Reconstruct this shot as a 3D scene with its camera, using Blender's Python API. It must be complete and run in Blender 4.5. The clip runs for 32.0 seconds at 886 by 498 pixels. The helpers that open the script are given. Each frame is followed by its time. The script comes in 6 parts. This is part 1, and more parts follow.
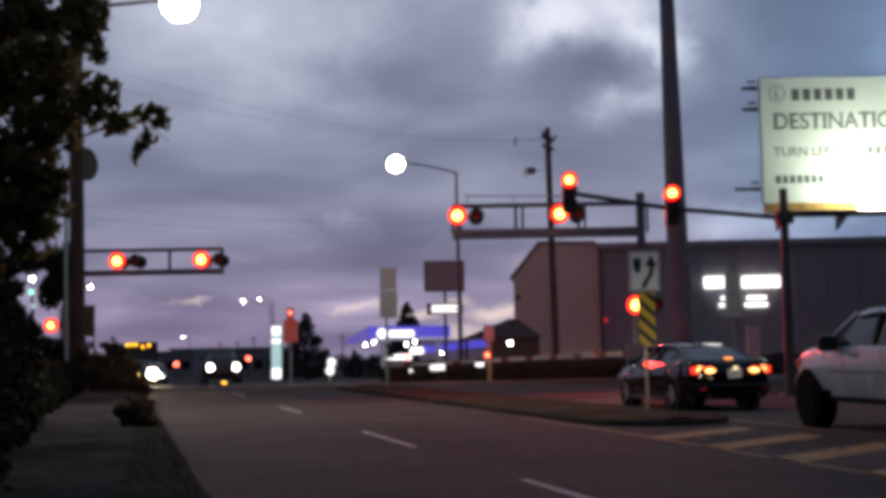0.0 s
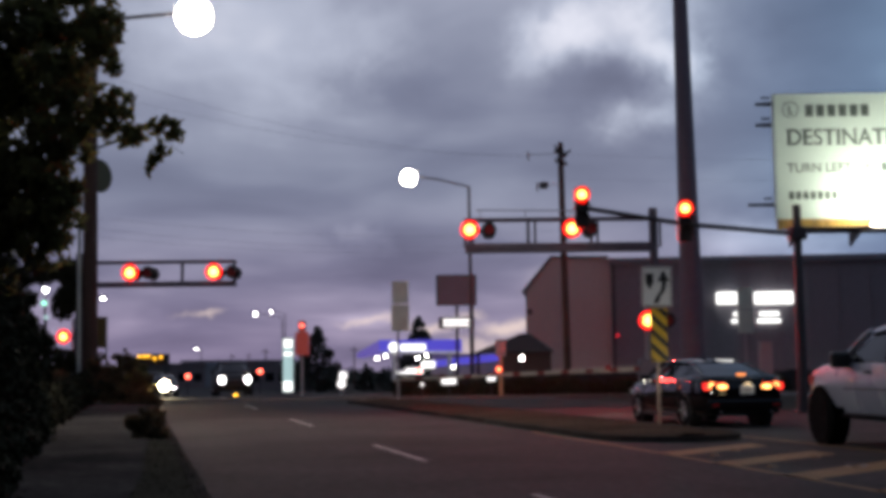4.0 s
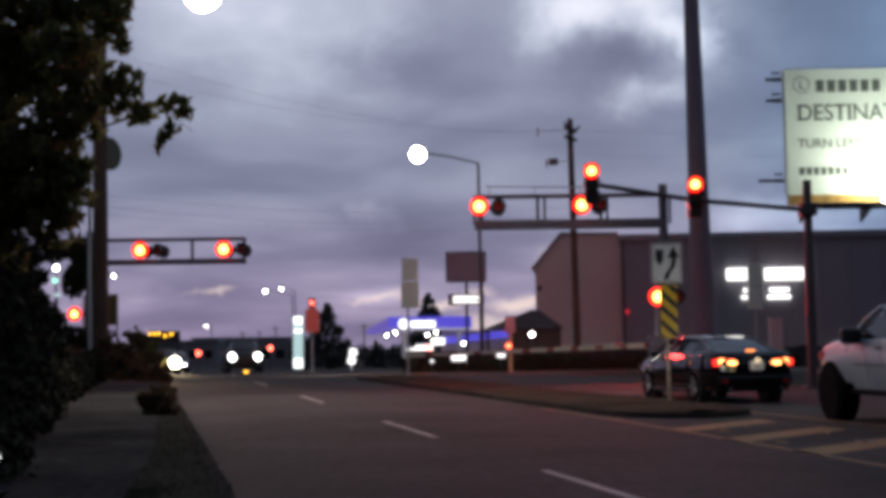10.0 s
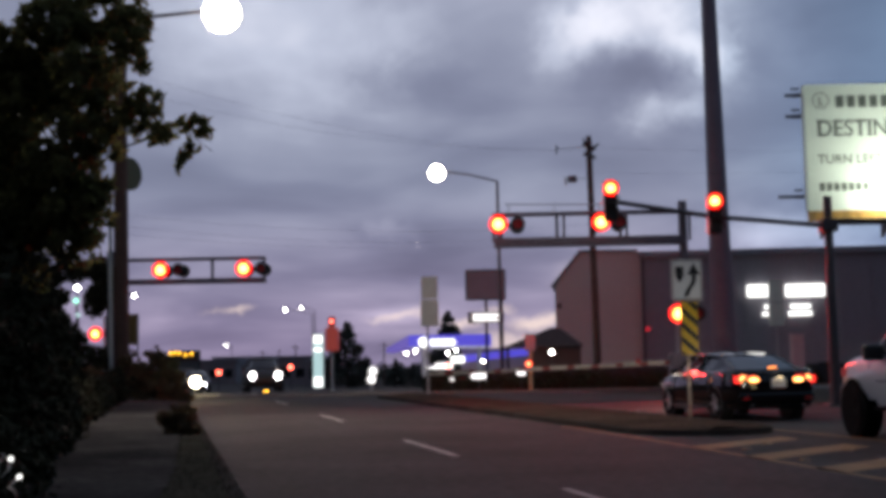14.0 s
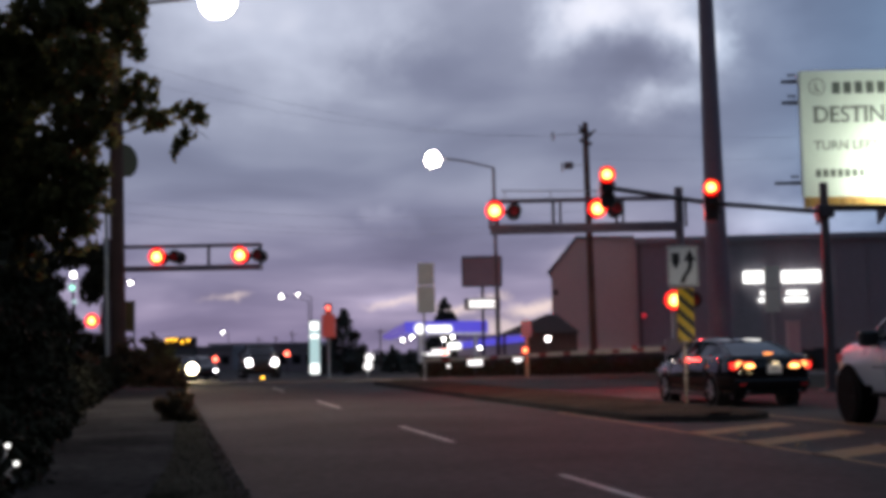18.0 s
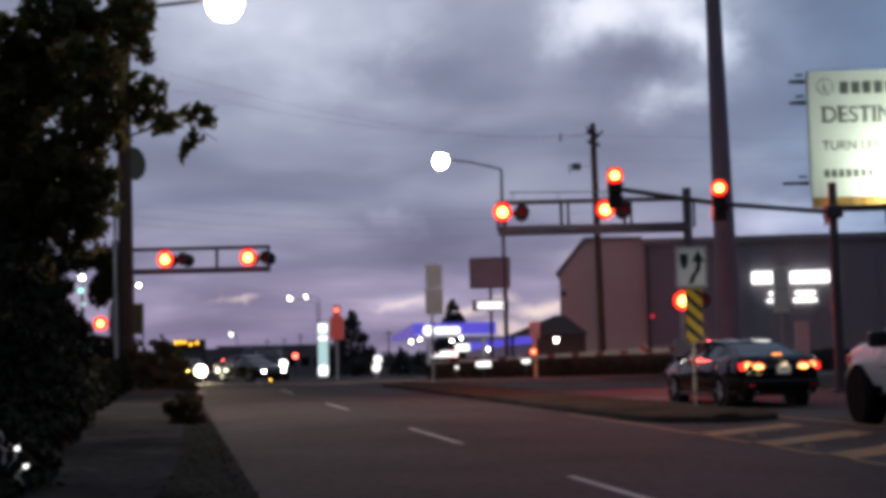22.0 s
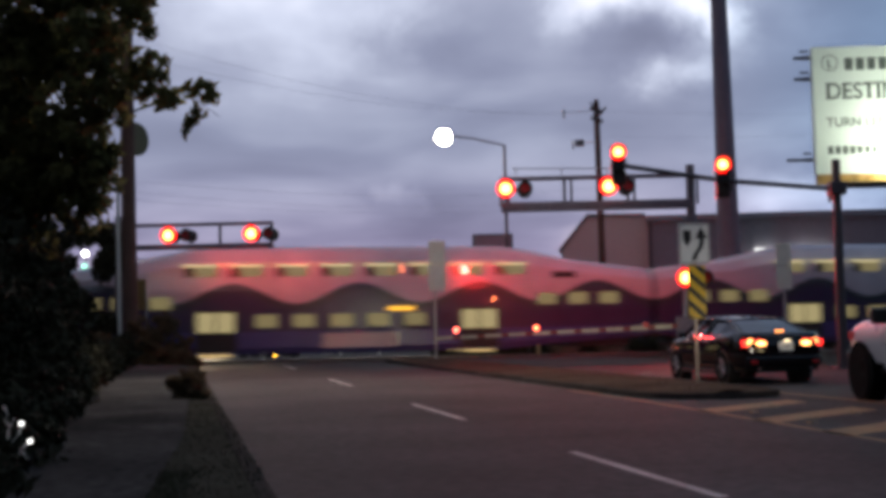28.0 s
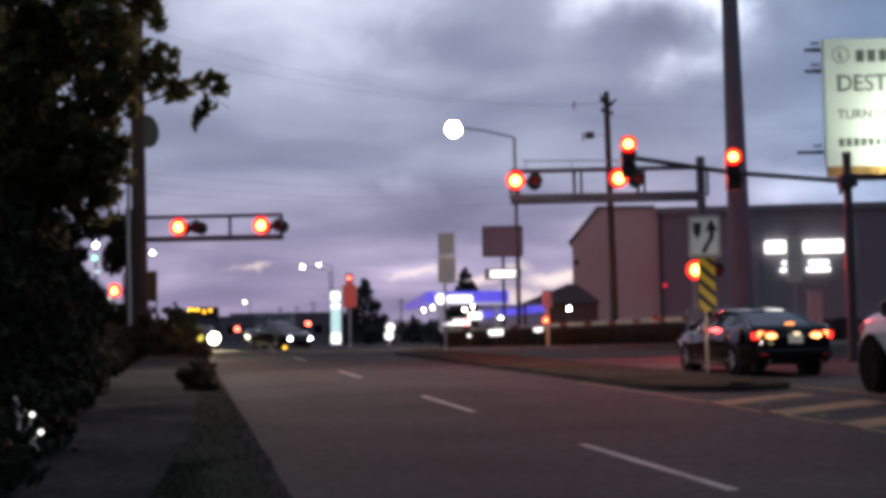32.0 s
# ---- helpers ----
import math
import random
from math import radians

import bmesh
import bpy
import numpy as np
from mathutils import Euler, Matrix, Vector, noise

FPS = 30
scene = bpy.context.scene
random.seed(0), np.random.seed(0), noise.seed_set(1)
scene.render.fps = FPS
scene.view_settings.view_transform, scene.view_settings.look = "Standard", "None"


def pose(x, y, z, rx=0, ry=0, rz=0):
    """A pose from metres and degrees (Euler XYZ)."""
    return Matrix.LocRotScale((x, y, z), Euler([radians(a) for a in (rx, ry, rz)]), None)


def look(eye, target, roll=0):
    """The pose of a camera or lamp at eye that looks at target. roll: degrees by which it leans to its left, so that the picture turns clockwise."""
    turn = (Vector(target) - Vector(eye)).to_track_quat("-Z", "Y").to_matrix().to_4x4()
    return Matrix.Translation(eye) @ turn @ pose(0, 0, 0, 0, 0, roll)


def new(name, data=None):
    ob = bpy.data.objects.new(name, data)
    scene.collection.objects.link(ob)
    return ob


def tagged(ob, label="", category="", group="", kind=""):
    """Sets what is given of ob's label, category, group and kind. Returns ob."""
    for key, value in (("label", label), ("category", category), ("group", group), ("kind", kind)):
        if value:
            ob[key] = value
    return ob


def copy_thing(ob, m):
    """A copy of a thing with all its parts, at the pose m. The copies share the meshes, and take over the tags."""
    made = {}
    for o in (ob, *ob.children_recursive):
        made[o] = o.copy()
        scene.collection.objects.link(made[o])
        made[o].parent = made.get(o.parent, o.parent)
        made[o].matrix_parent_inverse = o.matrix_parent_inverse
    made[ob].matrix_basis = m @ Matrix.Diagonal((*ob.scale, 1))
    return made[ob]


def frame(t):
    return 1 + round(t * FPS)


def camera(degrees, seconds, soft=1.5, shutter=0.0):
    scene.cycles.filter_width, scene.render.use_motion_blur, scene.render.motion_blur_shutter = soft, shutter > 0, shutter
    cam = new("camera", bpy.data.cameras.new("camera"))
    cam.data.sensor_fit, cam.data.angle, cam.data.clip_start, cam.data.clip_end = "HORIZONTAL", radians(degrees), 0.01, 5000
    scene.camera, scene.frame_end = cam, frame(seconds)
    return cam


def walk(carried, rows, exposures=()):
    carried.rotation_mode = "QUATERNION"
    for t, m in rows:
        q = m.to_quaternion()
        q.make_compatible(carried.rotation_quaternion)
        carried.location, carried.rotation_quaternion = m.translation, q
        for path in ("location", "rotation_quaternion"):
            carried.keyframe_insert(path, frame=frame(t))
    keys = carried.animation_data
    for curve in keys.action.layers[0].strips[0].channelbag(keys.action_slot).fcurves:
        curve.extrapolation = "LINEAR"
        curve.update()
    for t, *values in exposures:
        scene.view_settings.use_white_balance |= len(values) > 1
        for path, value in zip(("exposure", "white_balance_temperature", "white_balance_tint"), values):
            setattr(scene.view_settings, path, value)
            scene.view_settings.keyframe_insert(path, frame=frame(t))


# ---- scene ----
cam = camera(38.5, 32.0, soft=4.8, shutter=0.6)
EYE = 1.25


def aim(yaw, pitch, roll):
    return pose(0, 0, EYE, 90 + pitch, 0, yaw) @ pose(0, 0, 0, 0, 0, roll)


# seconds, yaw, pitch and roll of the hand-held camera, in degrees
PATH = [
    (0, -0.000, 4.761, -1.000), (0.5, -0.174, 4.714, -0.889), (1, -0.234, 4.698, -0.813), (1.5, 0.175, 4.665, -0.963),
    (2, 0.088, 5.026, -0.720), (2.5, -0.356, 5.800, -0.568), (3, -0.236, 5.691, -0.573), (3.5, 0.337, 5.515, -0.613),
    (5.5, 0.701, 5.179, -0.554), (6, 0.635, 5.024, -0.631), (6.5, 0.677, 4.880, -0.494), (7, 0.715, 5.201, -0.490),
    (7.5, 0.735, 5.169, -0.737), (8, 0.555, 4.767, -0.529), (8.5, 0.607, 4.483, -0.690), (9, 0.651, 4.309, -0.698),
    (9.5, 0.787, 4.157, -0.659), (10, 0.990, 4.355, -0.681), (10.5, 1.029, 4.373, -0.763), (11, 0.898, 4.438, -0.567),
    (11.5, 0.925, 4.104, -0.631), (12, 1.088, 4.303, -0.689), (12.5, 1.170, 4.612, -0.691), (13, 1.339, 4.809, -0.798),
    (13.5, 1.443, 4.914, -0.873), (14, 1.855, 5.185, -0.924), (14.5, 1.437, 5.149, -0.866), (16.5, 1.687, 4.832, -1.095),
    (17, 1.620, 4.866, -1.040), (17.5, 1.357, 4.941, -0.968), (18, 1.701, 4.575, -0.983), (18.5, 1.723, 4.763, -1.159),
    (19, 1.505, 5.147, -1.075), (19.5, 1.481, 4.529, -1.018), (20, 1.561, 4.577, -1.184), (20.5, 1.589, 4.540, -1.238),
    (21, 1.993, 4.674, -1.214), (21.5, 2.104, 5.226, -1.076), (22, 2.060, 4.654, -1.157), (22.5, 1.987, 4.474, -1.208),
    (23, 2.083, 4.403, -1.415), (23.5, 2.033, 4.536, -1.297), (24, 2.395, 4.152, -1.472), (24.5, 2.313, 4.367, -1.366),
    (25, 2.214, 4.213, -1.222), (25.5, 2.183, 4.098, -1.208), (27.5, 2.438, 3.911, -1.230), (28, 2.216, 3.590, -1.061),
    (28.5, 2.354, 3.695, -1.124), (29, 2.414, 3.850, -1.139), (29.5, 2.487, 3.880, -0.991), (30, 2.545, 3.688, -1.227),
    (30.5, 2.378, 3.516, -1.121), (31, 2.252, 3.398, -1.070), (31.5, 2.396, 3.333, -1.050), (32, 2.660, 3.238, -0.968),
]
walk(cam, [(t, aim(y, p, r)) for t, y, p, r in PATH], [(t, e + 0.05, 6950, 14) for t, e in ((0, 0.08), (3, 0.02), (7, 0.12), (12, 0.2), (22, 0.24), (24.5, 0.46), (31.3, 0.55), (32, 0.55))])

# ---- light ----


def node(nt, kind, **values):
    n = nt.nodes.new(kind)
    for key, value in values.items():
        if key in n.inputs:
            n.inputs[key].default_value = value
    return n


def make_sky():
    w = bpy.data.worlds.new("dusk_sky")
    scene.world = w
    w.use_nodes = True
    nt = w.node_tree
    nt.nodes.clear()
    L = nt.links.new
    geo = nt.nodes.new("ShaderNodeTexCoord")
    sep = nt.nodes.new("ShaderNodeSeparateXYZ")
    L(geo.outputs["Generated"], sep.inputs[0])
    # flat cloud deck: x / (z + k), y / (z + k)
    add = nt.nodes.new("ShaderNodeMath")
    add.operation = "ADD"
    add.inputs[1].default_value = 0.16
    ab = nt.nodes.new("ShaderNodeMath")
    ab.operation = "ABSOLUTE"
    L(sep.outputs[2], ab.inputs[0])
    L(ab.outputs[0], add.inputs[0])
    comb = nt.nodes.new("ShaderNodeCombineXYZ")
    for i in (0, 1):
        d = nt.nodes.new("ShaderNodeMath")
        d.operation = "DIVIDE"
        L(sep.outputs[i], d.inputs[0])
        L(add.outputs[0], d.inputs[1])
        L(d.outputs[0], comb.inputs[i])
    n1 = node(nt, "ShaderNodeTexNoise", Scale=1.35, Detail=4.0, Roughness=0.46, Distortion=0.3)
    L(comb.outputs[0], n1.inputs["Vector"])
    n2 = node(nt, "ShaderNodeTexNoise", Scale=0.75, Detail=3.0, Roughness=0.5)
    L(comb.outputs[0], n2.inputs["Vector"])
    mixn = nt.nodes.new("ShaderNodeMath")
    mixn.operation = "MULTIPLY_ADD"
    mixn.inputs[1].default_value = 0.55
    L(n1.outputs[0], mixn.inputs[0])
    half = nt.nodes.new("ShaderNodeMath")
    half.operation = "MULTIPLY"
    half.inputs[1].default_value = 0.45
    L(n2.outputs[0], half.inputs[0])
    L(half.outputs[0], mixn.inputs[2])
    last = mixn.outputs[0]
    # ragged edges for the gaps
    warp = node(nt, "ShaderNodeTexNoise", Scale=9.0, Detail=5.0, Roughness=0.6)
    L(geo.outputs["Generated"], warp.inputs["Vector"])
    off = nt.nodes.new("ShaderNodeVectorMath")
    off.operation = "MULTIPLY_ADD"
    L(warp.outputs["Color"], off.inputs[0])
    off.inputs[1].default_value = (0.11, 0.11, 0.07)
    off.inputs[2].default_value = (-0.055, -0.055, -0.035)
    bent_way = nt.nodes.new("ShaderNodeVectorMath")
    L(geo.outputs["Generated"], bent_way.inputs[0])
    L(off.outputs[0], bent_way.inputs[1])
    # thin gaps in the cloud where the evening light comes through, and one patch of painted lamp glare: wide ones lie
    # flat, warm ones are near the sunset
    warm_sum = None
    for x, y, z, size, gain, flatness, warm in SKY_PATCHES:
        way = nt.nodes.new("ShaderNodeVectorMath")
        way.operation = "SUBTRACT"
        L(bent_way.outputs[0], way.inputs[0])
        way.inputs[1].default_value = pose(0, 0, 0, 0, 0, 0 if warm else -CLOUD_DRIFT) @ Vector((x, y, z)).normalized()
        sq = nt.nodes.new("ShaderNodeVectorMath")
        sq.operation = "MULTIPLY"
        L(way.outputs[0], sq.inputs[0])
        sq.inputs[1].default_value = (1, 1, flatness)
        ln = nt.nodes.new("ShaderNodeVectorMath")
        ln.operation = "LENGTH"
        L(sq.outputs[0], ln.inputs[0])
        m = nt.nodes.new("ShaderNodeMapRange")
        m.interpolation_type = "SMOOTHERSTEP"
        m.inputs["From Min"].default_value = size
        m.inputs["From Max"].default_value = 0.0
        m.inputs["To Min"].default_value = 0.0
        m.inputs["To Max"].default_value = gain
        L(ln.outputs["Value"], m.inputs["Value"])
        a = nt.nodes.new("ShaderNodeMath")
        a.operation = "ADD"
        if warm:
            if warm_sum is None:
                warm_sum = m.outputs[0]
                continue
            L(warm_sum, a.inputs[0])
            L(m.outputs[0], a.inputs[1])
            warm_sum = a.outputs[0]
        else:
            L(last, a.inputs[0])
            L(m.outputs[0], a.inputs[1])
            last = a.outputs[0]
    ramp = nt.nodes.new("ShaderNodeValToRGB")
    cr = ramp.color_ramp
    stops = [(0.36, (0.133, 0.156, 0.242)), (0.46, (0.183, 0.215, 0.32)), (0.55, (0.26, 0.302, 0.42)), (0.66, (0.43, 0.495, 0.64)), (0.78, (0.75, 0.81, 0.95))]
    cr.elements[0].position, cr.elements[0].color = stops[0][0], (*stops[0][1], 1)
    cr.elements[1].position, cr.elements[1].color = stops[-1][0], (*stops[-1][1], 1)
    for p, c in stops[1:-1]:
        e = cr.elements.new(p)
        e.color = (*c, 1)
    L(last, ramp.inputs[0])
    # warmer, pinker light low over the horizon
    low = nt.nodes.new("ShaderNodeMapRange")
    low.interpolation_type = "SMOOTHSTEP"
    low.inputs["From Min"].default_value = 0.16
    low.inputs["From Max"].default_value = 0.0
    L(sep.outputs[2], low.inputs["Value"])
    mix = nt.nodes.new("ShaderNodeMix")
    mix.data_type = "RGBA"
    mix.blend_type = "MULTIPLY"
    L(low.outputs[0], mix.inputs["Factor"])
    L(ramp.outputs[0], mix.inputs["A"])
    mix.inputs["B"].default_value = (1.08, 0.82, 0.92, 1)
    # clearer and bluer towards the east
    east = nt.nodes.new("ShaderNodeMapRange")
    east.interpolation_type = "SMOOTHSTEP"
    east.inputs["From Min"].default_value = 0.12
    east.inputs["From Max"].default_value = 0.36
    L(sep.outputs[0], east.inputs["Value"])
    tint = nt.nodes.new("ShaderNodeMix")
    tint.data_type = "RGBA"
    tint.blend_type = "MULTIPLY"
    L(east.outputs[0], tint.inputs["Factor"])
    L(mix.outputs["Result"], tint.inputs["A"])
    tint.inputs["B"].default_value = (0.76, 1.06, 1.16, 1)
    mix = tint
    glowmix = nt.nodes.new("ShaderNodeMix")
    glowmix.data_type = "RGBA"
    glowmix.clamp_factor = True
    L(warm_sum, glowmix.inputs["Factor"])
    L(mix.outputs["Result"], glowmix.inputs["A"])
    glowmix.inputs["B"].default_value = (0.9, 0.76, 0.7, 1)
    # dusk deepens away from the sunset, behind the camera
    back = nt.nodes.new("ShaderNodeMapRange")
    back.interpolation_type = "SMOOTHSTEP"
    back.inputs["From Min"].default_value, back.inputs["From Max"].default_value = 0.75, -0.5
    back.inputs["To Min"].default_value, back.inputs["To Max"].default_value = 1.0, 0.5
    L(sep.outputs[1], back.inputs["Value"])
    bg = nt.nodes.new("ShaderNodeBackground")
    L(back.outputs[0], bg.inputs[1])
    L(glowmix.outputs["Result"], bg.inputs[0])
    out = nt.nodes.new("ShaderNodeOutputWorld")
    L(bg.outputs[0], out.inputs[0])


# the cloud gaps stand this far round to the east, in degrees
CLOUD_DRIFT = 1.3
# directions of the bright gaps and the glare patch, their spread and strength
SKY_PATCHES = [(0.054, 0.967, 0.247, 0.056, 0.15, 1.3, 0),
            (0.093, 0.960, 0.263, 0.072, 0.17, 1.6, 0),
            (0.144, 0.956, 0.256, 0.06, 0.15, 1, 0),
            (0.153, 0.965, 0.214, 0.046, 0.12, 1, 0),
            (0.130, 0.974, 0.185, 0.05, 0.11, 2, 0),
            (0.228, 0.941, 0.251, 0.116, 0.03, 1, 0),
            (0.115, 0.967, 0.226, 0.050, -0.045, 1.4, 0),
            (0.089, 0.972, 0.217, 0.050, -0.035, 1.4, 0),
            (-0.035, 0.974, 0.224, 0.089, -0.05, 1.5, 0),
            (-0.099, 0.990, 0.105, 0.03, 0.09, 1.5, 0),
            (0.224, 0.970, 0.093, 0.116, 0.16, 3, 0),
            # no gap: whitish street-lamp glare painted into the upper left sky
            (-0.193, 0.950, 0.247, 0.169, 0.19, 1, 0),
            (-0.111, 0.957, 0.270, 0.089, 0.03, 1, 0),
            (-0.078, 0.970, 0.228, 0.058, -0.06, 1.3, 0),
            (0.139, 0.962, 0.235, 0.05, 0.15, 1.2, 0),
            (0.124, 0.974, 0.190, 0.04, 0.10, 1, 0),
            (0.046, 0.971, 0.235, 0.040, 0.02, 1, 0),
            (0.094, 0.972, 0.217, 0.035, -0.01, 1.2, 0),
            (0.262, 0.938, 0.227, 0.100, -0.10, 1, 0),
            (-0.209, 0.977, 0.040, 0.027, 0.36, 6, 1),
            (-0.192, 0.980, 0.042, 0.024, 0.3, 6, 1),
            (-0.069, 0.997, 0.040, 0.040, 0.60, 5, 1),
            (-0.023, 0.999, 0.036, 0.036, 0.65, 4, 1),
            (0.042, 0.998, 0.038, 0.045, 0.70, 3.5, 1),
            (0.019, 1.000, 0.021, 0.045, 0.50, 3, 1),
            (0.073, 0.995, 0.069, 0.036, 0.30, 2, 1),
            (0.007, 0.999, 0.048, 0.022, 0.40, 4, 1),
            (-0.196, 0.965, 0.176, 0.147, -0.07, 1.5, 0),
            (0.194, 0.954, 0.226, 0.067, 0.04, 1.2, 0)]
make_sky()


def lamp(name, kind, m, energy, color, **more):
    d = bpy.data.lights.new(name, kind)
    d.energy, d.color = energy, color
    ob = new(name, d)
    ob.matrix_world = m
    if kind == "SPOT":
        d.spot_size, d.spot_blend = radians(more.get("cone", 120)), more.get("blend", 0.6)
    if kind == "AREA":
        d.shape, d.size, d.size_y = "RECTANGLE", more["size"][0], more["size"][1]
    else:
        d.shadow_soft_size = more.get("soft", 0.15)
    return ob


lamp("near_street_light", "SPOT", look((-6.1, 28.9, 9.0), (-5.6, 24.5, 0)), 1250, (1.0, 0.96, 0.88), cone=150, blend=0.7)
lamp("far_street_light", "SPOT", look((-2.3, 62, 10.2), (-2.5, 60, 0)), 700, (1.0, 0.93, 0.78), cone=150)

lamp("pickup_headlight", "SPOT", look(pose(0, 0, 0, 0, 0, 14.1) @ Vector((10.9, 19.95, 0.98)), pose(0, 0, 0, 0, 0, 14.1) @ Vector((10.2, 26.0, 1.7))), 50, (1.0, 0.95, 0.85), cone=70, soft=0.08)
lamp("car_headlight", "SPOT", look(pose(0, 0, 0, 0, 0, 14.1) @ Vector((12.2, 28.75, 0.68)), pose(0, 0, 0, 0, 0, 14.1) @ Vector((12.6, 60.0, 1.4))), 600, (1.0, 0.95, 0.85), cone=56, soft=0.1)
lamp("queue_headlight", "SPOT", look(pose(0, 0, 0, 0, 0, 14.1) @ Vector((0.95, 71.8, 0.45)), pose(0, 0, 0, 0, 0, 14.1) @ Vector((0.3, 57.0, 0.0))), 9000, (1.0, 0.84, 0.52), cone=22, soft=0.12)
# the red of the flashing signals on what stands round them
for x, y, z, way, power in ((0.5, 42.3, 5.9, -1, 850), (3.9, 42.3, 5.9, -1, 1050), (6.3, 41.5, 2.75, -1, 750), (-10.0, 47.4, 5.0, -1, 400), (3.9, 43.8, 5.9, 1, 1900), (-10.0, 48.7, 5.0, 1, 210), (-6.7, 48.7, 5.0, 1, 210)):
    lamp("signal_light", "SPOT", look((x, y, z), (x, y + way * 20.0, z - 5.5)), power, (1.0, 0.035, 0.03), cone=140 if way < 0 else 110 if x < -5 else 90, blend=1.0, soft=0.2)

# ---- materials ----


def mat(name, color, rough=0.6, metal=0.0, grain=20.0, vary=0.25, bump=0.15, big=0.6, alt=None, coat=0.0, rand=0.0, thin=0.0, shine=0.5):
    """A surface with fine grain, larger stains and slight relief."""
    m = bpy.data.materials.new(name)
    m.use_nodes = True
    nt = m.node_tree
    L = nt.links.new
    b = nt.nodes["Principled BSDF"]
    tc = nt.nodes.new("ShaderNodeTexCoord")
    n1 = node(nt, "ShaderNodeTexNoise", Scale=grain, Detail=5.0, Roughness=0.6)
    n2 = node(nt, "ShaderNodeTexNoise", Scale=big, Detail=4.0, Roughness=0.55)
    L(tc.outputs["Object"], n1.inputs["Vector"])
    L(tc.outputs["Object"], n2.inputs["Vector"])
    mx = nt.nodes.new("ShaderNodeMath")
    mx.operation = "MULTIPLY"
    L(n1.outputs[0], mx.inputs[0])
    L(n2.outputs[0], mx.inputs[1])
    r = nt.nodes.new("ShaderNodeValToRGB")
    lo = [c * (1 - vary) for c in color]
    hi = alt or [min(1, c * (1 + vary)) for c in color]
    r.color_ramp.elements[0].position, r.color_ramp.elements[0].color = 0.12, (*lo, 1)
    r.color_ramp.elements[1].position, r.color_ramp.elements[1].color = 0.42, (*hi, 1)
    L(mx.outputs[0], r.inputs[0])
    last = r.outputs[0]
    if rand:
        oi = nt.nodes.new("ShaderNodeObjectInfo")
        mr = nt.nodes.new("ShaderNodeMapRange")
        mr.inputs["To Min"].default_value, mr.inputs["To Max"].default_value = 1 - rand, 1 + rand
        L(oi.outputs["Random"], mr.inputs[0])
        sc = nt.nodes.new("ShaderNodeVectorMath")
        sc.operation = "SCALE"
        L(last, sc.inputs[0])
        L(mr.outputs[0], sc.inputs["Scale"])
        last = sc.outputs[0]
    L(last, b.inputs["Base Color"])
    rr = nt.nodes.new("ShaderNodeMapRange")
    rr.inputs["To Min"].default_value, rr.inputs["To Max"].default_value = max(0.02, rough - 0.12), min(1, rough + 0.1)
    L(n2.outputs[0], rr.inputs[0])
    if rough > 0:
        L(rr.outputs[0], b.inputs["Roughness"])
    else:
        b.inputs["Roughness"].default_value = 0.012
    b.inputs["Metallic"].default_value = metal
    b.inputs["Coat Weight"].default_value = coat
    b.inputs["Specular IOR Level"].default_value = shine
    if thin:
        tr = nt.nodes.new("ShaderNodeBsdfTranslucent")
        L(last, tr.inputs["Color"])
        ms = nt.nodes.new("ShaderNodeMixShader")
        ms.inputs[0].default_value = thin
        L(b.outputs[0], ms.inputs[1])
        L(tr.outputs[0], ms.inputs[2])
        L(ms.outputs[0], nt.nodes["Material Output"].inputs[0])
    if bump:
        bp = node(nt, "ShaderNodeBump", Strength=bump, Distance=0.02)
        L(n1.outputs[0], bp.inputs["Height"])
        L(bp.outputs[0], b.inputs["Normal"])
    return m


def glow(name, color, strength, rim=None, radius=0.15, core=0.0):
    """A lit surface; with rim, a hot middle fades to the rim's colour over the radius (object space)."""
    m = bpy.data.materials.new(name)
    m.use_nodes = True
    nt = m.node_tree
    L = nt.links.new
    b = nt.nodes["Principled BSDF"]
    b.inputs["Base Color"].default_value = (0.05, 0.05, 0.05, 1)
    b.inputs["Roughness"].default_value = 0.3
    if rim:
        tc = nt.nodes.new("ShaderNodeTexCoord")
        ln = nt.nodes.new("ShaderNodeVectorMath")
        ln.operation = "LENGTH"
        L(tc.outputs["Object"], ln.inputs[0])
        mr = nt.nodes.new("ShaderNodeMapRange")
        mr.interpolation_type = "SMOOTHSTEP"
        mr.inputs["From Min"].default_value, mr.inputs["From Max"].default_value = core, radius
        L(ln.outputs["Value"], mr.inputs[0])
        mx = nt.nodes.new("ShaderNodeMix")
        mx.data_type = "RGBA"
        mx.inputs["A"].default_value = (*[c * strength for c in color], 1)
        mx.inputs["B"].default_value = (*rim, 1)
        L(mr.outputs[0], mx.inputs["Factor"])
        L(mx.outputs["Result"], b.inputs["Emission Color"])
        b.inputs["Emission Strength"].default_value = 1.0
    else:
        b.inputs["Emission Color"].default_value = (*color, 1)
        b.inputs["Emission Strength"].default_value = strength
    return m


ASPHALT = mat("asphalt", (0.076, 0.07, 0.0685), 0.96, shine=0.02, grain=7, vary=0.36, bump=0.25, big=0.35)
OLD_ASPHALT = mat("old_asphalt", (0.075, 0.068, 0.066), 0.8, grain=50, vary=0.35, bump=0.3, big=0.3)
PATH_ASPHALT = mat("path_asphalt", (0.055, 0.051, 0.0485), 0.96, shine=0.0, grain=9, vary=0.55, bump=0.3, big=0.5)
CONCRETE = mat("concrete", (0.27, 0.26, 0.25), 0.85, grain=30, vary=0.25, bump=0.2, big=0.7)
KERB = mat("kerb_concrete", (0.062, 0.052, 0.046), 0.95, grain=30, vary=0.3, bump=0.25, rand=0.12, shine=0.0)
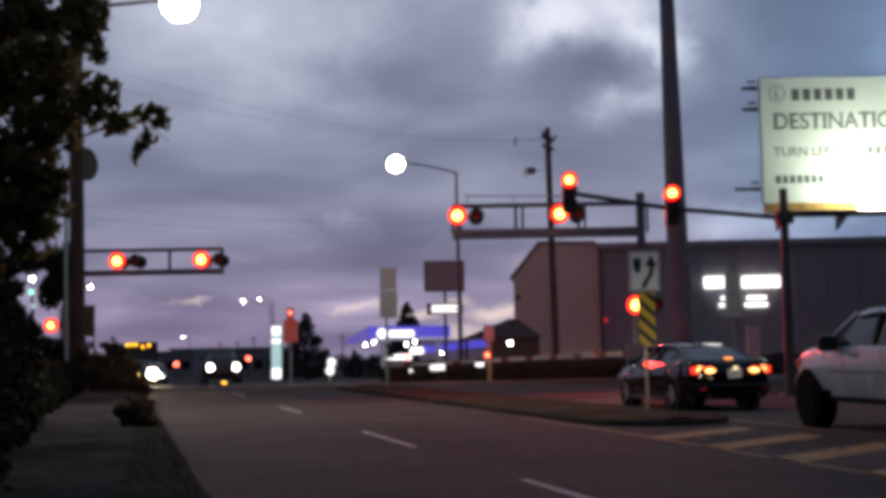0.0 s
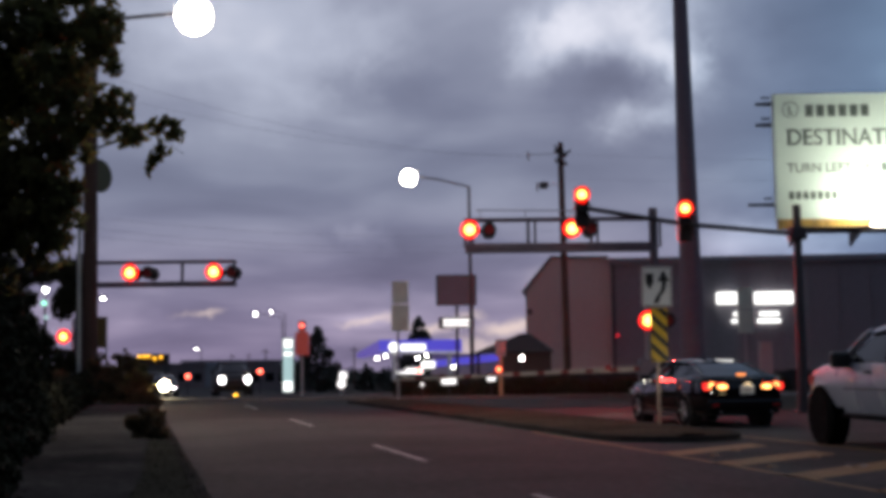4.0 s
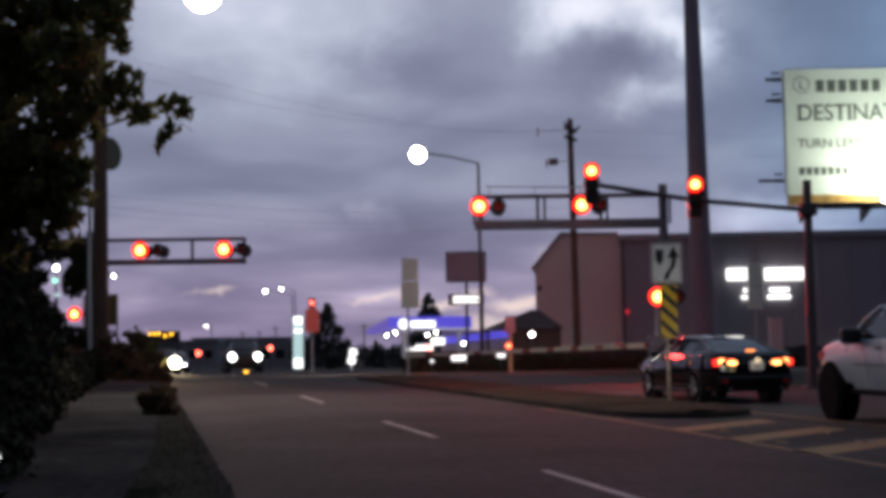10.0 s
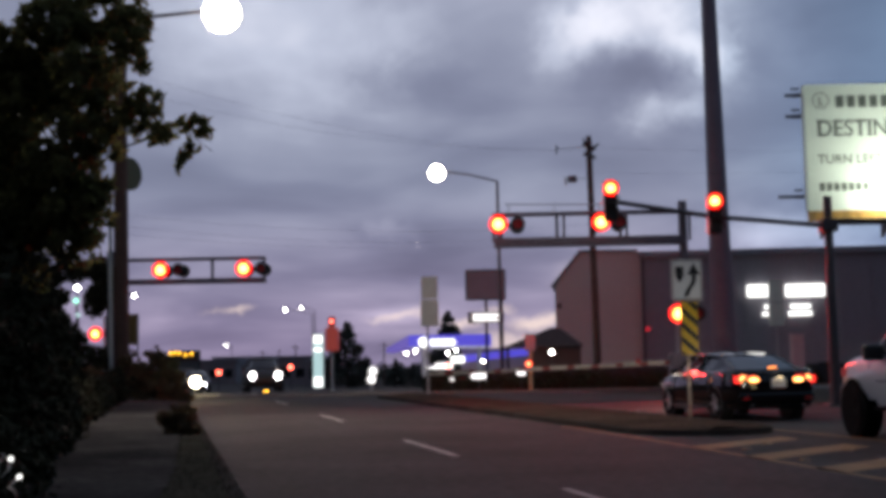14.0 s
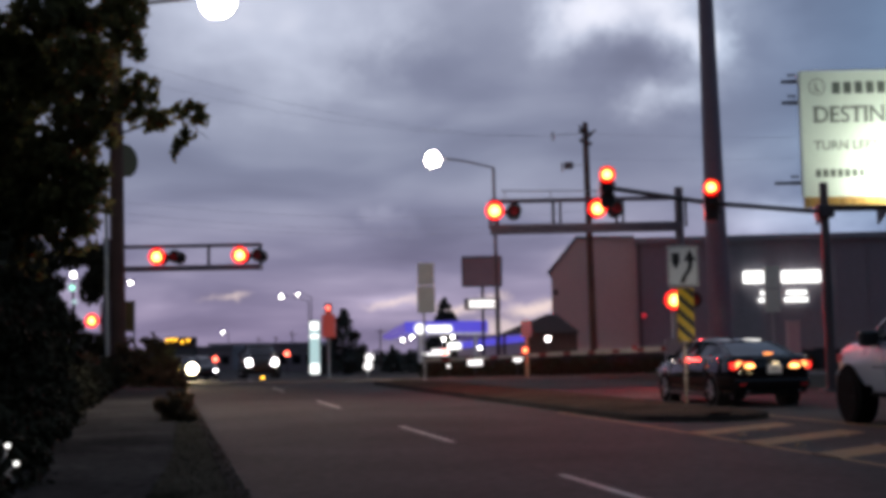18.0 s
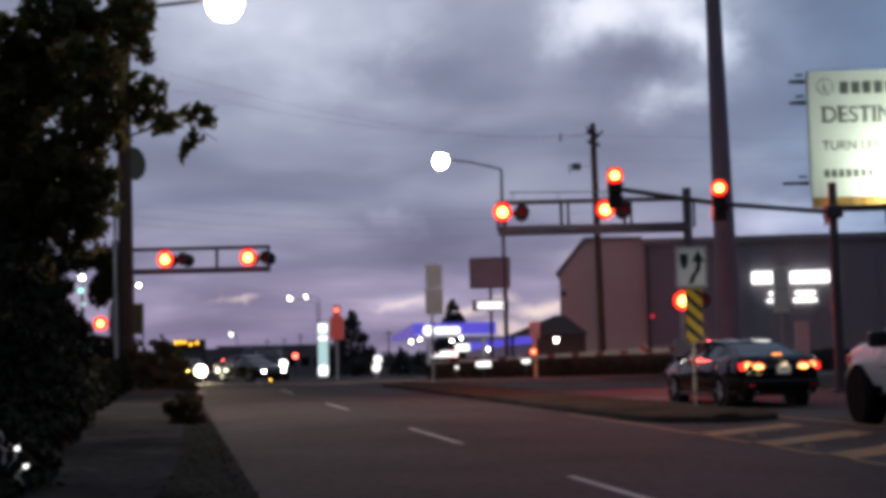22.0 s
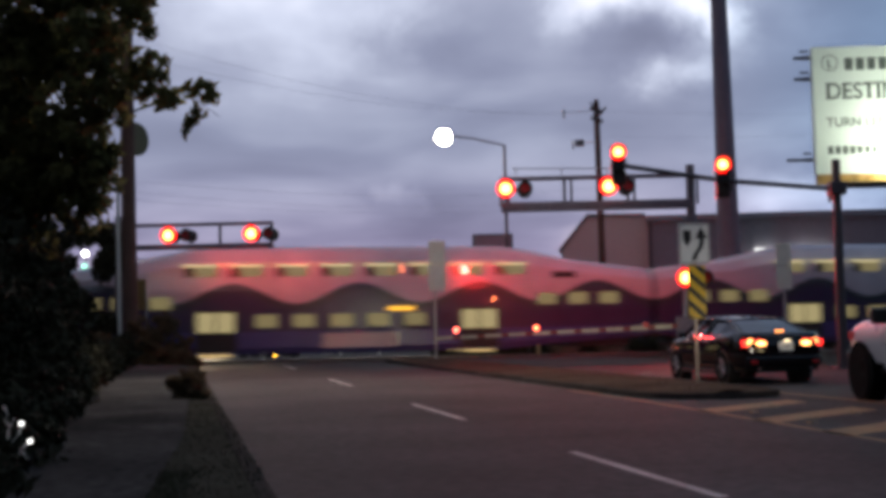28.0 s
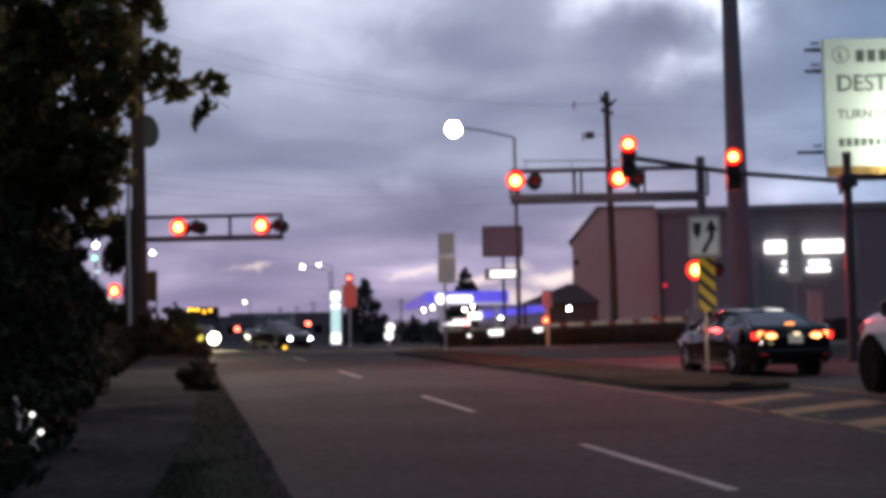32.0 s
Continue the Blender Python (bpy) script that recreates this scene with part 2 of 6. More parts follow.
SOIL = mat("soil", (0.035, 0.028, 0.02), 0.95, shine=0.1, grain=12, vary=0.4, bump=0.6, big=0.5)
VERGE_EARTH = mat("verge_earth", (0.05, 0.046, 0.036), 0.96, shine=0.0, grain=5, vary=0.35, bump=0.3, big=0.8)
GRASS = mat("grass", (0.04, 0.044, 0.024), 0.9, shine=0.1, grain=15, vary=0.4, bump=0.4)
DRY_GRASS = mat("dry_grass", (0.085, 0.057, 0.043), 0.9, shine=0.0, grain=15, vary=0.4, bump=0.4)
LEAF = mat("leaf", (0.15, 0.142, 0.055), 0.75, grain=6, vary=0.4, bump=0.0, big=1.5, thin=0.7)
DRY_LEAF = mat("dry_leaf", (0.11, 0.075, 0.038), 0.85, grain=6, vary=0.5, bump=0.0, big=2.5, thin=0.4)
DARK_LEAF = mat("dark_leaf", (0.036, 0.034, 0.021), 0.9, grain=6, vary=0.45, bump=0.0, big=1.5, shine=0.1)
NEEDLE = mat("needle", (0.036, 0.046, 0.036), 0.8, grain=6, vary=0.4, bump=0.0)
BARK = mat("bark", (0.035, 0.027, 0.02), 0.9, grain=18, vary=0.4, bump=0.6)
POLE_WOOD = mat("pole_wood", (0.085, 0.05, 0.042), 0.85, shine=0.15, grain=14, vary=0.35, bump=0.4)
GALV = mat("galvanised_steel", (0.36, 0.36, 0.38), 0.5, 0.6, grain=25, vary=0.2, bump=0.05)
ALU = mat("aluminium_sheet", (0.55, 0.57, 0.55), 0.45, 0.3, grain=10, vary=0.12, bump=0.03)
DARK_STEEL = mat("dark_steel", (0.07, 0.063, 0.073), 0.55, 0.4, grain=20, vary=0.25, bump=0.05)
# lifted mauve base colour takes in the red glare over the steelwork
MAUVE_STEEL = mat("mauve_steel", (0.16, 0.13, 0.16), 0.65, 0.3, grain=8, vary=0.25, bump=0.08, big=0.2)
BLACK = mat("black_paint", (0.012, 0.012, 0.013), 0.5, grain=20, vary=0.3, bump=0.05)
RUBBER = mat("rubber", (0.006, 0.006, 0.0063), 0.95, grain=40, vary=0.3, bump=0.2, shine=0.05)
WHITE_PAINT = mat("white_paint", (0.72, 0.72, 0.7), 0.6, grain=30, vary=0.2, bump=0.08)
ROAD_WHITE = mat("road_white", (0.36, 0.345, 0.325), 0.75, grain=45, vary=0.45, bump=0.2, big=2.0)
ROAD_YELLOW = mat("road_yellow", (0.27, 0.145, 0.05), 0.75, grain=45, vary=0.4, bump=0.2, big=2.0)
GATE_WHITE = mat("gate_band_white", (0.42, 0.38, 0.33), 0.6, grain=20, vary=0.25, bump=0.05)
SIGN_WHITE = mat("sign_white", (0.82, 0.83, 0.8), 0.4, grain=12, vary=0.06, bump=0.02)
SIGN_BACK = mat("sign_back", (0.6, 0.64, 0.58), 0.5, 0.0, grain=10, vary=0.12, bump=0.03)
SIGN_YELLOW = mat("sign_yellow", (0.8, 0.5, 0.02), 0.4, grain=12, vary=0.08, bump=0.02)
RED_PAINT = mat("red_paint", (0.2, 0.022, 0.02), 0.5, grain=20, vary=0.15, bump=0.03)
GLASS_DARK = mat("dark_glass", (0.008, 0.009, 0.012), 0.0, grain=5, vary=0.1, bump=0.0)
CHROME = mat("chrome", (0.6, 0.6, 0.62), 0.18, 1.0, grain=20, vary=0.08, bump=0.0)
CAR_BLACK = mat("black_car_paint", (0.004, 0.003, 0.004), 0.0, 0.0, grain=30, vary=0.2, bump=0.0, coat=0.3, shine=0.35)
CAR_WHITE = mat("white_car_paint", (0.31, 0.34, 0.4), 0.3, 0.0, grain=30, vary=0.06, bump=0.0, coat=0.6)
CAR_GREY = mat("grey_car_paint", (0.02, 0.02, 0.022), 0.55, 0.0, grain=30, vary=0.1, bump=0.0, coat=0.05, shine=0.3)
HUBCAP = mat("alloy", (0.4, 0.4, 0.41), 0.35, 0.8, grain=20, vary=0.15, bump=0.0)
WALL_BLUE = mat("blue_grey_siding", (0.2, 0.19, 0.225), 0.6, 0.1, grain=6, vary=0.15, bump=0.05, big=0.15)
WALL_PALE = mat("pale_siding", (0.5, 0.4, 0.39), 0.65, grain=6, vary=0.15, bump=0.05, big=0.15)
ROOF_METAL = mat("roof_metal", (0.2, 0.2, 0.23), 0.5, 0.4, grain=6, vary=0.15, bump=0.03)
BROWN_ROOF = mat("brown_roof", (0.032, 0.017, 0.016), 0.8, grain=10, vary=0.3, bump=0.2)
BROWN_WALL = mat("brown_wall", (0.055, 0.034, 0.032), 0.8, grain=10, vary=0.25, bump=0.1)
FAR_WALL = mat("far_wall", (0.17, 0.15, 0.165), 0.8, grain=3, vary=0.25, bump=0.0, big=0.3)
TAN_SIGN = mat("faded_yellow_sign", (0.2, 0.13, 0.045), 0.7, grain=9, vary=0.3, bump=0.1)
OLIVE = mat("olive_panel", (0.075, 0.075, 0.035), 0.7, grain=10, vary=0.2, bump=0.05)
WOOD_TRIM = mat("timber_trim", (0.5, 0.3, 0.08), 0.7, grain=9, vary=0.3, bump=0.2, rand=0.2)
BALLAST = mat("ballast", (0.12, 0.11, 0.105), 0.95, grain=22, vary=0.5, bump=0.8)
RAIL_STEEL = mat("rail_steel", (0.2, 0.17, 0.15), 0.4, 0.9, grain=20, vary=0.3, bump=0.05)
BRICK_DARK = mat("dark_fence", (0.03, 0.026, 0.028), 0.85, grain=14, vary=0.3, bump=0.2)

# the wide red rims of the signal lenses imitate the halo round them
RED_LIT = glow("red_lens_lit", (1.0, 0.78, 0.17), 5.0, rim=(2.6, 0.008, 0.01), radius=0.25, core=0.075)
RED_BACK = glow("red_lens_far_side", (1.0, 0.2, 0.07), 50.0)
RED_SIGNAL = glow("red_signal_lit", (1.0, 0.78, 0.17), 5.0, rim=(2.6, 0.008, 0.01), radius=0.172, core=0.042)
RED_DIM = mat("red_lens_dark", (0.5, 0.02, 0.025), 0.3, grain=60, vary=0.2, bump=0.1)
GATE_RED = glow("gate_lamp", (1.0, 0.12, 0.08), 7.0)
GATE_LAMP = glow("gate_lamp_flashing", (1.0, 0.42, 0.16), 5.0, rim=(1.8, 0.015, 0.02), radius=0.105, core=0.0)
TAIL_LIT = glow("tail_lamp", (1.0, 0.025, 0.02), 1.9)
PLATE_LAMP = glow("plate_lamp", (1.0, 0.8, 0.5), 5.0)
HIGH_BRAKE = glow("high_brake_lamp", (1.0, 0.3, 0.06), 3.0)
DIM_BLUE = glow("dim_canopy_side", (0.22, 0.17, 0.75), 0.5)
SIGN_PLUM = mat("plum_sign_panel", (0.27, 0.2, 0.24), 0.6, grain=10, vary=0.2, bump=0.05)
HOT_TAIL = glow("brake_lamp", (1.0, 0.5, 0.14), 6.0, rim=(1.8, 0.06, 0.03), radius=0.115, core=0.01)
HEAD_LIT = glow("headlamp", (1.0, 0.93, 0.72), 60.0)
HEAD_GLARE = glow("headlamp_glare", (1.0, 0.93, 0.7), 50.0, rim=(0.75, 0.5, 0.16), radius=0.36, core=0.1)
COOL_GLARE = glow("cool_headlamp_glare", (0.93, 0.97, 1.0), 12.0, rim=(0.35, 0.38, 0.38), radius=0.26, core=0.06)
QUEUE_HEAD = glow("queue_headlamp", (1.0, 0.94, 0.8), 3.0)
WARM_HEAD = glow("warm_headlamp", (1.0, 0.82, 0.45), 6.0)
COOL_HEAD = glow("cool_headlamp", (0.93, 0.97, 1.0), 25.0)
STREET_LIT = glow("street_lamp_lens", (1.0, 0.97, 0.86), 60.0)
FAR_LIT = glow("far_lamp_lens", (0.95, 1.0, 0.98), 16.0)
AMBER_LIT = glow("amber_lamp", (1.0, 0.5, 0.03), 4.0)
SIGN_LIT = glow("lit_sign_face", (0.95, 1.0, 1.0), 1.6)
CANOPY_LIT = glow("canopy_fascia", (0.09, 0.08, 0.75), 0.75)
CANOPY_UNDER = glow("canopy_underside", (0.95, 0.97, 1.0), 1.4)
CANOPY_SOFFIT = glow("canopy_soffit", (0.75, 0.78, 0.95), 0.35)
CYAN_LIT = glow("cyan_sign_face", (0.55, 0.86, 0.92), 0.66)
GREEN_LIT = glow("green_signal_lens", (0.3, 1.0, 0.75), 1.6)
DULL_RED = glow("dull_red_lamp", (0.6, 0.02, 0.04), 0.9)
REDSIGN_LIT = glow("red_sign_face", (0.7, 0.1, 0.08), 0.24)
WINDOW_LIT = glow("lit_carriage_window", (1.0, 0.87, 0.42), 0.12)
# faint glow stands for the reflection in the cab coach's panes
WINDOW_SHEEN = glow("carriage_window_sheen", (0.9, 0.75, 0.6), 0.045)
CEILING_LIT = glow("lit_carriage_ceiling", (1.0, 0.9, 0.5), 0.42)
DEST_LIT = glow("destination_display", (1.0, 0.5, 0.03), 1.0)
WINDOW_WARM = glow("lit_low_window", (1.0, 0.88, 0.45), 0.24)
for glass in (WINDOW_LIT, WINDOW_WARM):
    glass.node_tree.nodes["Principled BSDF"].inputs["Roughness"].default_value = 0.04

# ---- building blocks ----


def thing(name, m, label, category, group="", kind=""):
    ob = new(name)
    ob.matrix_world = m
    ob.empty_display_size = 0.2
    return tagged(ob, label, category, group, kind)


def part(name, bm, material, parent=None, label="", smooth=False):
    me = bpy.data.meshes.new(name)
    bm.normal_update()
    if smooth:
        for e in bm.edges:
            e.smooth = e.calc_face_angle(0.0) < radians(50)
    bm.to_mesh(me)
    bm.free()
    me.materials.append(material)
    if smooth:
        for p in me.polygons:
            p.use_smooth = True
    ob = new(name, me)
    ob.parent = parent
    if label:
        ob["label"] = label
    return ob


def part_at(name, bm, material, parent, m, label="", smooth=False):
    ob = part(name, bm, material, parent, label, smooth)
    ob.matrix_local = m
    return ob


def box(x0, x1, y0, y1, z0, z1, bevel=0.0, bm=None):
    own = bm is None
    b = bmesh.new() if own or bevel else bm
    vs = [b.verts.new((x, y, z)) for x in (x0, x1) for y in (y0, y1) for z in (z0, z1)]
    for f in ((0, 1, 3, 2), (4, 6, 7, 5), (0, 4, 5, 1), (2, 3, 7, 6), (0, 2, 6, 4), (1, 5, 7, 3)):
        b.faces.new([vs[i] for i in f])
    if bevel:
        bmesh.ops.bevel(b, geom=b.edges[:], offset=bevel, segments=2, affect="EDGES", profile=0.5)
        if not own:
            join(bm, b)
            return bm
    return b


def join(bm, other):
    me = bpy.data.meshes.new("tmp")
    other.to_mesh(me)
    other.free()
    bm.from_mesh(me)
    bpy.data.meshes.remove(me)


def rod(p, q, r0, r1=None, seg=12, bm=None, caps=True):
    """A tapered round bar from p to q."""
    b = bm or bmesh.new()
    p, q = Vector(p), Vector(q)
    r1 = r0 if r1 is None else r1
    turn = (q - p).to_track_quat("Z", "X").to_matrix()
    rings = []
    for c, r in ((p, r0), (q, r1)):
        rings.append([b.verts.new(c + turn @ Vector((r * math.cos(2 * math.pi * i / seg), r * math.sin(2 * math.pi * i / seg), 0))) for i in range(seg)])
    for i in range(seg):
        b.faces.new((rings[0][i], rings[0][(i + 1) % seg], rings[1][(i + 1) % seg], rings[1][i]))
    if caps:
        b.faces.new(rings[0][::-1])
        b.faces.new(rings[1])
    return b


def bent(points, r, seg=10, bm=None):
    """A round bar through several points."""
    b = bm or bmesh.new()
    for p, q in zip(points, points[1:]):
        rod(p, q, r, r, seg, b)
    return b


def tube(points, r, seg=6):
    """One unbroken round bar along a line of points."""
    pts = [Vector(p) for p in points]
    secs = []
    for i, p in enumerate(pts):
        d = (pts[min(i + 1, len(pts) - 1)] - pts[max(i - 1, 0)]).to_track_quat("Z", "X").to_matrix()
        secs.append([p + d @ Vector((r * math.cos(2 * math.pi * k / seg), r * math.sin(2 * math.pi * k / seg), 0)) for k in range(seg)])
    return loft(secs)


def prism(outline, y0, y1, bm=None):
    """A solid with its outline (x, z) in the xz plane, from y0 to y1."""
    b = bm or bmesh.new()
    a = [b.verts.new((x, y0, z)) for x, z in outline]
    c = [b.verts.new((x, y1, z)) for x, z in outline]
    n = len(a)
    b.faces.new(a)
    b.faces.new(c[::-1])
    for i in range(n):
        b.faces.new((a[i], c[i], c[(i + 1) % n], a[(i + 1) % n]))
    bmesh.ops.recalc_face_normals(b, faces=b.faces[:])
    return b


def loft(sections, bm=None, caps=True):
    """A skin over rings of points, all of one length."""
    b = bm or bmesh.new()
    rings = [[b.verts.new(p) for p in s] for s in sections]
    n = len(rings[0])
    for r, s in zip(rings, rings[1:]):
        for i in range(n):
            b.faces.new((r[i], r[(i + 1) % n], s[(i + 1) % n], s[i]))
    if caps:
        b.faces.new(rings[0])
        b.faces.new(rings[-1][::-1])
    bmesh.ops.recalc_face_normals(b, faces=b.faces[:])
    return b


def disc(r, depth, seg=24):
    """A round plate in the xz plane, its face towards -y."""
    return rod((0, depth, 0), (0, 0, 0), r, r, seg)


# The road's own axes: x across it to the right, y along it away from the camera.
TURN = 14.1


def R(lat, s, z=0.0, rz=0.0):
    return pose(0, 0, 0, 0, 0, TURN) @ pose(lat, s, z, 0, 0, rz)


def fall(s):
    """Height of the ground: level as far as the crossing, then gently down."""
    return 0.0 if s < 62 else -0.015 * (min(s, 140) - 62)

# ---- the ground ----


def strip(lat0, lat1, cuts, z, name, material, label, category="", kind="structure", thick=0.0):
    """A sheet along the road that follows the ground's fall; with thick, a slab."""
    bm = bmesh.new()
    rows = []
    for s in cuts:
        h = fall(s) + z
        row = [bm.verts.new((lat0, s, h)), bm.verts.new((lat1, s, h))]
        if thick:
            row = [bm.verts.new((lat0, s, h - thick))] + row + [bm.verts.new((lat1, s, h - thick))]
        rows.append(row)
    for a, b in zip(rows, rows[1:]):
        for i in range(len(a) - 1):
            bm.faces.new((a[i], a[i + 1], b[i + 1], b[i]))
    if thick:
        bm.faces.new(rows[0][::-1])
        bm.faces.new(rows[-1])
    bmesh.ops.recalc_face_normals(bm, faces=bm.faces[:])
    ob = part(name, bm, material)
    ob.matrix_world = R(0, 0)
    return tagged(ob, label, category or name.replace("_", " "), kind=kind)


FAR = [-700, -30, 0, 20, 40, 55, 62, 80, 110, 140, 300, 1500]
strip(-1500, 1500, FAR, -0.06, "ground", SOIL, "dark bare soil and weeds beside the road")
strip(0.67, 17.2, FAR[1:-1], 0.0, "road", ASPHALT, "worn dark grey asphalt road in two halves")
# the footpath's edge beside the verge, lateral place by distance
PATH_EDGE = [(-8, -0.5), (6, -0.32), (9, -0.22), (14, 0.06), (22, 0.2), (47, 0.3)]


def path_edge(s):
    return float(np.interp(s, [k for k, _ in PATH_EDGE], [v for _, v in PATH_EDGE]))


def edged_slab(name, left, right, cuts, z, material, label):
    """A slab along the road whose sides follow the two functions of the distance."""
    bm = bmesh.new()
    rows = [[bm.verts.new((x, s, h)) for x, h in ((left(s), -0.01), (left(s), z), (right(s), z), (right(s), -0.01))] for s in cuts]
    for a, b in zip(rows, rows[1:]):
        for i in range(3):
            bm.faces.new((a[i], a[i + 1], b[i + 1], b[i]))
    bm.faces.new(rows[0][::-1])
    bm.faces.new(rows[-1])
    bmesh.ops.recalc_face_normals(bm, faces=bm.faces[:])
    ob = part(name, bm, material)
    ob.matrix_world = R(0, 0)
    return tagged(ob, label, name, kind="structure")


CUTS = [-8, 0, 6, 9, 11, 14, 18, 22, 30, 40, 47]
edged_slab("pavement", lambda s: -1.5, path_edge, CUTS, 0.142, PATH_ASPHALT, "dark grey asphalt footpath beside a dark hedge")
edged_slab("verge", path_edge, lambda s: 0.52, CUTS, 0.13, VERGE_EARTH, "narrow dark weedy strip beside the kerb")


def kerb_run(name, lat0, lat1, s0, s1, step, label, top=0.15):
    run = thing(name, R(0, 0), label, "kerb", kind="structure")
    n = int((s1 - s0) / step)
    me = part("kerb_stone", box(lat0, lat1, 0, step - 0.02, -0.1, top, 0.02), KERB, run)
    for i in range(n):
        k = me if i == 0 else new("kerb_stone", me.data)
        k.parent = run
        k.matrix_local = pose(0, s0 + i * step, random.uniform(-0.006, 0.006), 0, 0, 0)
    return run


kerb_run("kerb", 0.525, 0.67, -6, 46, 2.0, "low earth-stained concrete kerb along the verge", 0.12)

rr = random.Random(8)


def blades(spots, low, high, seed):
    """Thin upright grass blades at the spots given."""
    rb = random.Random(seed)
    v, f = [], []
    for x, y, z in spots:
        h, a = rb.uniform(low, high), rb.uniform(0, 6.28)
        dx, dy = 0.004 * math.cos(a), 0.004 * math.sin(a)
        bx, by = rb.uniform(-0.5, 0.5) * h, rb.uniform(-0.5, 0.5) * h
        n = len(v)
        v += [(x - dx, y - dy, z), (x + dx, y + dy, z), (x + bx + dx * 0.3, y + by + dy * 0.3, z + h), (x + bx * 0.5 - dx, y + by * 0.5 - dy, z + h * 0.6)]
        f.append((n, n + 1, n + 2, n + 3))
    me = bpy.data.meshes.new("blades")
    me.from_pydata(v, [], f)
    return me


def leaf_part(name, me, material, parent, label=""):
    me.materials.append(material)
    ob = new(name, me)
    ob.parent = parent
    if label:
        ob["label"] = label
    return ob


# grass and weeds on the verge, thick near the camera
spots = []
while len(spots) < 7000:
    u = 5.5 + 38 * rr.random() ** 1.7
    lo, hi = path_edge(u) - 0.05, 0.66
    lat = lo + (hi - lo) * rr.random()
    p = R(lat, u, 0.12).translation
    spots.append((p.x, p.y, p.z))
for _ in range(5000):
    u = 5.2 + 5.5 * rr.random() ** 1.5
    p = R(path_edge(u) + rr.gauss(0.12, 0.13), u, 0.12).translation
    spots.append((p.x, p.y, p.z))
tagged(leaf_part("verge_grass", blades(spots, 0.012, 0.045, 17), GRASS, None), "dark uncut grass and weeds on the verge", "grass", kind="stuff")

# the raised island between the two halves of the road
def island(s0, s1, name):
    isl = thing(name, R(0, 0), "raised traffic island of dry weedy earth with concrete kerbs", "traffic island", kind="structure")
    lat0, lat1 = 7.75, 10.3
    step = 1.5
    n = int((s1 - s0) / step)
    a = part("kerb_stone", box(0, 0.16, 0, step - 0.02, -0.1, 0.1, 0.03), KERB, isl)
    first = True
    for side in (lat0, lat1 - 0.16):
        for i in range(n):
            k = a if first else new("kerb_stone", a.data)
            first = False
            k.parent = isl
            k.matrix_local = pose(side, s0 + i * step, random.uniform(-0.008, 0.008), 0, 0, random.uniform(-0.3, 0.3))
    # round nose
    mid = (lat0 + lat1) / 2
    r = (lat1 - lat0) / 2
    for i in range(12):
        a0, a1 = math.pi + math.pi * i / 12, math.pi + math.pi * (i + 1) / 12 - 0.008
        bm = bmesh.new()
        pts = [(mid + q * math.cos(w), s0 + q * math.sin(w)) for q, w in ((r, a0), (r, a1), (r - 0.16, a1), (r - 0.16, a0))]
        lo = [bm.verts.new((x, y, -0.1)) for x, y in pts]
        hi = [bm.verts.new((x, y, 0.1)) for x, y in pts]
        bm.faces.new(hi)
        for j in range(4):
            bm.faces.new((lo[j], lo[(j + 1) % 4], hi[(j + 1) % 4], hi[j]))
        bmesh.ops.recalc_face_normals(bm, faces=bm.faces[:])
        part("kerb_stone", bm, KERB, isl)
    bm = bmesh.new()
    rows = []
    for i in range(41):
        s = s0 - 1.08 + (s1 - s0 + 1.08) * i / 40
        nar = 1.0 if s > s0 else math.sqrt(max(0.05, 1 - ((s0 - s) / 1.12) ** 2))
        rows.append([bm.verts.new((mid + (lat1 - lat0 - 0.28) * nar * (j / 8 - 0.5), s, 0.1 + 0.05 * math.sin(math.pi * j / 8) + 0.02 * noise.noise((j * 0.6, s * 0.7, 0)))) for j in range(9)])
    for p, q in zip(rows, rows[1:]):
        for j in range(8):
            bm.faces.new((p[j], p[j + 1], q[j + 1], q[j]))
    part("earth", bm, DRY_GRASS, isl)
    bm = bmesh.new()
    rim = [(mid + (r - 0.1) * math.cos(math.pi + math.pi * i / 16), s0 + (r - 0.1) * math.sin(math.pi + math.pi * i / 16)) for i in range(17)]
    bm.faces.new([bm.verts.new((x, y, 0.097)) for x, y in [(mid - r + 0.1, s1), *rim, (mid + r - 0.1, s1)]])
    part("fill", bm, DRY_GRASS, isl)
    leaf_part("weeds", blades([(mid + (lat1 - lat0 - 0.5) * (rr.random() - 0.5), s0 - 0.6 + (s1 - s0) * rr.random() ** 1.5, 0.1) for i in range(900)], 0.04, 0.13, 91), DRY_LEAF, isl, "dry brown weeds")
    return isl


island(20.9, 47.9, "traffic_island")

# ---- painted lines ----
def paint(name, quads, material, label, z=0.004):
    bm = bmesh.new()
    for q in quads:
        bm.faces.new([bm.verts.new((x, y, fall(y) + z)) for x, y in q])
    bmesh.ops.recalc_face_normals(bm, faces=bm.faces[:])
    ob = part(name, bm, material)
    ob.matrix_world = R(0, 0)
    return tagged(ob, label, "road marking", kind="structure")


for s0, s1 in ((-3.0, 0.4), (8.6, 12.2), (17.0, 20.95), (28.6, 32.9), (42.3, 47.0), (57.0, 61.0), (70.0, 74.0)):
    paint("lane_dash", [[(3.79, s0), (3.89, s0), (3.89, s1), (3.79, s1)]], ROAD_WHITE, "worn white lane dash on the asphalt")
paint("edge_line", [[(6.25, -10), (6.35, -10), (7.55, 20), (7.45, 20)], [(7.45, 20.01), (7.55, 20.01), (7.58, 24), (7.5, 24)]], ROAD_YELLOW, "worn yellow edge line beside the island")
paint("edge_line", [[(10.42, -10), (10.54, -10), (10.54, 50), (10.42, 50)]], ROAD_YELLOW, "worn yellow edge line beside the island")
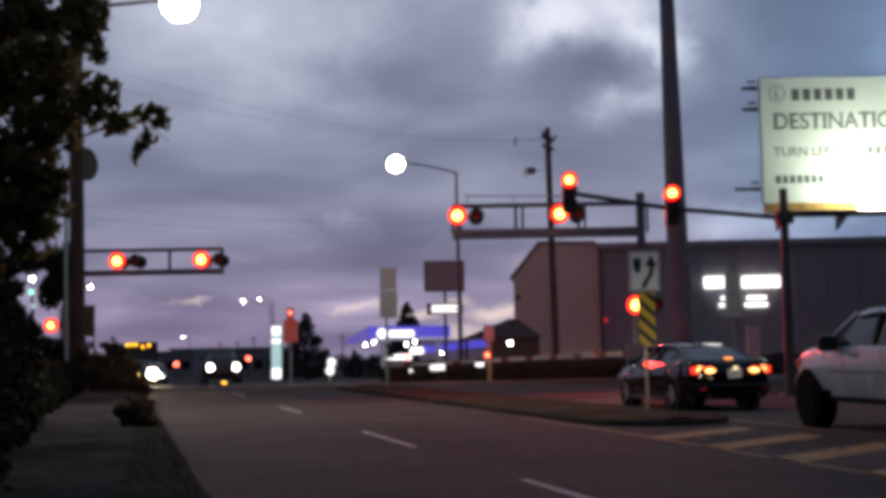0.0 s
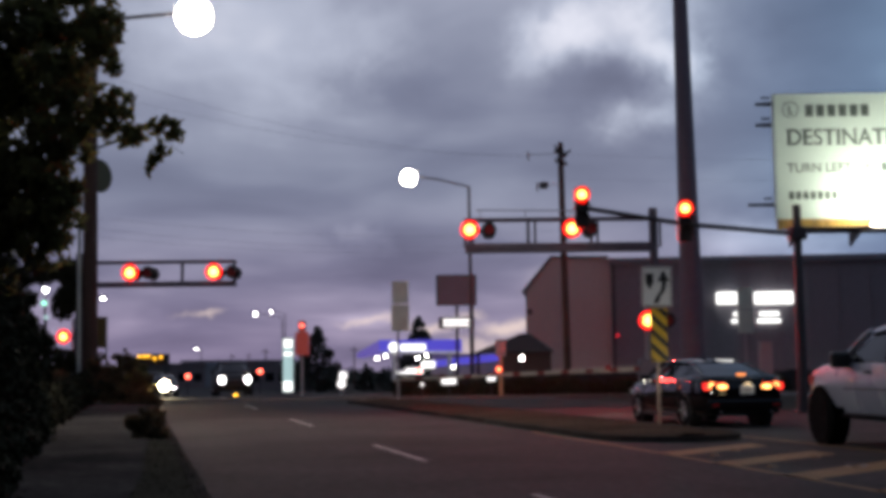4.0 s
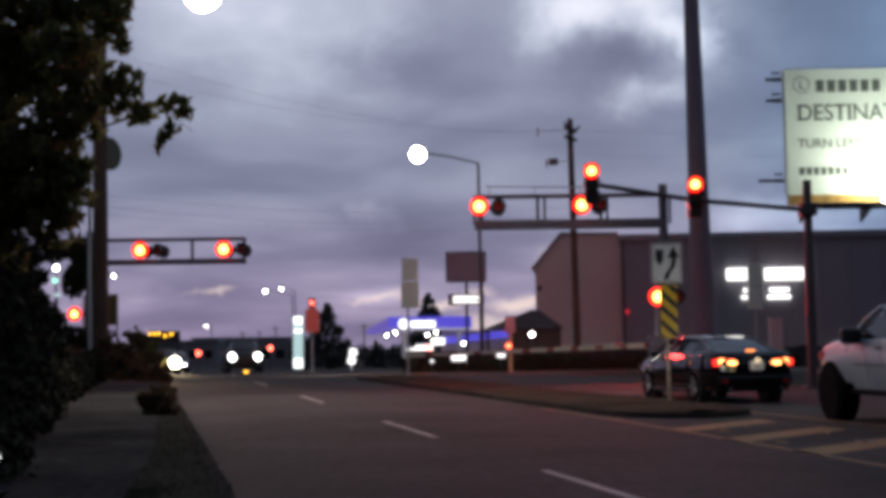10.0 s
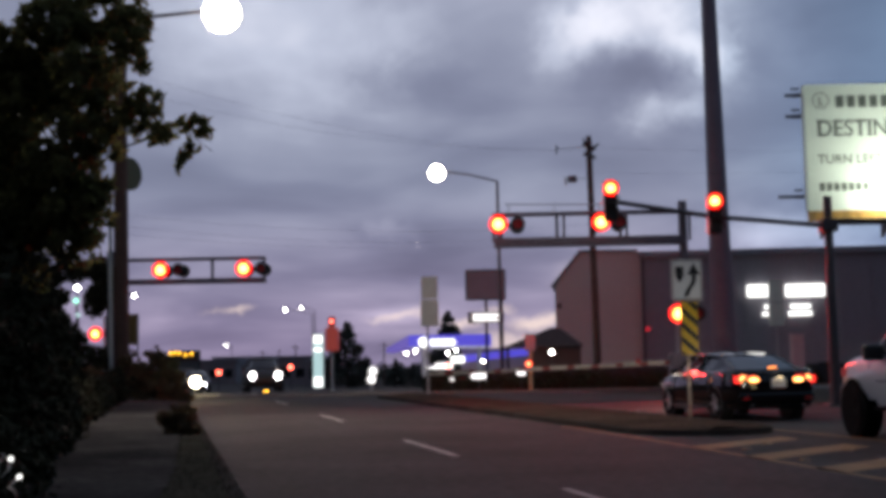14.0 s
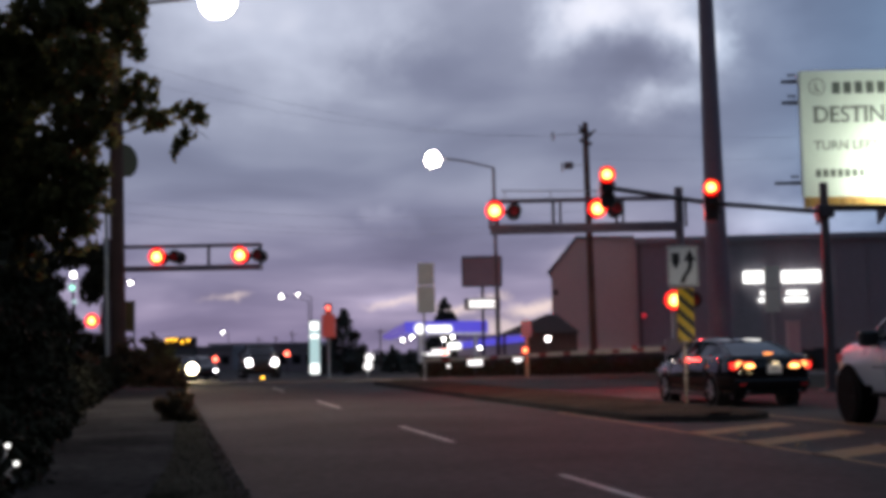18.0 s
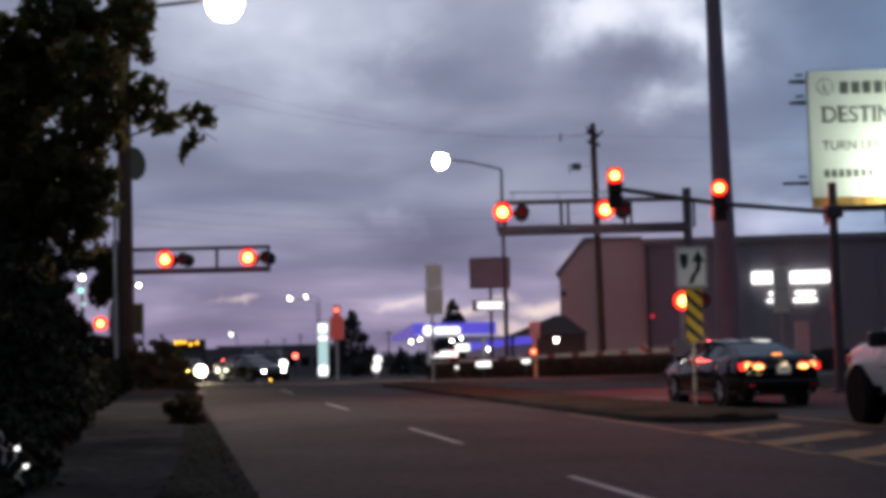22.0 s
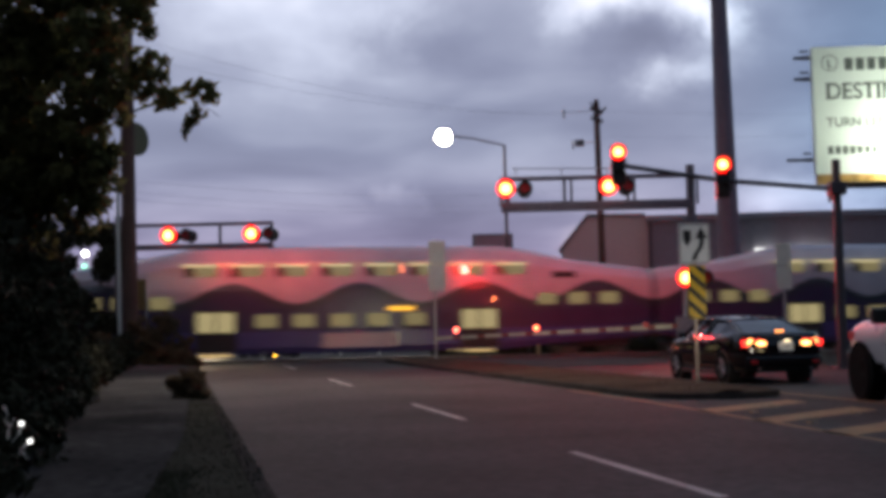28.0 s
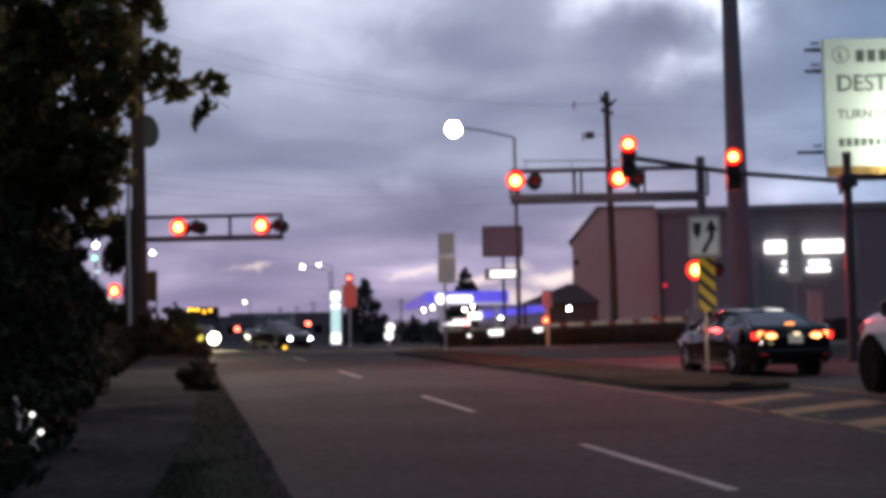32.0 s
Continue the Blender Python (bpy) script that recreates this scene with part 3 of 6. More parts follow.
for i in range(7):
    s = 17.9 - i * 2.0
    paint("hatch_stripe", [[(6.95 + 0.038 * (s - 8), s - 1.2), (6.98 + 0.038 * (s - 8), s - 0.5), (9.6, s + 1.06), (9.6, s + 0.36)]], ROAD_YELLOW, "worn yellow hatch stripe before the island")

for lat, s in ((7.88, 16.57), (7.67, 14.52), (9.0, 15.8), (8.67, 17.52), (8.3, 12.3), (9.6, 13.6)):
    rm = thing("road_stud", R(lat, s, 0.0), "small raised yellow road stud between the hatch stripes", "road stud", "road studs")
    part("base", loft([[(-0.06, -0.06, 0.0), (0.06, -0.06, 0.0), (0.06, 0.06, 0.0), (-0.06, 0.06, 0.0)], [(-0.045, -0.03, 0.022), (0.045, -0.03, 0.022), (0.045, 0.03, 0.022), (-0.045, 0.03, 0.022)]]), ROAD_YELLOW, rm)
    part("reflector", box(-0.04, 0.04, -0.052, -0.045, 0.006, 0.016, 0), ROAD_WHITE, rm, "small pale reflector")
ltr = thing("paper_scrap", R(8.61, 14.14, 0.004), "flat pale paper scrap lying on the asphalt", "litter")
bm = bmesh.new()
row = [[bm.verts.new((-0.14 + 0.07 * i, -0.06 + 0.12 * j + 0.02 * math.sin(i * 2.0), 0.012 + 0.012 * math.sin(i * 1.7 + j))) for j in range(2)] for i in range(5)]
for a, b in zip(row, row[1:]):
    bm.faces.new((a[0], b[0], b[1], a[1]))
bmesh.ops.solidify(bm, geom=bm.faces[:], thickness=0.003)
part("sheet", bm, ROAD_WHITE, ltr)

# ---- the railway ----
TRACK_TURN = 14.1


def T(u, v=0.0, z=0.0, rz=0.0):
    """The axes of the track: x along it to the right, y across it, away from the camera."""
    return pose(-0.37, 55.46, 0, 0, 0, TRACK_TURN) @ pose(u, v, z, 0, 0, rz)


track = thing("railway_track", T(0), "single railway track across the road", "railway track", kind="structure")
bm = bmesh.new()
prof = [(-2.6, -0.1), (-1.7, 0.02), (1.7, 0.02), (2.6, -0.1)]
for u0, u1 in ((-260, -14), (14, 260)):
    a = [bm.verts.new((u0, y, z)) for y, z in prof]
    b = [bm.verts.new((u1, y, z)) for y, z in prof]
    for i in range(3):
        bm.faces.new((a[i], b[i], b[i + 1], a[i + 1]))
part("ballast_bed", bm, BALLAST, track, "grey stone ballast")
for y in (-0.72, 0.72):
    part("rail", box(-260, 260, y - 0.035, y + 0.035, -0.05, 0.06, 0), RAIL_STEEL, track, "worn steel rail")
for i, (u0, u1) in enumerate([(-13.9 + 3.1 * k, -13.9 + 3.1 * k + 3.07) for k in range(9)]):
    for v0, v1 in ((-1.7, -0.8), (-0.62, 0.62), (0.8, 1.7)):
        part("crossing_panel", box(u0, u1, v0, v1, -0.05, 0.03, 0), OLD_ASPHALT, track)

# ---- trees, hedges and bushes ----


def foliage(clumps, count, size, seed, flat=0.0, ragged=0):
    """Leaves scattered through ball-shaped clumps (x, y, z, radius): a mesh of small folded blades."""
    rng = np.random.default_rng(seed)
    c = np.array(clumps, float)
    if ragged:
        off = rng.normal(size=(len(c), ragged, 3))
        off *= (rng.uniform(0.1, 1.0, (len(c), ragged)) ** 0.5 / np.linalg.norm(off, axis=2))[:, :, None]
        sub = np.empty((len(c), ragged, 4))
        sub[:, :, :3] = c[:, None, :3] + off * c[:, None, 3:] * 0.95
        sub[:, :, 3] = c[:, None, 3] * rng.uniform(0.11, 0.34, (len(c), ragged))
        c = sub.reshape(-1, 4)
    w = c[:, 3] ** 2
    pick = rng.choice(len(c), count, p=w / w.sum())
    d = rng.normal(size=(count, 3))
    d /= np.linalg.norm(d, axis=1)[:, None]
    rad = c[pick, 3] * rng.uniform(0.25, 1.0, count) ** 0.45
    pos = c[pick, :3] + d * rad[:, None] * (1, 1, 1 - flat)
    a = rng.normal(size=(count, 3))
    a /= np.linalg.norm(a, axis=1)[:, None]
    b = np.cross(a, rng.normal(size=(count, 3)))
    b /= np.linalg.norm(b, axis=1)[:, None]
    s = size * rng.uniform(0.6, 1.4, count)[:, None]
    n = np.cross(a, b)
    v = np.stack([pos - a * s, pos + b * s * 0.45 + n * s * 0.15, pos + a * s, pos - b * s * 0.45 + n * s * 0.15], axis=1).reshape(-1, 3)
    f = np.arange(count * 4).reshape(-1, 4)
    me = bpy.data.meshes.new("leaves")
    me.from_pydata(v.tolist(), [], f.tolist())
    return me


def tree(name, base, trunk_r, height, limbs, clumps, count, size, seed, label, material=None, category="tree"):
    t = thing(name, pose(*base), label, category)
    bm = bmesh.new()
    prev = Vector((0, 0, 0))
    rr = random.Random(seed)
    for i in range(5):
        q = Vector((rr.uniform(-0.1, 0.1), rr.uniform(-0.1, 0.1), height * (i + 1) / 5))
        rod(prev, q, trunk_r * (1 - 0.17 * i), trunk_r * (1 - 0.17 * (i + 1)), 10, bm)
        prev = q
    for p, q, r in limbs:
        mid = (Vector(p) + Vector(q)) / 2 + Vector((0, 0.25, 0.15))
        rod(p, mid, r, r * 0.7, 7, bm)
        rod(mid, q, r * 0.7, r * 0.3, 7, bm)
    part("trunk", bm, BARK, t, "dark brown bark")
    leaf_part("crown", foliage(clumps, count, size, seed, ragged=34), material or LEAF, t, "dark green leaves")
    return t


def open_views(clumps):
    """Leaves out the clumps that would close the gap towards the far lamps beside the pole."""
    kept = []
    for x, y, z, r in clumps:
        a, b, m = x / y, (z - 1.25) / y, 0.75 * r / y
        hidden = [(-0.330, -0.319, 0.041, 0.069), (-0.316, -0.299, 0.020, 0.037)]
        if not any(a0 - m < a < a1 + m and b0 - m < b < b1 + m for a0, a1, b0, b1 in hidden):
            kept.append((x, y, z, r))
    return kept


def moved(clumps, base):
    return [(x - base[0], y - base[1], z - base[2], r) for x, y, z, r in clumps]


# the roadside tree whose twigs hang over the pavement
B = (-5.6, 13.5, 0)
TREE_CLUMPS = open_views([(-4.47, 13.00, 4.91, 0.43), (-4.12, 13.40, 5.13, 0.48), (-4.16, 12.80, 4.31, 0.34), (-3.76, 13.20, 4.70, 0.26), (-4.39, 13.00, 3.53, 0.41), (-4.17, 13.30, 4.00, 0.30),
               (-3.90, 12.90, 3.71, 0.26), (-3.64, 13.00, 4.02, 0.23), (-3.41, 12.80, 3.98, 0.18), (-3.29, 12.70, 3.69, 0.15), (-3.55, 13.00, 3.72, 0.17), (-3.01, 12.60, 3.70, 0.10),
               (-2.87, 12.60, 3.72, 0.11), (-2.76, 12.50, 3.65, 0.08), (-2.94, 12.60, 3.47, 0.08), (-3.01, 12.60, 3.37, 0.07), (-3.08, 12.60, 3.26, 0.04), (-3.51, 12.90, 4.41, 0.09),
               (-3.67, 13.20, 4.95, 0.18), (-4.46, 13.40, 2.93, 0.45), (-4.16, 13.20, 3.08, 0.26), (-4.36, 13.50, 2.58, 0.24), (-4.81, 13.40, 2.22, 0.42), (-4.50, 13.20, 1.37, 0.35), (-4.89, 13.00, 1.04, 0.52), (-5.13, 13.50, 4.68, 0.54), (-5.17, 13.50, 3.63, 0.54), (-5.28, 13.50, 2.72, 0.54),
               (-5.02, 13.40, 4.16, 0.45), (-4.79, 13.60, 4.39, 0.39), (-4.78, 13.60, 3.15, 0.45), (-5.07, 13.40, 3.13, 0.48), (-4.38, 13.50, 3.49, 0.30), (-4.95, 13.60, 2.60, 0.45), (-4.14, 13.60, 4.44, 0.27), (-5.42, 13.80, 4.19, 0.49), (-4.67, 13.80, 4.05, 0.37), (-4.80, 13.40, 5.71, 0.54), (-4.06, 13.40, 5.76, 0.48), (-4.58, 13.60, 1.98, 0.33), (-4.93, 13.40, 1.74, 0.48), (-5.20, 12.50, 0.94, 0.45)])
crown = moved([c for c in TREE_CLUMPS if c[2] > 2.45], B)
tree("roadside_tree", B, 0.14, 4.6,
     [((0, 0.1, 2.4), (1.5, 0.8, 4.2), 0.032), ((0, 0.1, 3.0), (2.0, 0.6, 3.9), 0.03), ((1.9, 0.55, 3.9), (2.6, 0.4, 3.65), 0.01), ((0, 0.1, 3.2), (1.4, 1.1, 5.2), 0.03),
      ((0, 0.1, 2.6), (0.6, 1.1, 4.4), 0.03), ((0, 0.1, 2.0), (0.9, 1.1, 3.4), 0.03)],
     crown, 14500, 0.074, 3, "leafy roadside tree with twigs hanging over the pavement")


def hedge(name, clumps, count, size, seed, label, material, category="hedge"):
    h = leaf_part(name, foliage(clumps, count, size, seed), material, None)
    return tagged(h, label, category, kind="stuff")


rr = random.Random(11)
rows = []
for i in range(230):
    s = 5.2 + 40 * (i / 230) ** 1.15
    tall = 3.6 if s < 22 else max(0.75, 3.6 - 0.6 * (s - 22))
    for k in range(3):
        z = rr.uniform(0.1, 1.0) * tall
        p = R(-1.45 - rr.random() ** 1.3 * 2.0 - (0.5 if s > 22 else 0.0) - 0.22 * z, s, z).translation
        rows.append((p.x, p.y, p.z, rr.uniform(0.25, 0.5)))
for i in range(90):
    s = 4.6 + 20 * i / 90
    p = R(-1.06 - 0.02 * s - rr.random() * 0.5, s, rr.uniform(0.1, 0.7)).translation
    rows.append((p.x, p.y, p.z, rr.uniform(0.2, 0.38)))
rows += [c for c in TREE_CLUMPS if c[2] <= 2.45]
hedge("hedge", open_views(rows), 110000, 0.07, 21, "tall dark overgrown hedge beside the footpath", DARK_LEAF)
rows = []
for i in range(120):
    p = R(rr.uniform(-8.5, -3.4), rr.uniform(4, 24), 0).translation
    rows.append((p.x, p.y, rr.uniform(0.4, 4.6), rr.uniform(0.7, 1.2)))
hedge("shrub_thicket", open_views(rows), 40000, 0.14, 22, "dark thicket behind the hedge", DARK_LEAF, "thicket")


rows = []
for i in range(230):
    x, z = rr.uniform(-18.85, -13.9), rr.uniform(0.0, 5.06)
    rows.append((x, 46.8 + rr.uniform(-0.6, 0.4), z, rr.uniform(0.22, 0.5)))
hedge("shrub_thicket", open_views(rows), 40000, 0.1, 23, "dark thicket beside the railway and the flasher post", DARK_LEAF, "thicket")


def bush(x, y, r, h, seed, label, material, count=1600, size=0.06):
    rb = random.Random(seed)
    t = thing("bush", pose(x, y, 0), label, "bush", "roadside bushes")
    bm = bmesh.new()
    for i in range(6):
        a = rb.uniform(0, 6.28)
        rod((0, 0, -0.05), (r * 0.5 * math.cos(a), r * 0.5 * math.sin(a), h * 0.7), 0.015, 0.005, 5, bm)
    part("stems", bm, BARK, t)
    cl = []
    for i in range(16):
        q, a = rb.random() ** 0.6 * 0.75, rb.uniform(0, 6.28)
        cl.append((q * r * math.cos(a), q * r * math.sin(a), h * (0.12 + rb.random() * 0.8 * (1 - q * q)), r * rb.uniform(0.28, 0.5)))
    leaf_part("foliage", foliage(cl, count, size, seed, 0.1, 12), material, t)
    return t


for k, (lat, s, r, h) in enumerate([(0.2, 22.3, 0.36, 0.72), (0.35, 25.5, 0.3, 0.6), (-0.45, 48.3, 1.0, 2.0), (-1.6, 47.8, 1.1, 2.3), (0.35, 45.5, 0.5, 0.8), (-2.0, 44.5, 0.9, 1.3), (-2.9, 46.5, 1.1, 1.6), (-0.3, 46.6, 0.7, 0.9), (-3.6, 48, 1.2, 1.9)]):
    p = R(lat, s).translation
    bush(p.x, p.y, r, h, 40 + k, "dry brownish roadside bush", DARK_LEAF if k in (5, 8) else DRY_LEAF, 2600 if r < 0.6 else 5200, 0.05 if r < 0.6 else 0.065)
# bushes beyond the track, lit by the waiting traffic
for k, (lat, s, r, h) in enumerate([(-2.2, 69, 2.0, 2.4), (0.0, 70.5, 0.95, 1.6), (-4.2, 70, 2.4, 2.7), (-0.6, 66.5, 0.7, 0.9), (-6.5, 72, 2.5, 2.8), (0.1, 79, 1.0, 2.4), (-1.4, 66.8, 0.9, 1.3)]):
    p = R(lat, s).translation
    b = bush(p.x, p.y, r, h, 60 + k, "green bush beyond the railway track", LEAF, 4200, 0.12)
    b.matrix_world = pose(p.x, p.y, fall(s))


def conifer(x, y, z, h, r, seed):
    rb = random.Random(seed)
    t = thing("conifer", pose(x, y, z), "dark conifer beyond the crossing", "tree", "far conifers")
    part("trunk", rod((0, 0, -0.3), (0, 0, h * 0.95), h * 0.02, 0.02, 8), BARK, t)
    cl = []
    for i in range(60):
        f = rb.random() ** 0.8
        a = rb.uniform(0, 6.28)
        q = r * (1 - f) * 0.78
        cl.append((q * math.cos(a), q * math.sin(a), h * (0.06 + 0.92 * f), r * (0.09 + 0.22 * (1 - f))))
    leaf_part("crown", foliage(cl, 5200, h * 0.03, seed, 0.3), NEEDLE, t)
    return t


conifer(-12.85, 118, -0.9, 6.2, 3.1, 1)
conifer(-5.4, 185, -1.1, 10.0, 4.4, 3)
conifer(-8.9, 125, -0.9, 2.8, 1.2, 4)
conifer(-7.35, 128, -0.9, 2.3, 1.6, 5)

# ---- poles and wires ----


def utility_pole(base, top, r0, r1, arms, label, extra=None):
    p = thing("utility_pole", pose(base[0], base[1], 0), label, "utility pole", "utility poles")
    d = Vector((top[0] - base[0], top[1] - base[1], top[2]))
    part("pole", rod((0, 0, -0.1), d, r0, r1, 14), POLE_WOOD, p)
    for z, half, turn in arms:
        a = part_at("crossarm", box(-half, half, -0.06, 0.06, -0.06, 0.06, 0.01), POLE_WOOD, p, pose(d.x * z / d.z, d.y * z / d.z - r1, z, 0, 0, turn))
        for k in (-0.9, -0.45, 0.45, 0.9):
            part_at("insulator", rod((0, 0, 0.06), (0, 0, 0.2), 0.04, 0.025, 8), GLASS_DARK, a, pose(k * half, 0, 0))
    return p


right_pole = utility_pole((5.77, 66.00, 0.22), (5.60, 66.00, 12.70), 0.2, 0.15, [(12.45, 0.75, 62), (11.95, 0.7, 62)], "brown wooden utility pole with two crossarms beyond the track")
part("pole_cap", rod((-0.17, 0, 12.65), (-0.17, 0, 13.05), 0.17, 0.12, 12), POLE_WOOD, right_pole)
for x0, x1, z in ((-0.12, -0.5, 12.75), (-0.22, 0.32, 12.5)):
    part("brace", rod((x0, -0.2, z - 0.5), (x1, -0.2, z + 0.12), 0.05, 0.05, 6), DARK_STEEL, right_pole)
for dx, z in ((-1.7, 12.45), (-1.25, 10.8)):
    part("bracket_arm", rod((-0.17, -0.1, z), (-0.17 + dx, -0.1, z - 0.05), 0.022, 0.018, 6), GALV, right_pole)
    part("insulator", rod((-0.17 + dx, -0.1, z + 0.1), (-0.17 + dx, -0.1, z - 0.35), 0.06, 0.05, 8), GALV, right_pole)
part("switch_box", box(-1.3, -0.85, -0.2, 0.1, 10.6, 10.95, 0.05), DARK_STEEL, right_pole, "small dark switch box")
left_pole = utility_pole((-13.25, 46.00, 0.02), (-13.42, 46.00, 13.29), 0.29, 0.24, [], "dark brown wooden utility pole beside the pavement")
part_at("round_panel", rod((0, 0.03, 0), (0, -0.03, 0), 0.62, 0.62, 28), OLIVE, left_pole, pose(0.1, 0.45, 8.5, 0, 0, 62), "round olive panel on the pole")
part_at("conduit", rod((0, 0, 0), (-0.1, 0, 8.0), 0.07, 0.07, 8), ALU, left_pole, pose(-0.37, -0.1, 0), "pale conduit pipe")
sg = thing("street_sign", pose(*(-12.96, 47.00, 1.23)[:2], 0), "faded yellow sign on a post beside the pole", "sign")
part("post", rod((0, 0, -0.1), (0, 0, 3.3), 0.035, 0.035, 8), GALV, sg)
part("panel", box(-0.36, 0.0, -0.05, -0.03, 2.15, 3.3, 0.01), TAN_SIGN, sg)

steel = thing("transmission_pole", pose(*(12.68, 68.00, 0.67)[:2], 0), "tall tapered dark steel transmission pole", "pole")
part("shaft", rod((0, 0, -0.2), (-0.25, 0, 24.0), 0.66, 0.36, 20), MAUVE_STEEL, steel, smooth=False)
part("base_plate", rod((0, 0, 0.0), (0, 0, 0.08), 0.95, 0.95, 16), DARK_STEEL, steel)


def wire(p, q, sag, r=0.004):
    p, q = Vector(p), Vector(q)
    pts = []
    for i in range(17):
        f = i / 16
        v = p.lerp(q, f)
        v.z -= sag * 4 * f * (1 - f)
        pts.append(v)
    return tagged(part("overhead_wire", tube(pts, r, 5), BLACK), "thin black overhead wire between poles", "wire", "overhead wires")


for p, q, sag in (((5.4, 66, 12.3), (-13.5, 46, 12.4), 0.9), ((6.2, 66, 12.5), (-13.2, 46, 11.6), 0.9), ((5.8, 65.9, 8.4), (-13.3, 46, 6.9), 0.5),
                  ((5.8, 65.9, 8.0), (-13.3, 46, 6.5), 0.6), ((5.8, 65.9, 7.6), (-13.3, 46, 6.2), 0.5), ((5.6, 66, 11.1), (40, 72, 13), 0.6),
                  ((6.2, 66, 12.4), (44, 72, 14), 0.7), ((-13.3, 46, 6.6), (-16, 4, 7), 0.6), ((-13.3, 46, 11.6), (-16, 4, 12), 0.6)):
    wire(p, q, sag)


def street_lamp(base, head, arm_from, label, lens_r, lens):
    """A post with an arm and a lamp head; positions are absolute."""
    p = thing("street_lamp", pose(base[0], base[1], base[2]), label, "street lamp", "street lamps")
    o = Vector(base)
    a, h = Vector(arm_from) - o, Vector(head) - o
    part("post", rod((0, 0, -0.1), a, 0.11, 0.065, 12), DARK_STEEL, p)
    part("arm", bent([a, a.lerp(h, 0.5) + Vector((0, 0, 0.12)), h + Vector((0, 0, 0.08))], 0.045, 8), DARK_STEEL, p)
    d = (h - a)
    turn = math.degrees(math.atan2(d.y, d.x))
    hd = part_at("lamp_head", box(-0.35, 0.4, -0.17, 0.17, 0.0, 0.16, 0.05), DARK_STEEL, p, Matrix.Translation(h) @ pose(0, 0, 0, 0, 0, turn))
    # ball drawn much bigger than a lens, so that it stands for the glare
    bm = bmesh.new()
    bmesh.ops.create_uvsphere(bm, u_segments=32, v_segments=18, radius=lens_r)
    part_at("lens", bm, lens, hd, pose(0.05, 0, -0.02), "white lens enlarged for its glare", smooth=True)
    return p


street_lamp((-11.9, 29.6, 0), (-6.1, 29, 9.55), (-11.9, 29.6, 9.2), "grey street lamp with a glaring head above the trees", 0.42, STREET_LIT)
street_lamp((0.78, 62, 0), (-2.21, 62.00, 10.68), (0.71, 62.00, 10.18), "grey street lamp with a long arm beyond the track", 0.36, STREET_LIT)
street_lamp((-24.02, 178, -1.1), (-28.12, 178.00, 9.25), (-24.40, 178.00, 8.55), "far street lamp beyond the crossing", 0.22, FAR_LIT)
street_lamp((-24.85, 186, -1.1), (-26.98, 186.00, 9.90), (-25.07, 186.00, 9.45), "far street lamp beyond the crossing", 0.18, FAR_LIT)
street_lamp((-34.42, 120, -0.9), (-33.51, 120.00, 8.29), (-34.53, 120.00, 8.47), "far street lamp behind the hedge", 0.18, FAR_LIT)
street_lamp((-46.00, 230, -1.1), (-47.10, 230.00, 5.33), (-46.18, 230.00, 5.11), "far street lamp beyond the crossing", 0.18, FAR_LIT)

# ---- railway signals ----


def flasher(parent, m, left_lit=True):
    """A pair of round red lamps side by side on one bracket, facing -y; returns where the lenses sit."""
    for k, x in enumerate((-0.33, 0.33)):
        h = part_at("lamp_background", rod((0, 0.03, 0), (0, 0, 0), 0.25, 0.25, 24), BLACK, parent, m @ pose(x, 0.0, 0), "round black backing disc")
        bm = bmesh.new()
        for i in range(11):
            a0, a1 = math.radians(-10 + 200 * i / 11), math.radians(-10 + 200 * (i + 1) / 11)
            q = [(0.17 * math.cos(w), y, 0.17 * math.sin(w)) for w, y in ((a0, 0), (a1, 0), (a1, -0.26), (a0, -0.26))]
            q2 = [(0.18 * math.cos(w), y, 0.18 * math.sin(w)) for w, y in ((a0, 0), (a1, 0), (a1, -0.26), (a0, -0.26))]
            a = [bm.verts.new(v) for v in q]
            b = [bm.verts.new(v) for v in q2]
            bm.faces.new(a)
            bm.faces.new(b[::-1])
            for j in range(4):
                bm.faces.new((a[j], b[j], b[(j + 1) % 4], a[(j + 1) % 4]))
        bmesh.ops.recalc_face_normals(bm, faces=bm.faces[:])
        part("hood", bm, BLACK, h)
        part_at("dark_lens", rod((0, 0, 0), (0, -0.02, 0), 0.155, 0.155, 20), RED_DIM, h, pose(0, -0.003, 0), "unlit dark red lens")
        part("housing", rod((0, 0.03, 0), (0, 0.2, 0), 0.15, 0.1, 16), BLACK, h)
    part_at("bracket", rod((-0.33, 0.1, 0), (0.33, 0.1, 0), 0.035, 0.035, 8), DARK_STEEL, parent, m)


LIT = []


def lit_lens(world, swing, r=0.31, material=None):
    """The glowing lens of a pair, by default widened to take in its halo; it jumps from the one lamp to the other as
    they flash by turns.
    """
    ob = part("lit_lens", rod((0, 0, 0), (0, -0.03, 0), r, r, 24), material or RED_LIT)
    ob.matrix_world = world
    tagged(ob, "glowing red lens of a railway flashing light", "signal lamp", "glowing flasher lenses")
    LIT.append((ob, world, swing))


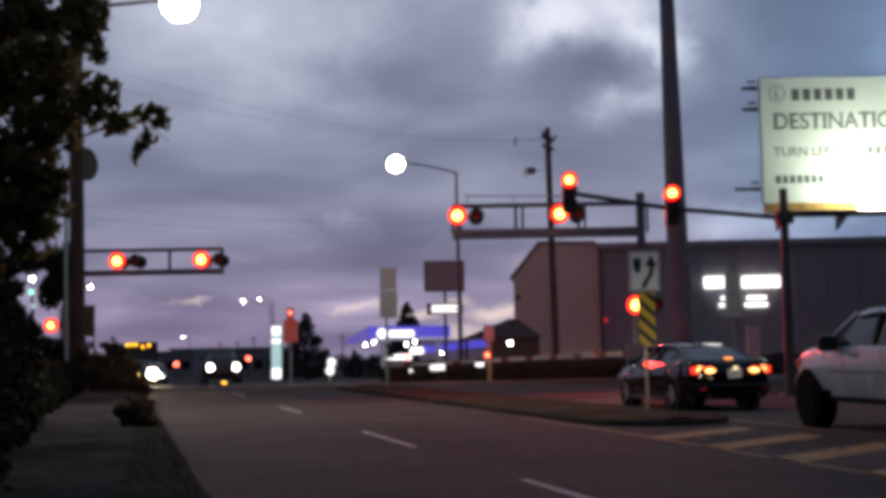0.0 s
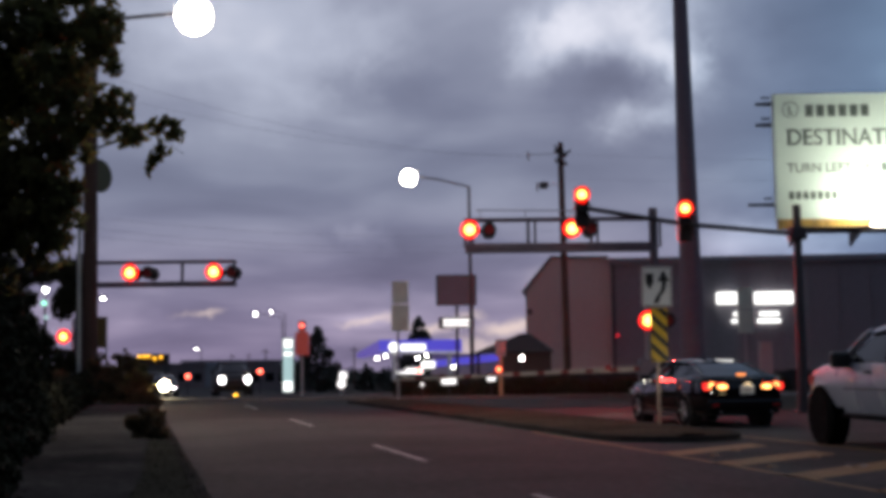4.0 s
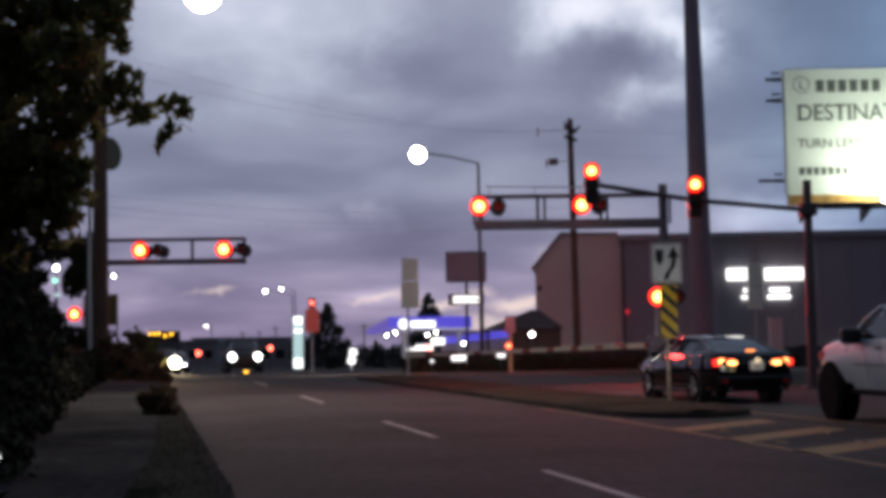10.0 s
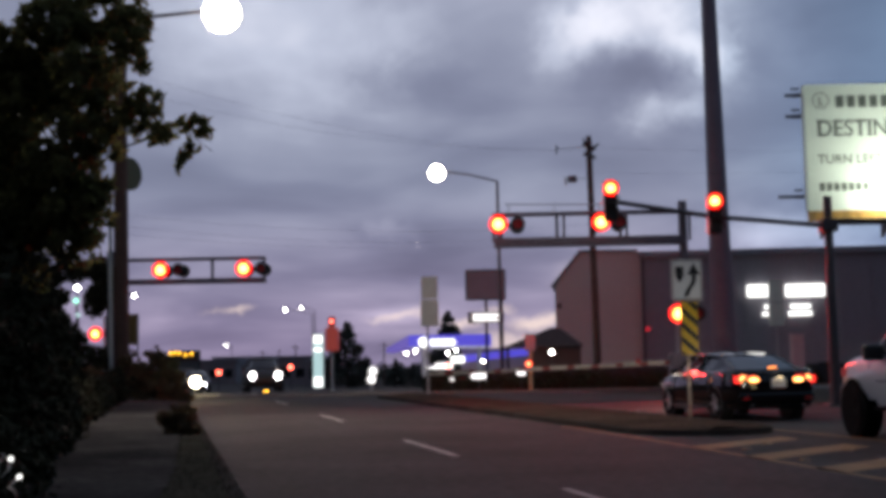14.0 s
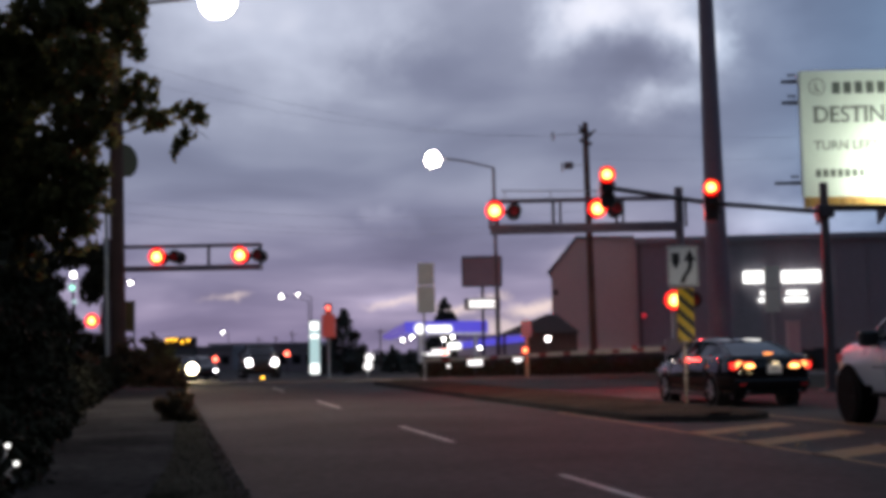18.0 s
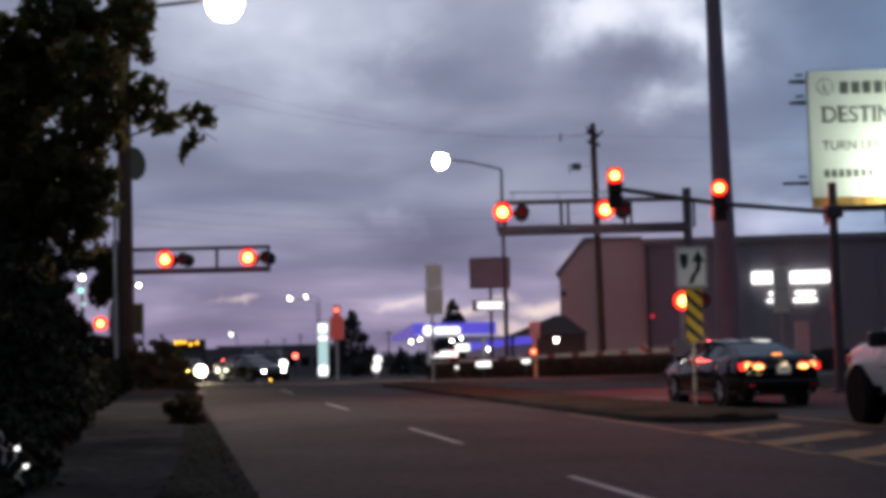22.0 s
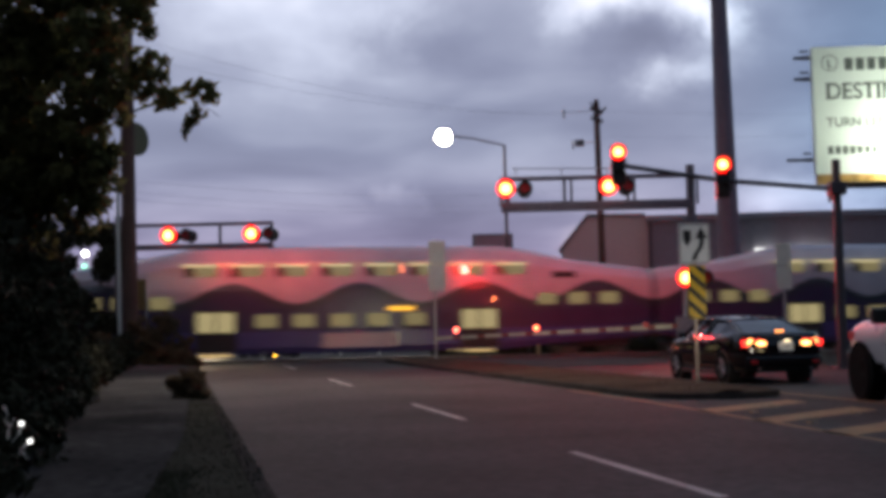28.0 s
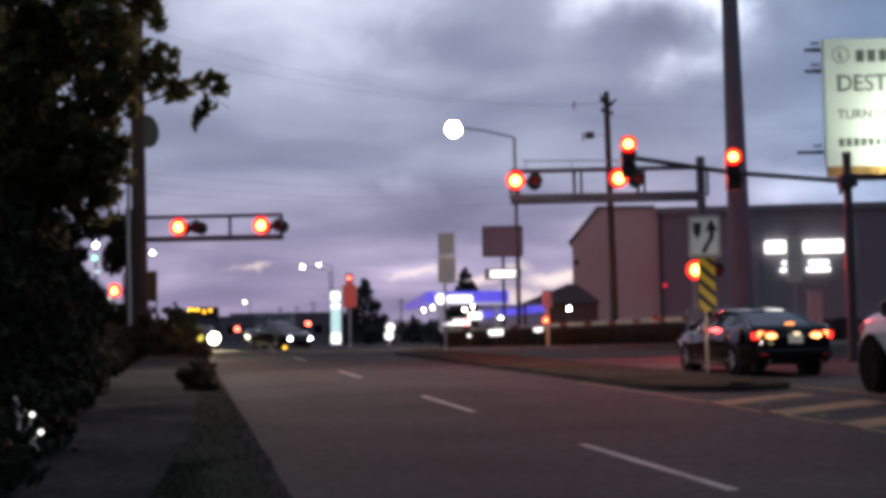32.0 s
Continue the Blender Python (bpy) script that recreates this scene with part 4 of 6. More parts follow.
def cantilever(name, mast, z_low, z_high, reach, turn, pairs, label, lamp_height, mast_material):
    """A mast with a truss arm; reach < 0: the arm runs to -x. mast: x, y."""
    c = thing(name, pose(mast[0], mast[1], 0, 0, 0, turn), label, "railway signal", "railway signals")
    part("mast", rod((0, 0, -0.1), (0, 0, z_high + 0.35), 0.16, 0.15, 14), mast_material, c)
    part("base", box(-0.3, 0.3, -0.3, 0.3, -0.05, 0.35, 0.03), CONCRETE, c)
    d = 1 if reach > 0 else -1
    for y in (-0.2, 0.2):
        part("chord", box(min(0, reach), max(0, reach), y - 0.05, y + 0.05, z_high - 0.05, z_high + 0.05, 0.01), MAUVE_STEEL, c)
    part("walkway", box(min(0, reach), max(0, reach), -0.3, 0.3, z_low - (0.15 if reach < 0 else 0.09), z_low + (0.14 if reach < 0 else 0.09), 0.01), MAUVE_STEEL, c)
    n = max(2, int(abs(reach) / (1.75 if reach < 0 else 1.9)))
    for i in range(n + 1):
        x = reach * i / n
        part("upright", box(x - 0.05, x + 0.05, -0.24, -0.16, z_low, z_high, 0.005), DARK_STEEL, c)
        if reach < 0:
            part("upright", box(x + 0.22, x + 0.3, 0.16, 0.24, z_low, z_high, 0.005), DARK_STEEL, c)
    if reach < 0:
        part("hand_rail", rod((reach * 0.42, -0.28, z_high + 0.26), (reach * 0.94, -0.28, z_high + 0.32), 0.02, 0.02, 6), GALV, c)
        for k in (0.44, 0.68, 0.92):
            part("rail_post", rod((reach * k, -0.28, z_high), (reach * k, -0.28, z_high + 0.3), 0.015, 0.015, 6), GALV, c)
    for x in pairs:
        zc = z_low + (z_high - z_low) * lamp_height
        flasher(c, pose(x, -0.45, zc))
        flasher(c, pose(x, 0.45, zc, 0, 0, 180))
        lit_lens(pose(mast[0], mast[1], 0, 0, 0, turn) @ pose(x - 0.33, 0.49, zc, 0, 0, 180), -0.66, 0.17, RED_BACK)
        lit_lens(pose(mast[0], mast[1], 0, 0, 0, turn) @ pose(x - 0.33, -0.49, zc), 0.66)
    return c


cantilever("cantilever_signal", (6.75, 43), 5.32, 6.28, -6.4, 0, [-5.92, -2.47], "railway cantilever signal with red flashing lamps over the road", 0.62, MAUVE_STEEL)
cantilever("cantilever_signal", (-14.3, 48), 4.55, 5.4, 5.95, 0, [2.38, 5.54], "railway cantilever signal with red flashing lamps beside the footpath", 0.5, MAUVE_STEEL)
fl = thing("flasher_post", pose(-18.75, 62, 0), "thin pale railway flasher post beyond the track", "railway signal", "railway signals")
part("post", rod((0, 0, -0.1), (0, 0, 3.9), 0.06, 0.06, 10), GALV, fl)
part("base", box(-0.2, 0.2, -0.2, 0.2, -0.05, 0.25, 0.02), CONCRETE, fl)
flasher(fl, pose(0.0, -0.35, 3.0))
lit_lens(pose(-19.08, 61.61, 3.0), 0.66, 0.34)

gate = thing("crossing_gate", pose(6.3, 42, 0), "lowered railway crossing gate with red and white bands", "crossing gate")
part("post", rod((0, 0, -0.1), (0, 0, 3.7), 0.07, 0.06, 12), GALV, gate)
part("mechanism", box(-0.28, 0.28, -0.3, 0.3, 0.75, 1.5, 0.05), MAUVE_STEEL, gate, "dull grey drive box")
part("counterweight", box(0.45, 1.3, -0.12, 0.12, 0.95, 1.3, 0.03), DARK_STEEL, gate)
x0 = -0.2
for i in range(20):
    x1 = x0 - (0.55 if i % 2 else 0.25)
    h0, h1 = 0.075 + 0.0035 * x0, 0.075 + 0.0035 * x1
    zc0, zc1 = 1.2 + 0.033 * x0, 1.2 + 0.033 * x1
    part("arm_band", loft([[(x0, -0.03, zc0 - h0), (x0, 0.03, zc0 - h0), (x0, 0.03, zc0 + h0), (x0, -0.03, zc0 + h0)], [(x1, -0.03, zc1 - h1), (x1, 0.03, zc1 - h1), (x1, 0.03, zc1 + h1), (x1, -0.03, zc1 + h1)]]), GATE_WHITE if i % 2 else RED_PAINT, gate, "white band" if i % 2 else "red band")
    x0 = x1
for x, material in ((-1.31, RED_DIM), (-4.9, RED_DIM), (-7.54, GATE_RED)):
    r = 0.075 if material is GATE_RED else 0.09
    part_at("arm_lamp", rod((0, 0.05, 0), (0, -0.06, 0), r, r, 14), material, gate, pose(x, 0, 1.25 + 0.007 * x), "red arm lamp")
    part("lamp_bracket", rod((x, 0.03, 1.2 + 0.033 * x), (x, 0.03, 1.18 + 0.007 * x), 0.02, 0.02, 6), DARK_STEEL, gate)
lit_lens(pose(1.4, 41.93, 1.215), 3.59, 0.11, GATE_LAMP)
flasher(gate, pose(0.34, -0.25, 2.77))
lit_lens(pose(6.3 + 0.34 - 0.33, 42 - 0.29, 2.77), 0.66)
flasher(gate, pose(0.34, 0.25, 2.77, 0, 0, 180))
lit_lens(pose(6.3 + 0.34 - 0.33, 42 + 0.29, 2.77, 0, 0, 180), -0.66, 0.17, RED_BACK)

# ---- road signals and signs ----
mast = thing("signal_mast", pose(9.2, 34, 0), "grey traffic signal mast with a long arm over the lanes", "traffic light")
part("pole", rod((0, 0, -0.1), (0, 0, 5.55), 0.14, 0.11, 14), DARK_STEEL, mast)
part("base_plate", box(-0.25, 0.25, -0.25, 0.25, 0, 0.06, 0.01), DARK_STEEL, mast)
part("mast_arm", bent([(0.0, -0.1, 4.75), (-3.0, -0.1, 5.05), (-5.9, -0.1, 5.55)], 0.065, 10), DARK_STEEL, mast)
part("arm_clamp", box(-0.22, 0.22, -0.22, 0.22, 4.6, 4.95, 0.04), DARK_STEEL, mast)


def signal_head(m):
    h = part_at("signal_head", box(-0.18, 0.18, -0.12, 0.12, -0.75, 0.32, 0.03), BLACK, mast, m, "black three-lamp signal head with the red one lit")
    for k, z in enumerate((0.12, -0.22, -0.56)):
        # the lit lens is drawn wider than the others to imitate its halo
        part_at("lens", rod((0, 0, 0), (0, -0.03, 0), 0.215 if k == 0 else 0.14, 0.215 if k == 0 else 0.14, 20), RED_SIGNAL if k == 0 else BLACK, h, pose(0, -0.13, z))
        bm = bmesh.new()
        for i in range(10):
            a0, a1 = math.radians(-20 + 220 * i / 10), math.radians(-20 + 220 * (i + 1) / 10)
            bm.faces.new([bm.verts.new((0.215 * math.cos(w), y, 0.215 * math.sin(w))) for w, y in ((a0, 0), (a1, 0), (a1, -0.22), (a0, -0.22))])
        bmesh.ops.remove_doubles(bm, verts=bm.verts[:], dist=0.001)
        bmesh.ops.solidify(bm, geom=bm.faces[:], thickness=0.008)
        part_at("visor", bm, BLACK, h, pose(0, -0.12, z))


signal_head(pose(-5.8, -0.25, 5.72))
signal_head(pose(-3.06, -0.25, 5.32))

keep = thing("traffic_sign", pose(3.95, 25, 0, 0, 0, 6), "white arrow sign above a yellow and black hazard marker", "road sign")
part("post", box(-0.028, 0.028, -0.02, 0.02, 0.05, 3.2, 0.005), RAIL_STEEL, keep)
pl = part_at("panel", box(-0.31, 0.31, -0.012, 0.0, -0.4, 0.4, 0.008), SIGN_WHITE, keep, pose(0.0, -0.04, 2.82), "white panel with a black arrow passing a shield")
part("border", bent([(-0.285, 0, -0.375), (0.285, 0, -0.375), (0.285, 0, 0.375), (-0.285, 0, 0.375), (-0.285, 0, -0.375)], 0.008, 4), BLACK, pl).matrix_local = pose(0, -0.012, 0)


def flat(points, y, depth=0.004, bm=None):
    return prism(points, y, y - depth, bm)


part("shield", flat([(-0.22, 0.26), (-0.06, 0.26), (-0.06, 0.08), (-0.1, 0.0), (-0.14, -0.06), (-0.18, 0.0), (-0.22, 0.08)], -0.013), BLACK, pl)
bm = bmesh.new()
curve = [(-0.02, -0.33), (0.03, -0.2), (0.12, -0.08), (0.15, 0.03), (0.14, 0.16)]
for (x0, z0), (x1, z1) in zip(curve, curve[1:]):
    flat([(x0 - 0.046, z0), (x0 + 0.046, z0), (x1 + 0.046, z1), (x1 - 0.046, z1)], -0.013, 0.004, bm)
flat([(0.015, 0.1), (0.265, 0.1), (0.14, 0.33)], -0.013, 0.0045, bm)
part("arrow", bm, BLACK, pl)
mk = part_at("hazard_marker", box(-0.17, 0.17, -0.012, 0.0, -0.52, 0.52, 0.006), SIGN_YELLOW, keep, pose(0.03, -0.04, 1.87), "yellow marker with slanting black stripes")
bm = bmesh.new()
def clip(points, z, keep_below):
    out = []
    for (xa, za), (xb, zb) in zip(points, points[1:] + points[:1]):
        ina, inb = (za <= z) == keep_below, (zb <= z) == keep_below
        if ina:
            out.append((xa, za))
        if ina != inb:
            k = (z - za) / (zb - za)
            out.append((xa + (xb - xa) * k, z))
    return out


for i in range(6):
    z = -0.85 + i * 0.29
    pts = clip([(-0.165, z + 0.3), (-0.165, z + 0.425), (0.165, z + 0.125), (0.165, z)], 0.51, True)
    pts = clip(pts, -0.51, False) if pts else pts
    if len(pts) > 2:
        flat(pts, -0.013, 0.003, bm)
part("stripes", bm, BLACK, mk)


def sign_back(name, base, turn, panels, label, top, off=0.0):
    s = thing(name, pose(base[0], base[1], 0, 0, 0, turn), label, "road sign", "signs seen from behind")
    part("post", box(-0.042, 0.042, -0.03, 0.03, -0.1, top, 0.005), GALV, s)
    for z0, z1, w in panels:
        part("panel", box(off - w, off + w, -0.05, -0.032, z0, z1, 0.006), SIGN_BACK, s, "bare pale aluminium panel")
        part("brace", box(off - w * 0.8, off + w * 0.8, 0.032, 0.04, (z0 + z1) / 2 - 0.03, (z0 + z1) / 2 + 0.03, 0.003), SIGN_BACK, s)


sign_back("road_sign", (-2.19, 48), 5, [(3.73, 4.57, 0.31), (2.68, 3.69, 0.335)], "pale backs of two road signs on one post before the track", 4.57, 0.09)
sign_back("road_sign", (10.0, 44), -4, [(3.2, 3.95, 0.25), (2.38, 3.17, 0.26)], "pale backs of two road signs on one post", 3.95)
PALE_POST = mat("pale_yellow_post", (0.6, 0.47, 0.26), 0.6, grain=10, vary=0.2, bump=0.03)
mp = thing("marker_post", pose(2.05, 59, 0), "pale marker post with a small panel beyond the track", "road sign")
part("post", box(-0.08, 0.08, -0.04, 0.04, -0.1, 2.0, 0.01), PALE_POST, mp, "pale yellow post")
part("panel", box(-0.24, 0.24, -0.07, -0.045, 1.8, 2.58, 0.01), GALV, mp, "dull grey panel")
# ---- vehicles ----


def ring(y, hw, z0, z1, n=5, round_top=0.12, tuck=0.06):
    """A rounded cross-section of a car body at y, half as wide as hw, from z0 to z1."""
    r = min(round_top, (z1 - z0) * 0.35)
    pts = [(-hw + tuck, y, z0), (hw - tuck, y, z0), (hw, y, z0 + (z1 - z0) * 0.28), (hw, y, z0 + (z1 - z0) * 0.62)]
    for i in range(n):
        a = math.pi / 2 * i / (n - 1)
        pts.append((hw - 0.02 - r + r * math.cos(a), y, z1 - r + r * math.sin(a)))
    for p in pts[4:][::-1]:
        pts.append((-p[0], p[1], p[2]))
    pts += [(-hw, y, z0 + (z1 - z0) * 0.62), (-hw, y, z0 + (z1 - z0) * 0.28)]
    return pts


def cabin_ring(y, hb, zb, ht, zt):
    r = min(0.1, (zt - zb) * 0.4)
    return [(-hb, y, zb), (hb, y, zb), (ht + r * 0.3, y, zt - r), (ht - r * 0.6, y, zt), (0, y, zt + 0.012), (-ht + r * 0.6, y, zt), (-ht - r * 0.3, y, zt - r)]


def wheel(parent, x, y, r, w, spokes=5, rim_mat=None):
    side = -1 if x < 0 else 1
    t = bmesh.new()
    prof = [(r * 0.66, -w / 2), (r * 0.9, -w / 2), (r, -w * 0.32), (r, w * 0.32), (r * 0.9, w / 2), (r * 0.66, w / 2)]
    seg = 28
    rings = [[t.verts.new((dx, q * math.cos(2 * math.pi * i / seg), q * math.sin(2 * math.pi * i / seg))) for i in range(seg)] for q, dx in prof]
    for a, b in zip(rings, rings[1:] + rings[:1]):
        for i in range(seg):
            t.faces.new((a[i], a[(i + 1) % seg], b[(i + 1) % seg], b[i]))
    bmesh.ops.recalc_face_normals(t, faces=t.faces[:])
    ob = part_at("wheel", t, RUBBER, parent, pose(x, y, r), "black tyre")
    bm = rod((side * w * 0.25, 0, 0), (side * w * 0.42, 0, 0), r * 0.16, r * 0.12, 12)
    for i in range(spokes):
        a = 2 * math.pi * i / spokes
        c, s = math.cos(a), math.sin(a)
        rod((side * w * 0.36, c * r * 0.1, s * r * 0.1), (side * w * 0.36, c * r * 0.64, s * r * 0.64), r * 0.09, r * 0.11, 6, bm)
    rod((side * w * 0.1, 0, 0), (side * w * 0.14, 0, 0), r * 0.66, r * 0.66, 24, bm)
    part("rim", bm, rim_mat or HUBCAP, ob, "grey alloy rim")
    return ob


def arch(parent, x, y, r, hw):
    side = -1 if x < 0 else 1
    part("wheel_arch", rod((side * (hw - 0.25), y, r), (side * (hw + 0.004), y, r), r * 1.17, r * 1.17, 26), BLACK, parent)


def sedan(m, paint_mat, label, lit_front=None, lit_rear=None, glare=0.13):
    c = thing("car", m, label, "car", "cars")
    body = [(-2.42, 0.70, 0.46, 0.80), (-2.38, 0.80, 0.34, 0.98), (-2.25, 0.87, 0.27, 1.06), (-1.7, 0.905, 0.22, 1.07), (-0.8, 0.915, 0.2, 1.0), (0.5, 0.915, 0.2, 0.97),
            (1.2, 0.91, 0.2, 0.96), (1.8, 0.885, 0.22, 0.88), (2.2, 0.82, 0.25, 0.78), (2.37, 0.72, 0.3, 0.7), (2.42, 0.6, 0.36, 0.6)]
    part("body", loft([ring(*b, n=7) for b in body]), paint_mat, c, smooth=True)
    part("cabin_glass", loft([cabin_ring(*k) for k in ((-1.95, 0.70, 1.0, 0.66, 1.05), (-1.35, 0.78, 0.97, 0.6, 1.24), (-0.95, 0.82, 0.97, 0.58, 1.335), (-0.2, 0.84, 0.96, 0.58, 1.375), (0.4, 0.84, 0.95, 0.58, 1.345), (0.8, 0.82, 0.94, 0.6, 1.2), (1.4, 0.78, 0.92, 0.68, 0.96))]), GLASS_DARK, c, "dark tinted windows")
    part("roof", loft([[(-w, y, z - 0.03), (w, y, z - 0.03), (w * 0.95, y, z), (0, y, z + 0.022), (-w * 0.95, y, z)] for y, w, z in ((-1.02, 0.6, 1.335), (-0.6, 0.62, 1.375), (-0.1, 0.62, 1.392), (0.3, 0.61, 1.378), (0.52, 0.6, 1.335))]), paint_mat, c, smooth=True)
    for sx in (-1, 1):
        part("pillar", bent([(sx * 0.72, -1.92, 1.05), (sx * 0.63, -1.35, 1.23), (sx * 0.6, -0.98, 1.335)], 0.034, 8), paint_mat, c, smooth=True)
        part("pillar", rod((sx * 0.84, -0.28, 0.97), (sx * 0.62, -0.25, 1.355), 0.035, 0.035, 6), paint_mat, c)
        part("pillar", rod((sx * 0.76, 1.35, 0.96), (sx * 0.6, 0.5, 1.335), 0.04, 0.04, 6), paint_mat, c)
        part("door_mirror", box(sx * 0.9, sx * 1.07, 0.72, 0.86, 0.93, 1.07, 0.03), paint_mat, c)
        part("door_handle", box(sx * 0.912, sx * 0.935, -0.62, -0.44, 0.84, 0.87, 0.006), CHROME, c)
        part("door_handle", box(sx * 0.912, sx * 0.935, 0.3, 0.48, 0.83, 0.86, 0.006), CHROME, c)
        part("sill", box(sx * 0.88, sx * 0.925, -1.0, 1.05, 0.19, 0.27, 0.01), BLACK, c)
        for y in (-1.38, 1.42):
            arch(c, sx, y, 0.33, 0.905)
            wheel(c, sx * 0.83, y, 0.33, 0.21)
        part("tail_lamp", prism([(sx * 0.4, 0.8), (sx * 0.84, 0.77), (sx * 0.86, 0.9), (sx * 0.42, 0.91)], -2.3, -2.4), TAIL_LIT if lit_rear else RED_DIM, c, "red tail lamp")
        if lit_rear:
            part("brake_bulb", rod((0, 0.03, 0), (0, 0, 0), 0.088, 0.075, 16), HOT_TAIL, c, "glowing brake lamp").matrix_local = pose(sx * 0.48, -2.43, 0.83) @ Matrix.Diagonal((1.5, 1, 0.6, 1))
            part("brake_bulb", rod((0, 0.03, 0), (0, 0, 0), 0.1, 0.085, 16), HOT_TAIL, c, "glowing brake lamp").matrix_local = pose(sx * 0.69, -2.4, 0.85) @ Matrix.Diagonal((1.1, 1, 0.85, 1))
        part("headlamp", prism([(sx * 0.45, 0.62), (sx * 0.74, 0.62), (sx * 0.78, 0.72), (sx * 0.5, 0.72)], 2.3, 2.42), lit_front if lit_front and glare > 0.1 else GALV, c, "headlamp")
        if lit_front:
            # added disc before each headlamp, sized to imitate its glare
            part_at("headlamp_glare", rod((0, -0.16, 0), (0, 0, 0), glare, glare, 24), {"headlamp": HEAD_GLARE, "cool_headlamp": COOL_GLARE}.get(lit_front.name, lit_front), c, pose(sx * 0.62, 2.46, 0.67), "glowing disc for the headlamp's glare")
        for y in (-1.06, -0.02, 1.06):
            part("door_seam", box(sx * 0.9, sx * 0.919, y - 0.006, y + 0.006, 0.3, 0.95, 0), BLACK, c)
        part("window_trim", tube([(sx * 0.8, -1.55, 1.02), (sx * 0.86, -0.8, 0.99), (sx * 0.868, 0.2, 0.985), (sx * 0.83, 1.15, 0.96)], 0.012, 6), CHROME, c, "thin chrome window trim")
    part("aerial", prism([(-0.06, 0.0), (0.08, 0.0), (-0.04, 0.05), (-0.06, 0.05)], -0.012, 0.012), paint_mat, c).matrix_local = pose(0, -0.85, 1.365, 0, 0, 90)
    part("boot_seam", box(-0.62, 0.62, -2.36, -2.33, 1.045, 1.055, 0), BLACK, c)
    part("rear_bumper", box(-0.8, 0.8, -2.47, -2.3, 0.38, 0.58, 0.05), paint_mat, c)
    part("number_plate", box(-0.1, 0.2, -2.435, -2.41, 0.68, 0.85, 0.006), SIGN_WHITE, c, "white number plate")
    if lit_rear:
        part("plate_lamp", box(-0.01, 0.11, -2.5, -2.47, 0.878, 0.89, 0.004), PLATE_LAMP, c, "small lamp over the plate")
    part("plate_bar", box(-0.05, 0.15, -2.441, -2.435, 0.74, 0.79, 0.0), GALV, c)
    part("boot_trim", box(-0.45, 0.45, -2.42, -2.39, 0.975, 0.995, 0.005), CHROME, c, "thin chrome strip")
    part("rear_diffuser", box(-0.6, 0.6, -2.45, -2.3, 0.25, 0.36, 0.03), RUBBER, c)
    for sx in (-0.55, 0.55):
        part("exhaust", rod((sx, -2.48, 0.32), (sx, -2.3, 0.32), 0.04, 0.04, 10), CHROME, c)
        part("rear_reflector", box(sx * 1.2 - 0.07, sx * 1.2 + 0.07, -2.48, -2.46, 0.44, 0.48, 0.005), RED_DIM, c)
    if lit_rear:
        part("third_brake_lamp", box(-0.08, 0.1, -2.24, -2.2, 1.062, 1.09, 0.005), HIGH_BRAKE, c, "lit high brake lamp")
    part("grille", box(-0.4, 0.4, 2.36, 2.43, 0.42, 0.6, 0.02), BLACK, c)
    return c


sedan(R(12.12, 26.2, 0, -2.6), CAR_BLACK, "shiny black sedan waiting with its brake lamps lit", lit_rear=True, lit_front=QUEUE_HEAD, glare=0.06)

# the white pickup behind it
tk = thing("pickup_truck", R(11.62, 16.35, 0, 0) @ pose(-0.98, 2.5, 0, 0, 0, -7) @ pose(0.98, -2.5, 0), "white crew-cab pickup truck waiting in the lane", "truck", "cars")
hood = [(1.15, 0.98, 0.6, 1.30), (2.1, 0.98, 0.6, 1.26), (2.45, 0.95, 0.6, 1.2), (2.55, 0.88, 0.62, 1.1)]
part("hood", loft([ring(*b, round_top=0.16) for b in hood]), CAR_WHITE, tk, smooth=True)
part("cab", loft([ring(y, 0.99, 0.5, z) for y, z in ((-1.35, 1.3), (-1.3, 1.32), (1.15, 1.32), (1.2, 1.3))]), CAR_WHITE, tk, smooth=True)
part("cab_glass", loft([cabin_ring(*k) for k in ((-1.3, 0.93, 1.28, 0.76, 1.74), (-0.3, 0.95, 1.28, 0.77, 1.79), (0.42, 0.95, 1.28, 0.76, 1.76), (1.38, 0.93, 1.26, 0.84, 1.3))]), GLASS_DARK, tk, "dark windows")
part("roof", loft([[(-w, y, z - 0.07), (w, y, z - 0.07), (w * 0.93, y, z), (0, y, z + 0.025), (-w * 0.93, y, z)] for y, w, z in ((-1.36, 0.81, 1.75), (-0.9, 0.83, 1.81), (0.05, 0.83, 1.82), (0.55, 0.81, 1.76))]), CAR_WHITE, tk)
part("bed", loft([ring(y, 0.99, 0.6, z, round_top=0.05) for y, z in ((-3.05, 1.3), (-2.9, 1.34), (-1.5, 1.34), (-1.4, 1.33))]), CAR_WHITE, tk, smooth=True)
part("frame_rail", box(-0.75, 0.75, -3.0, 2.6, 0.42, 0.62, 0.03), BLACK, tk)
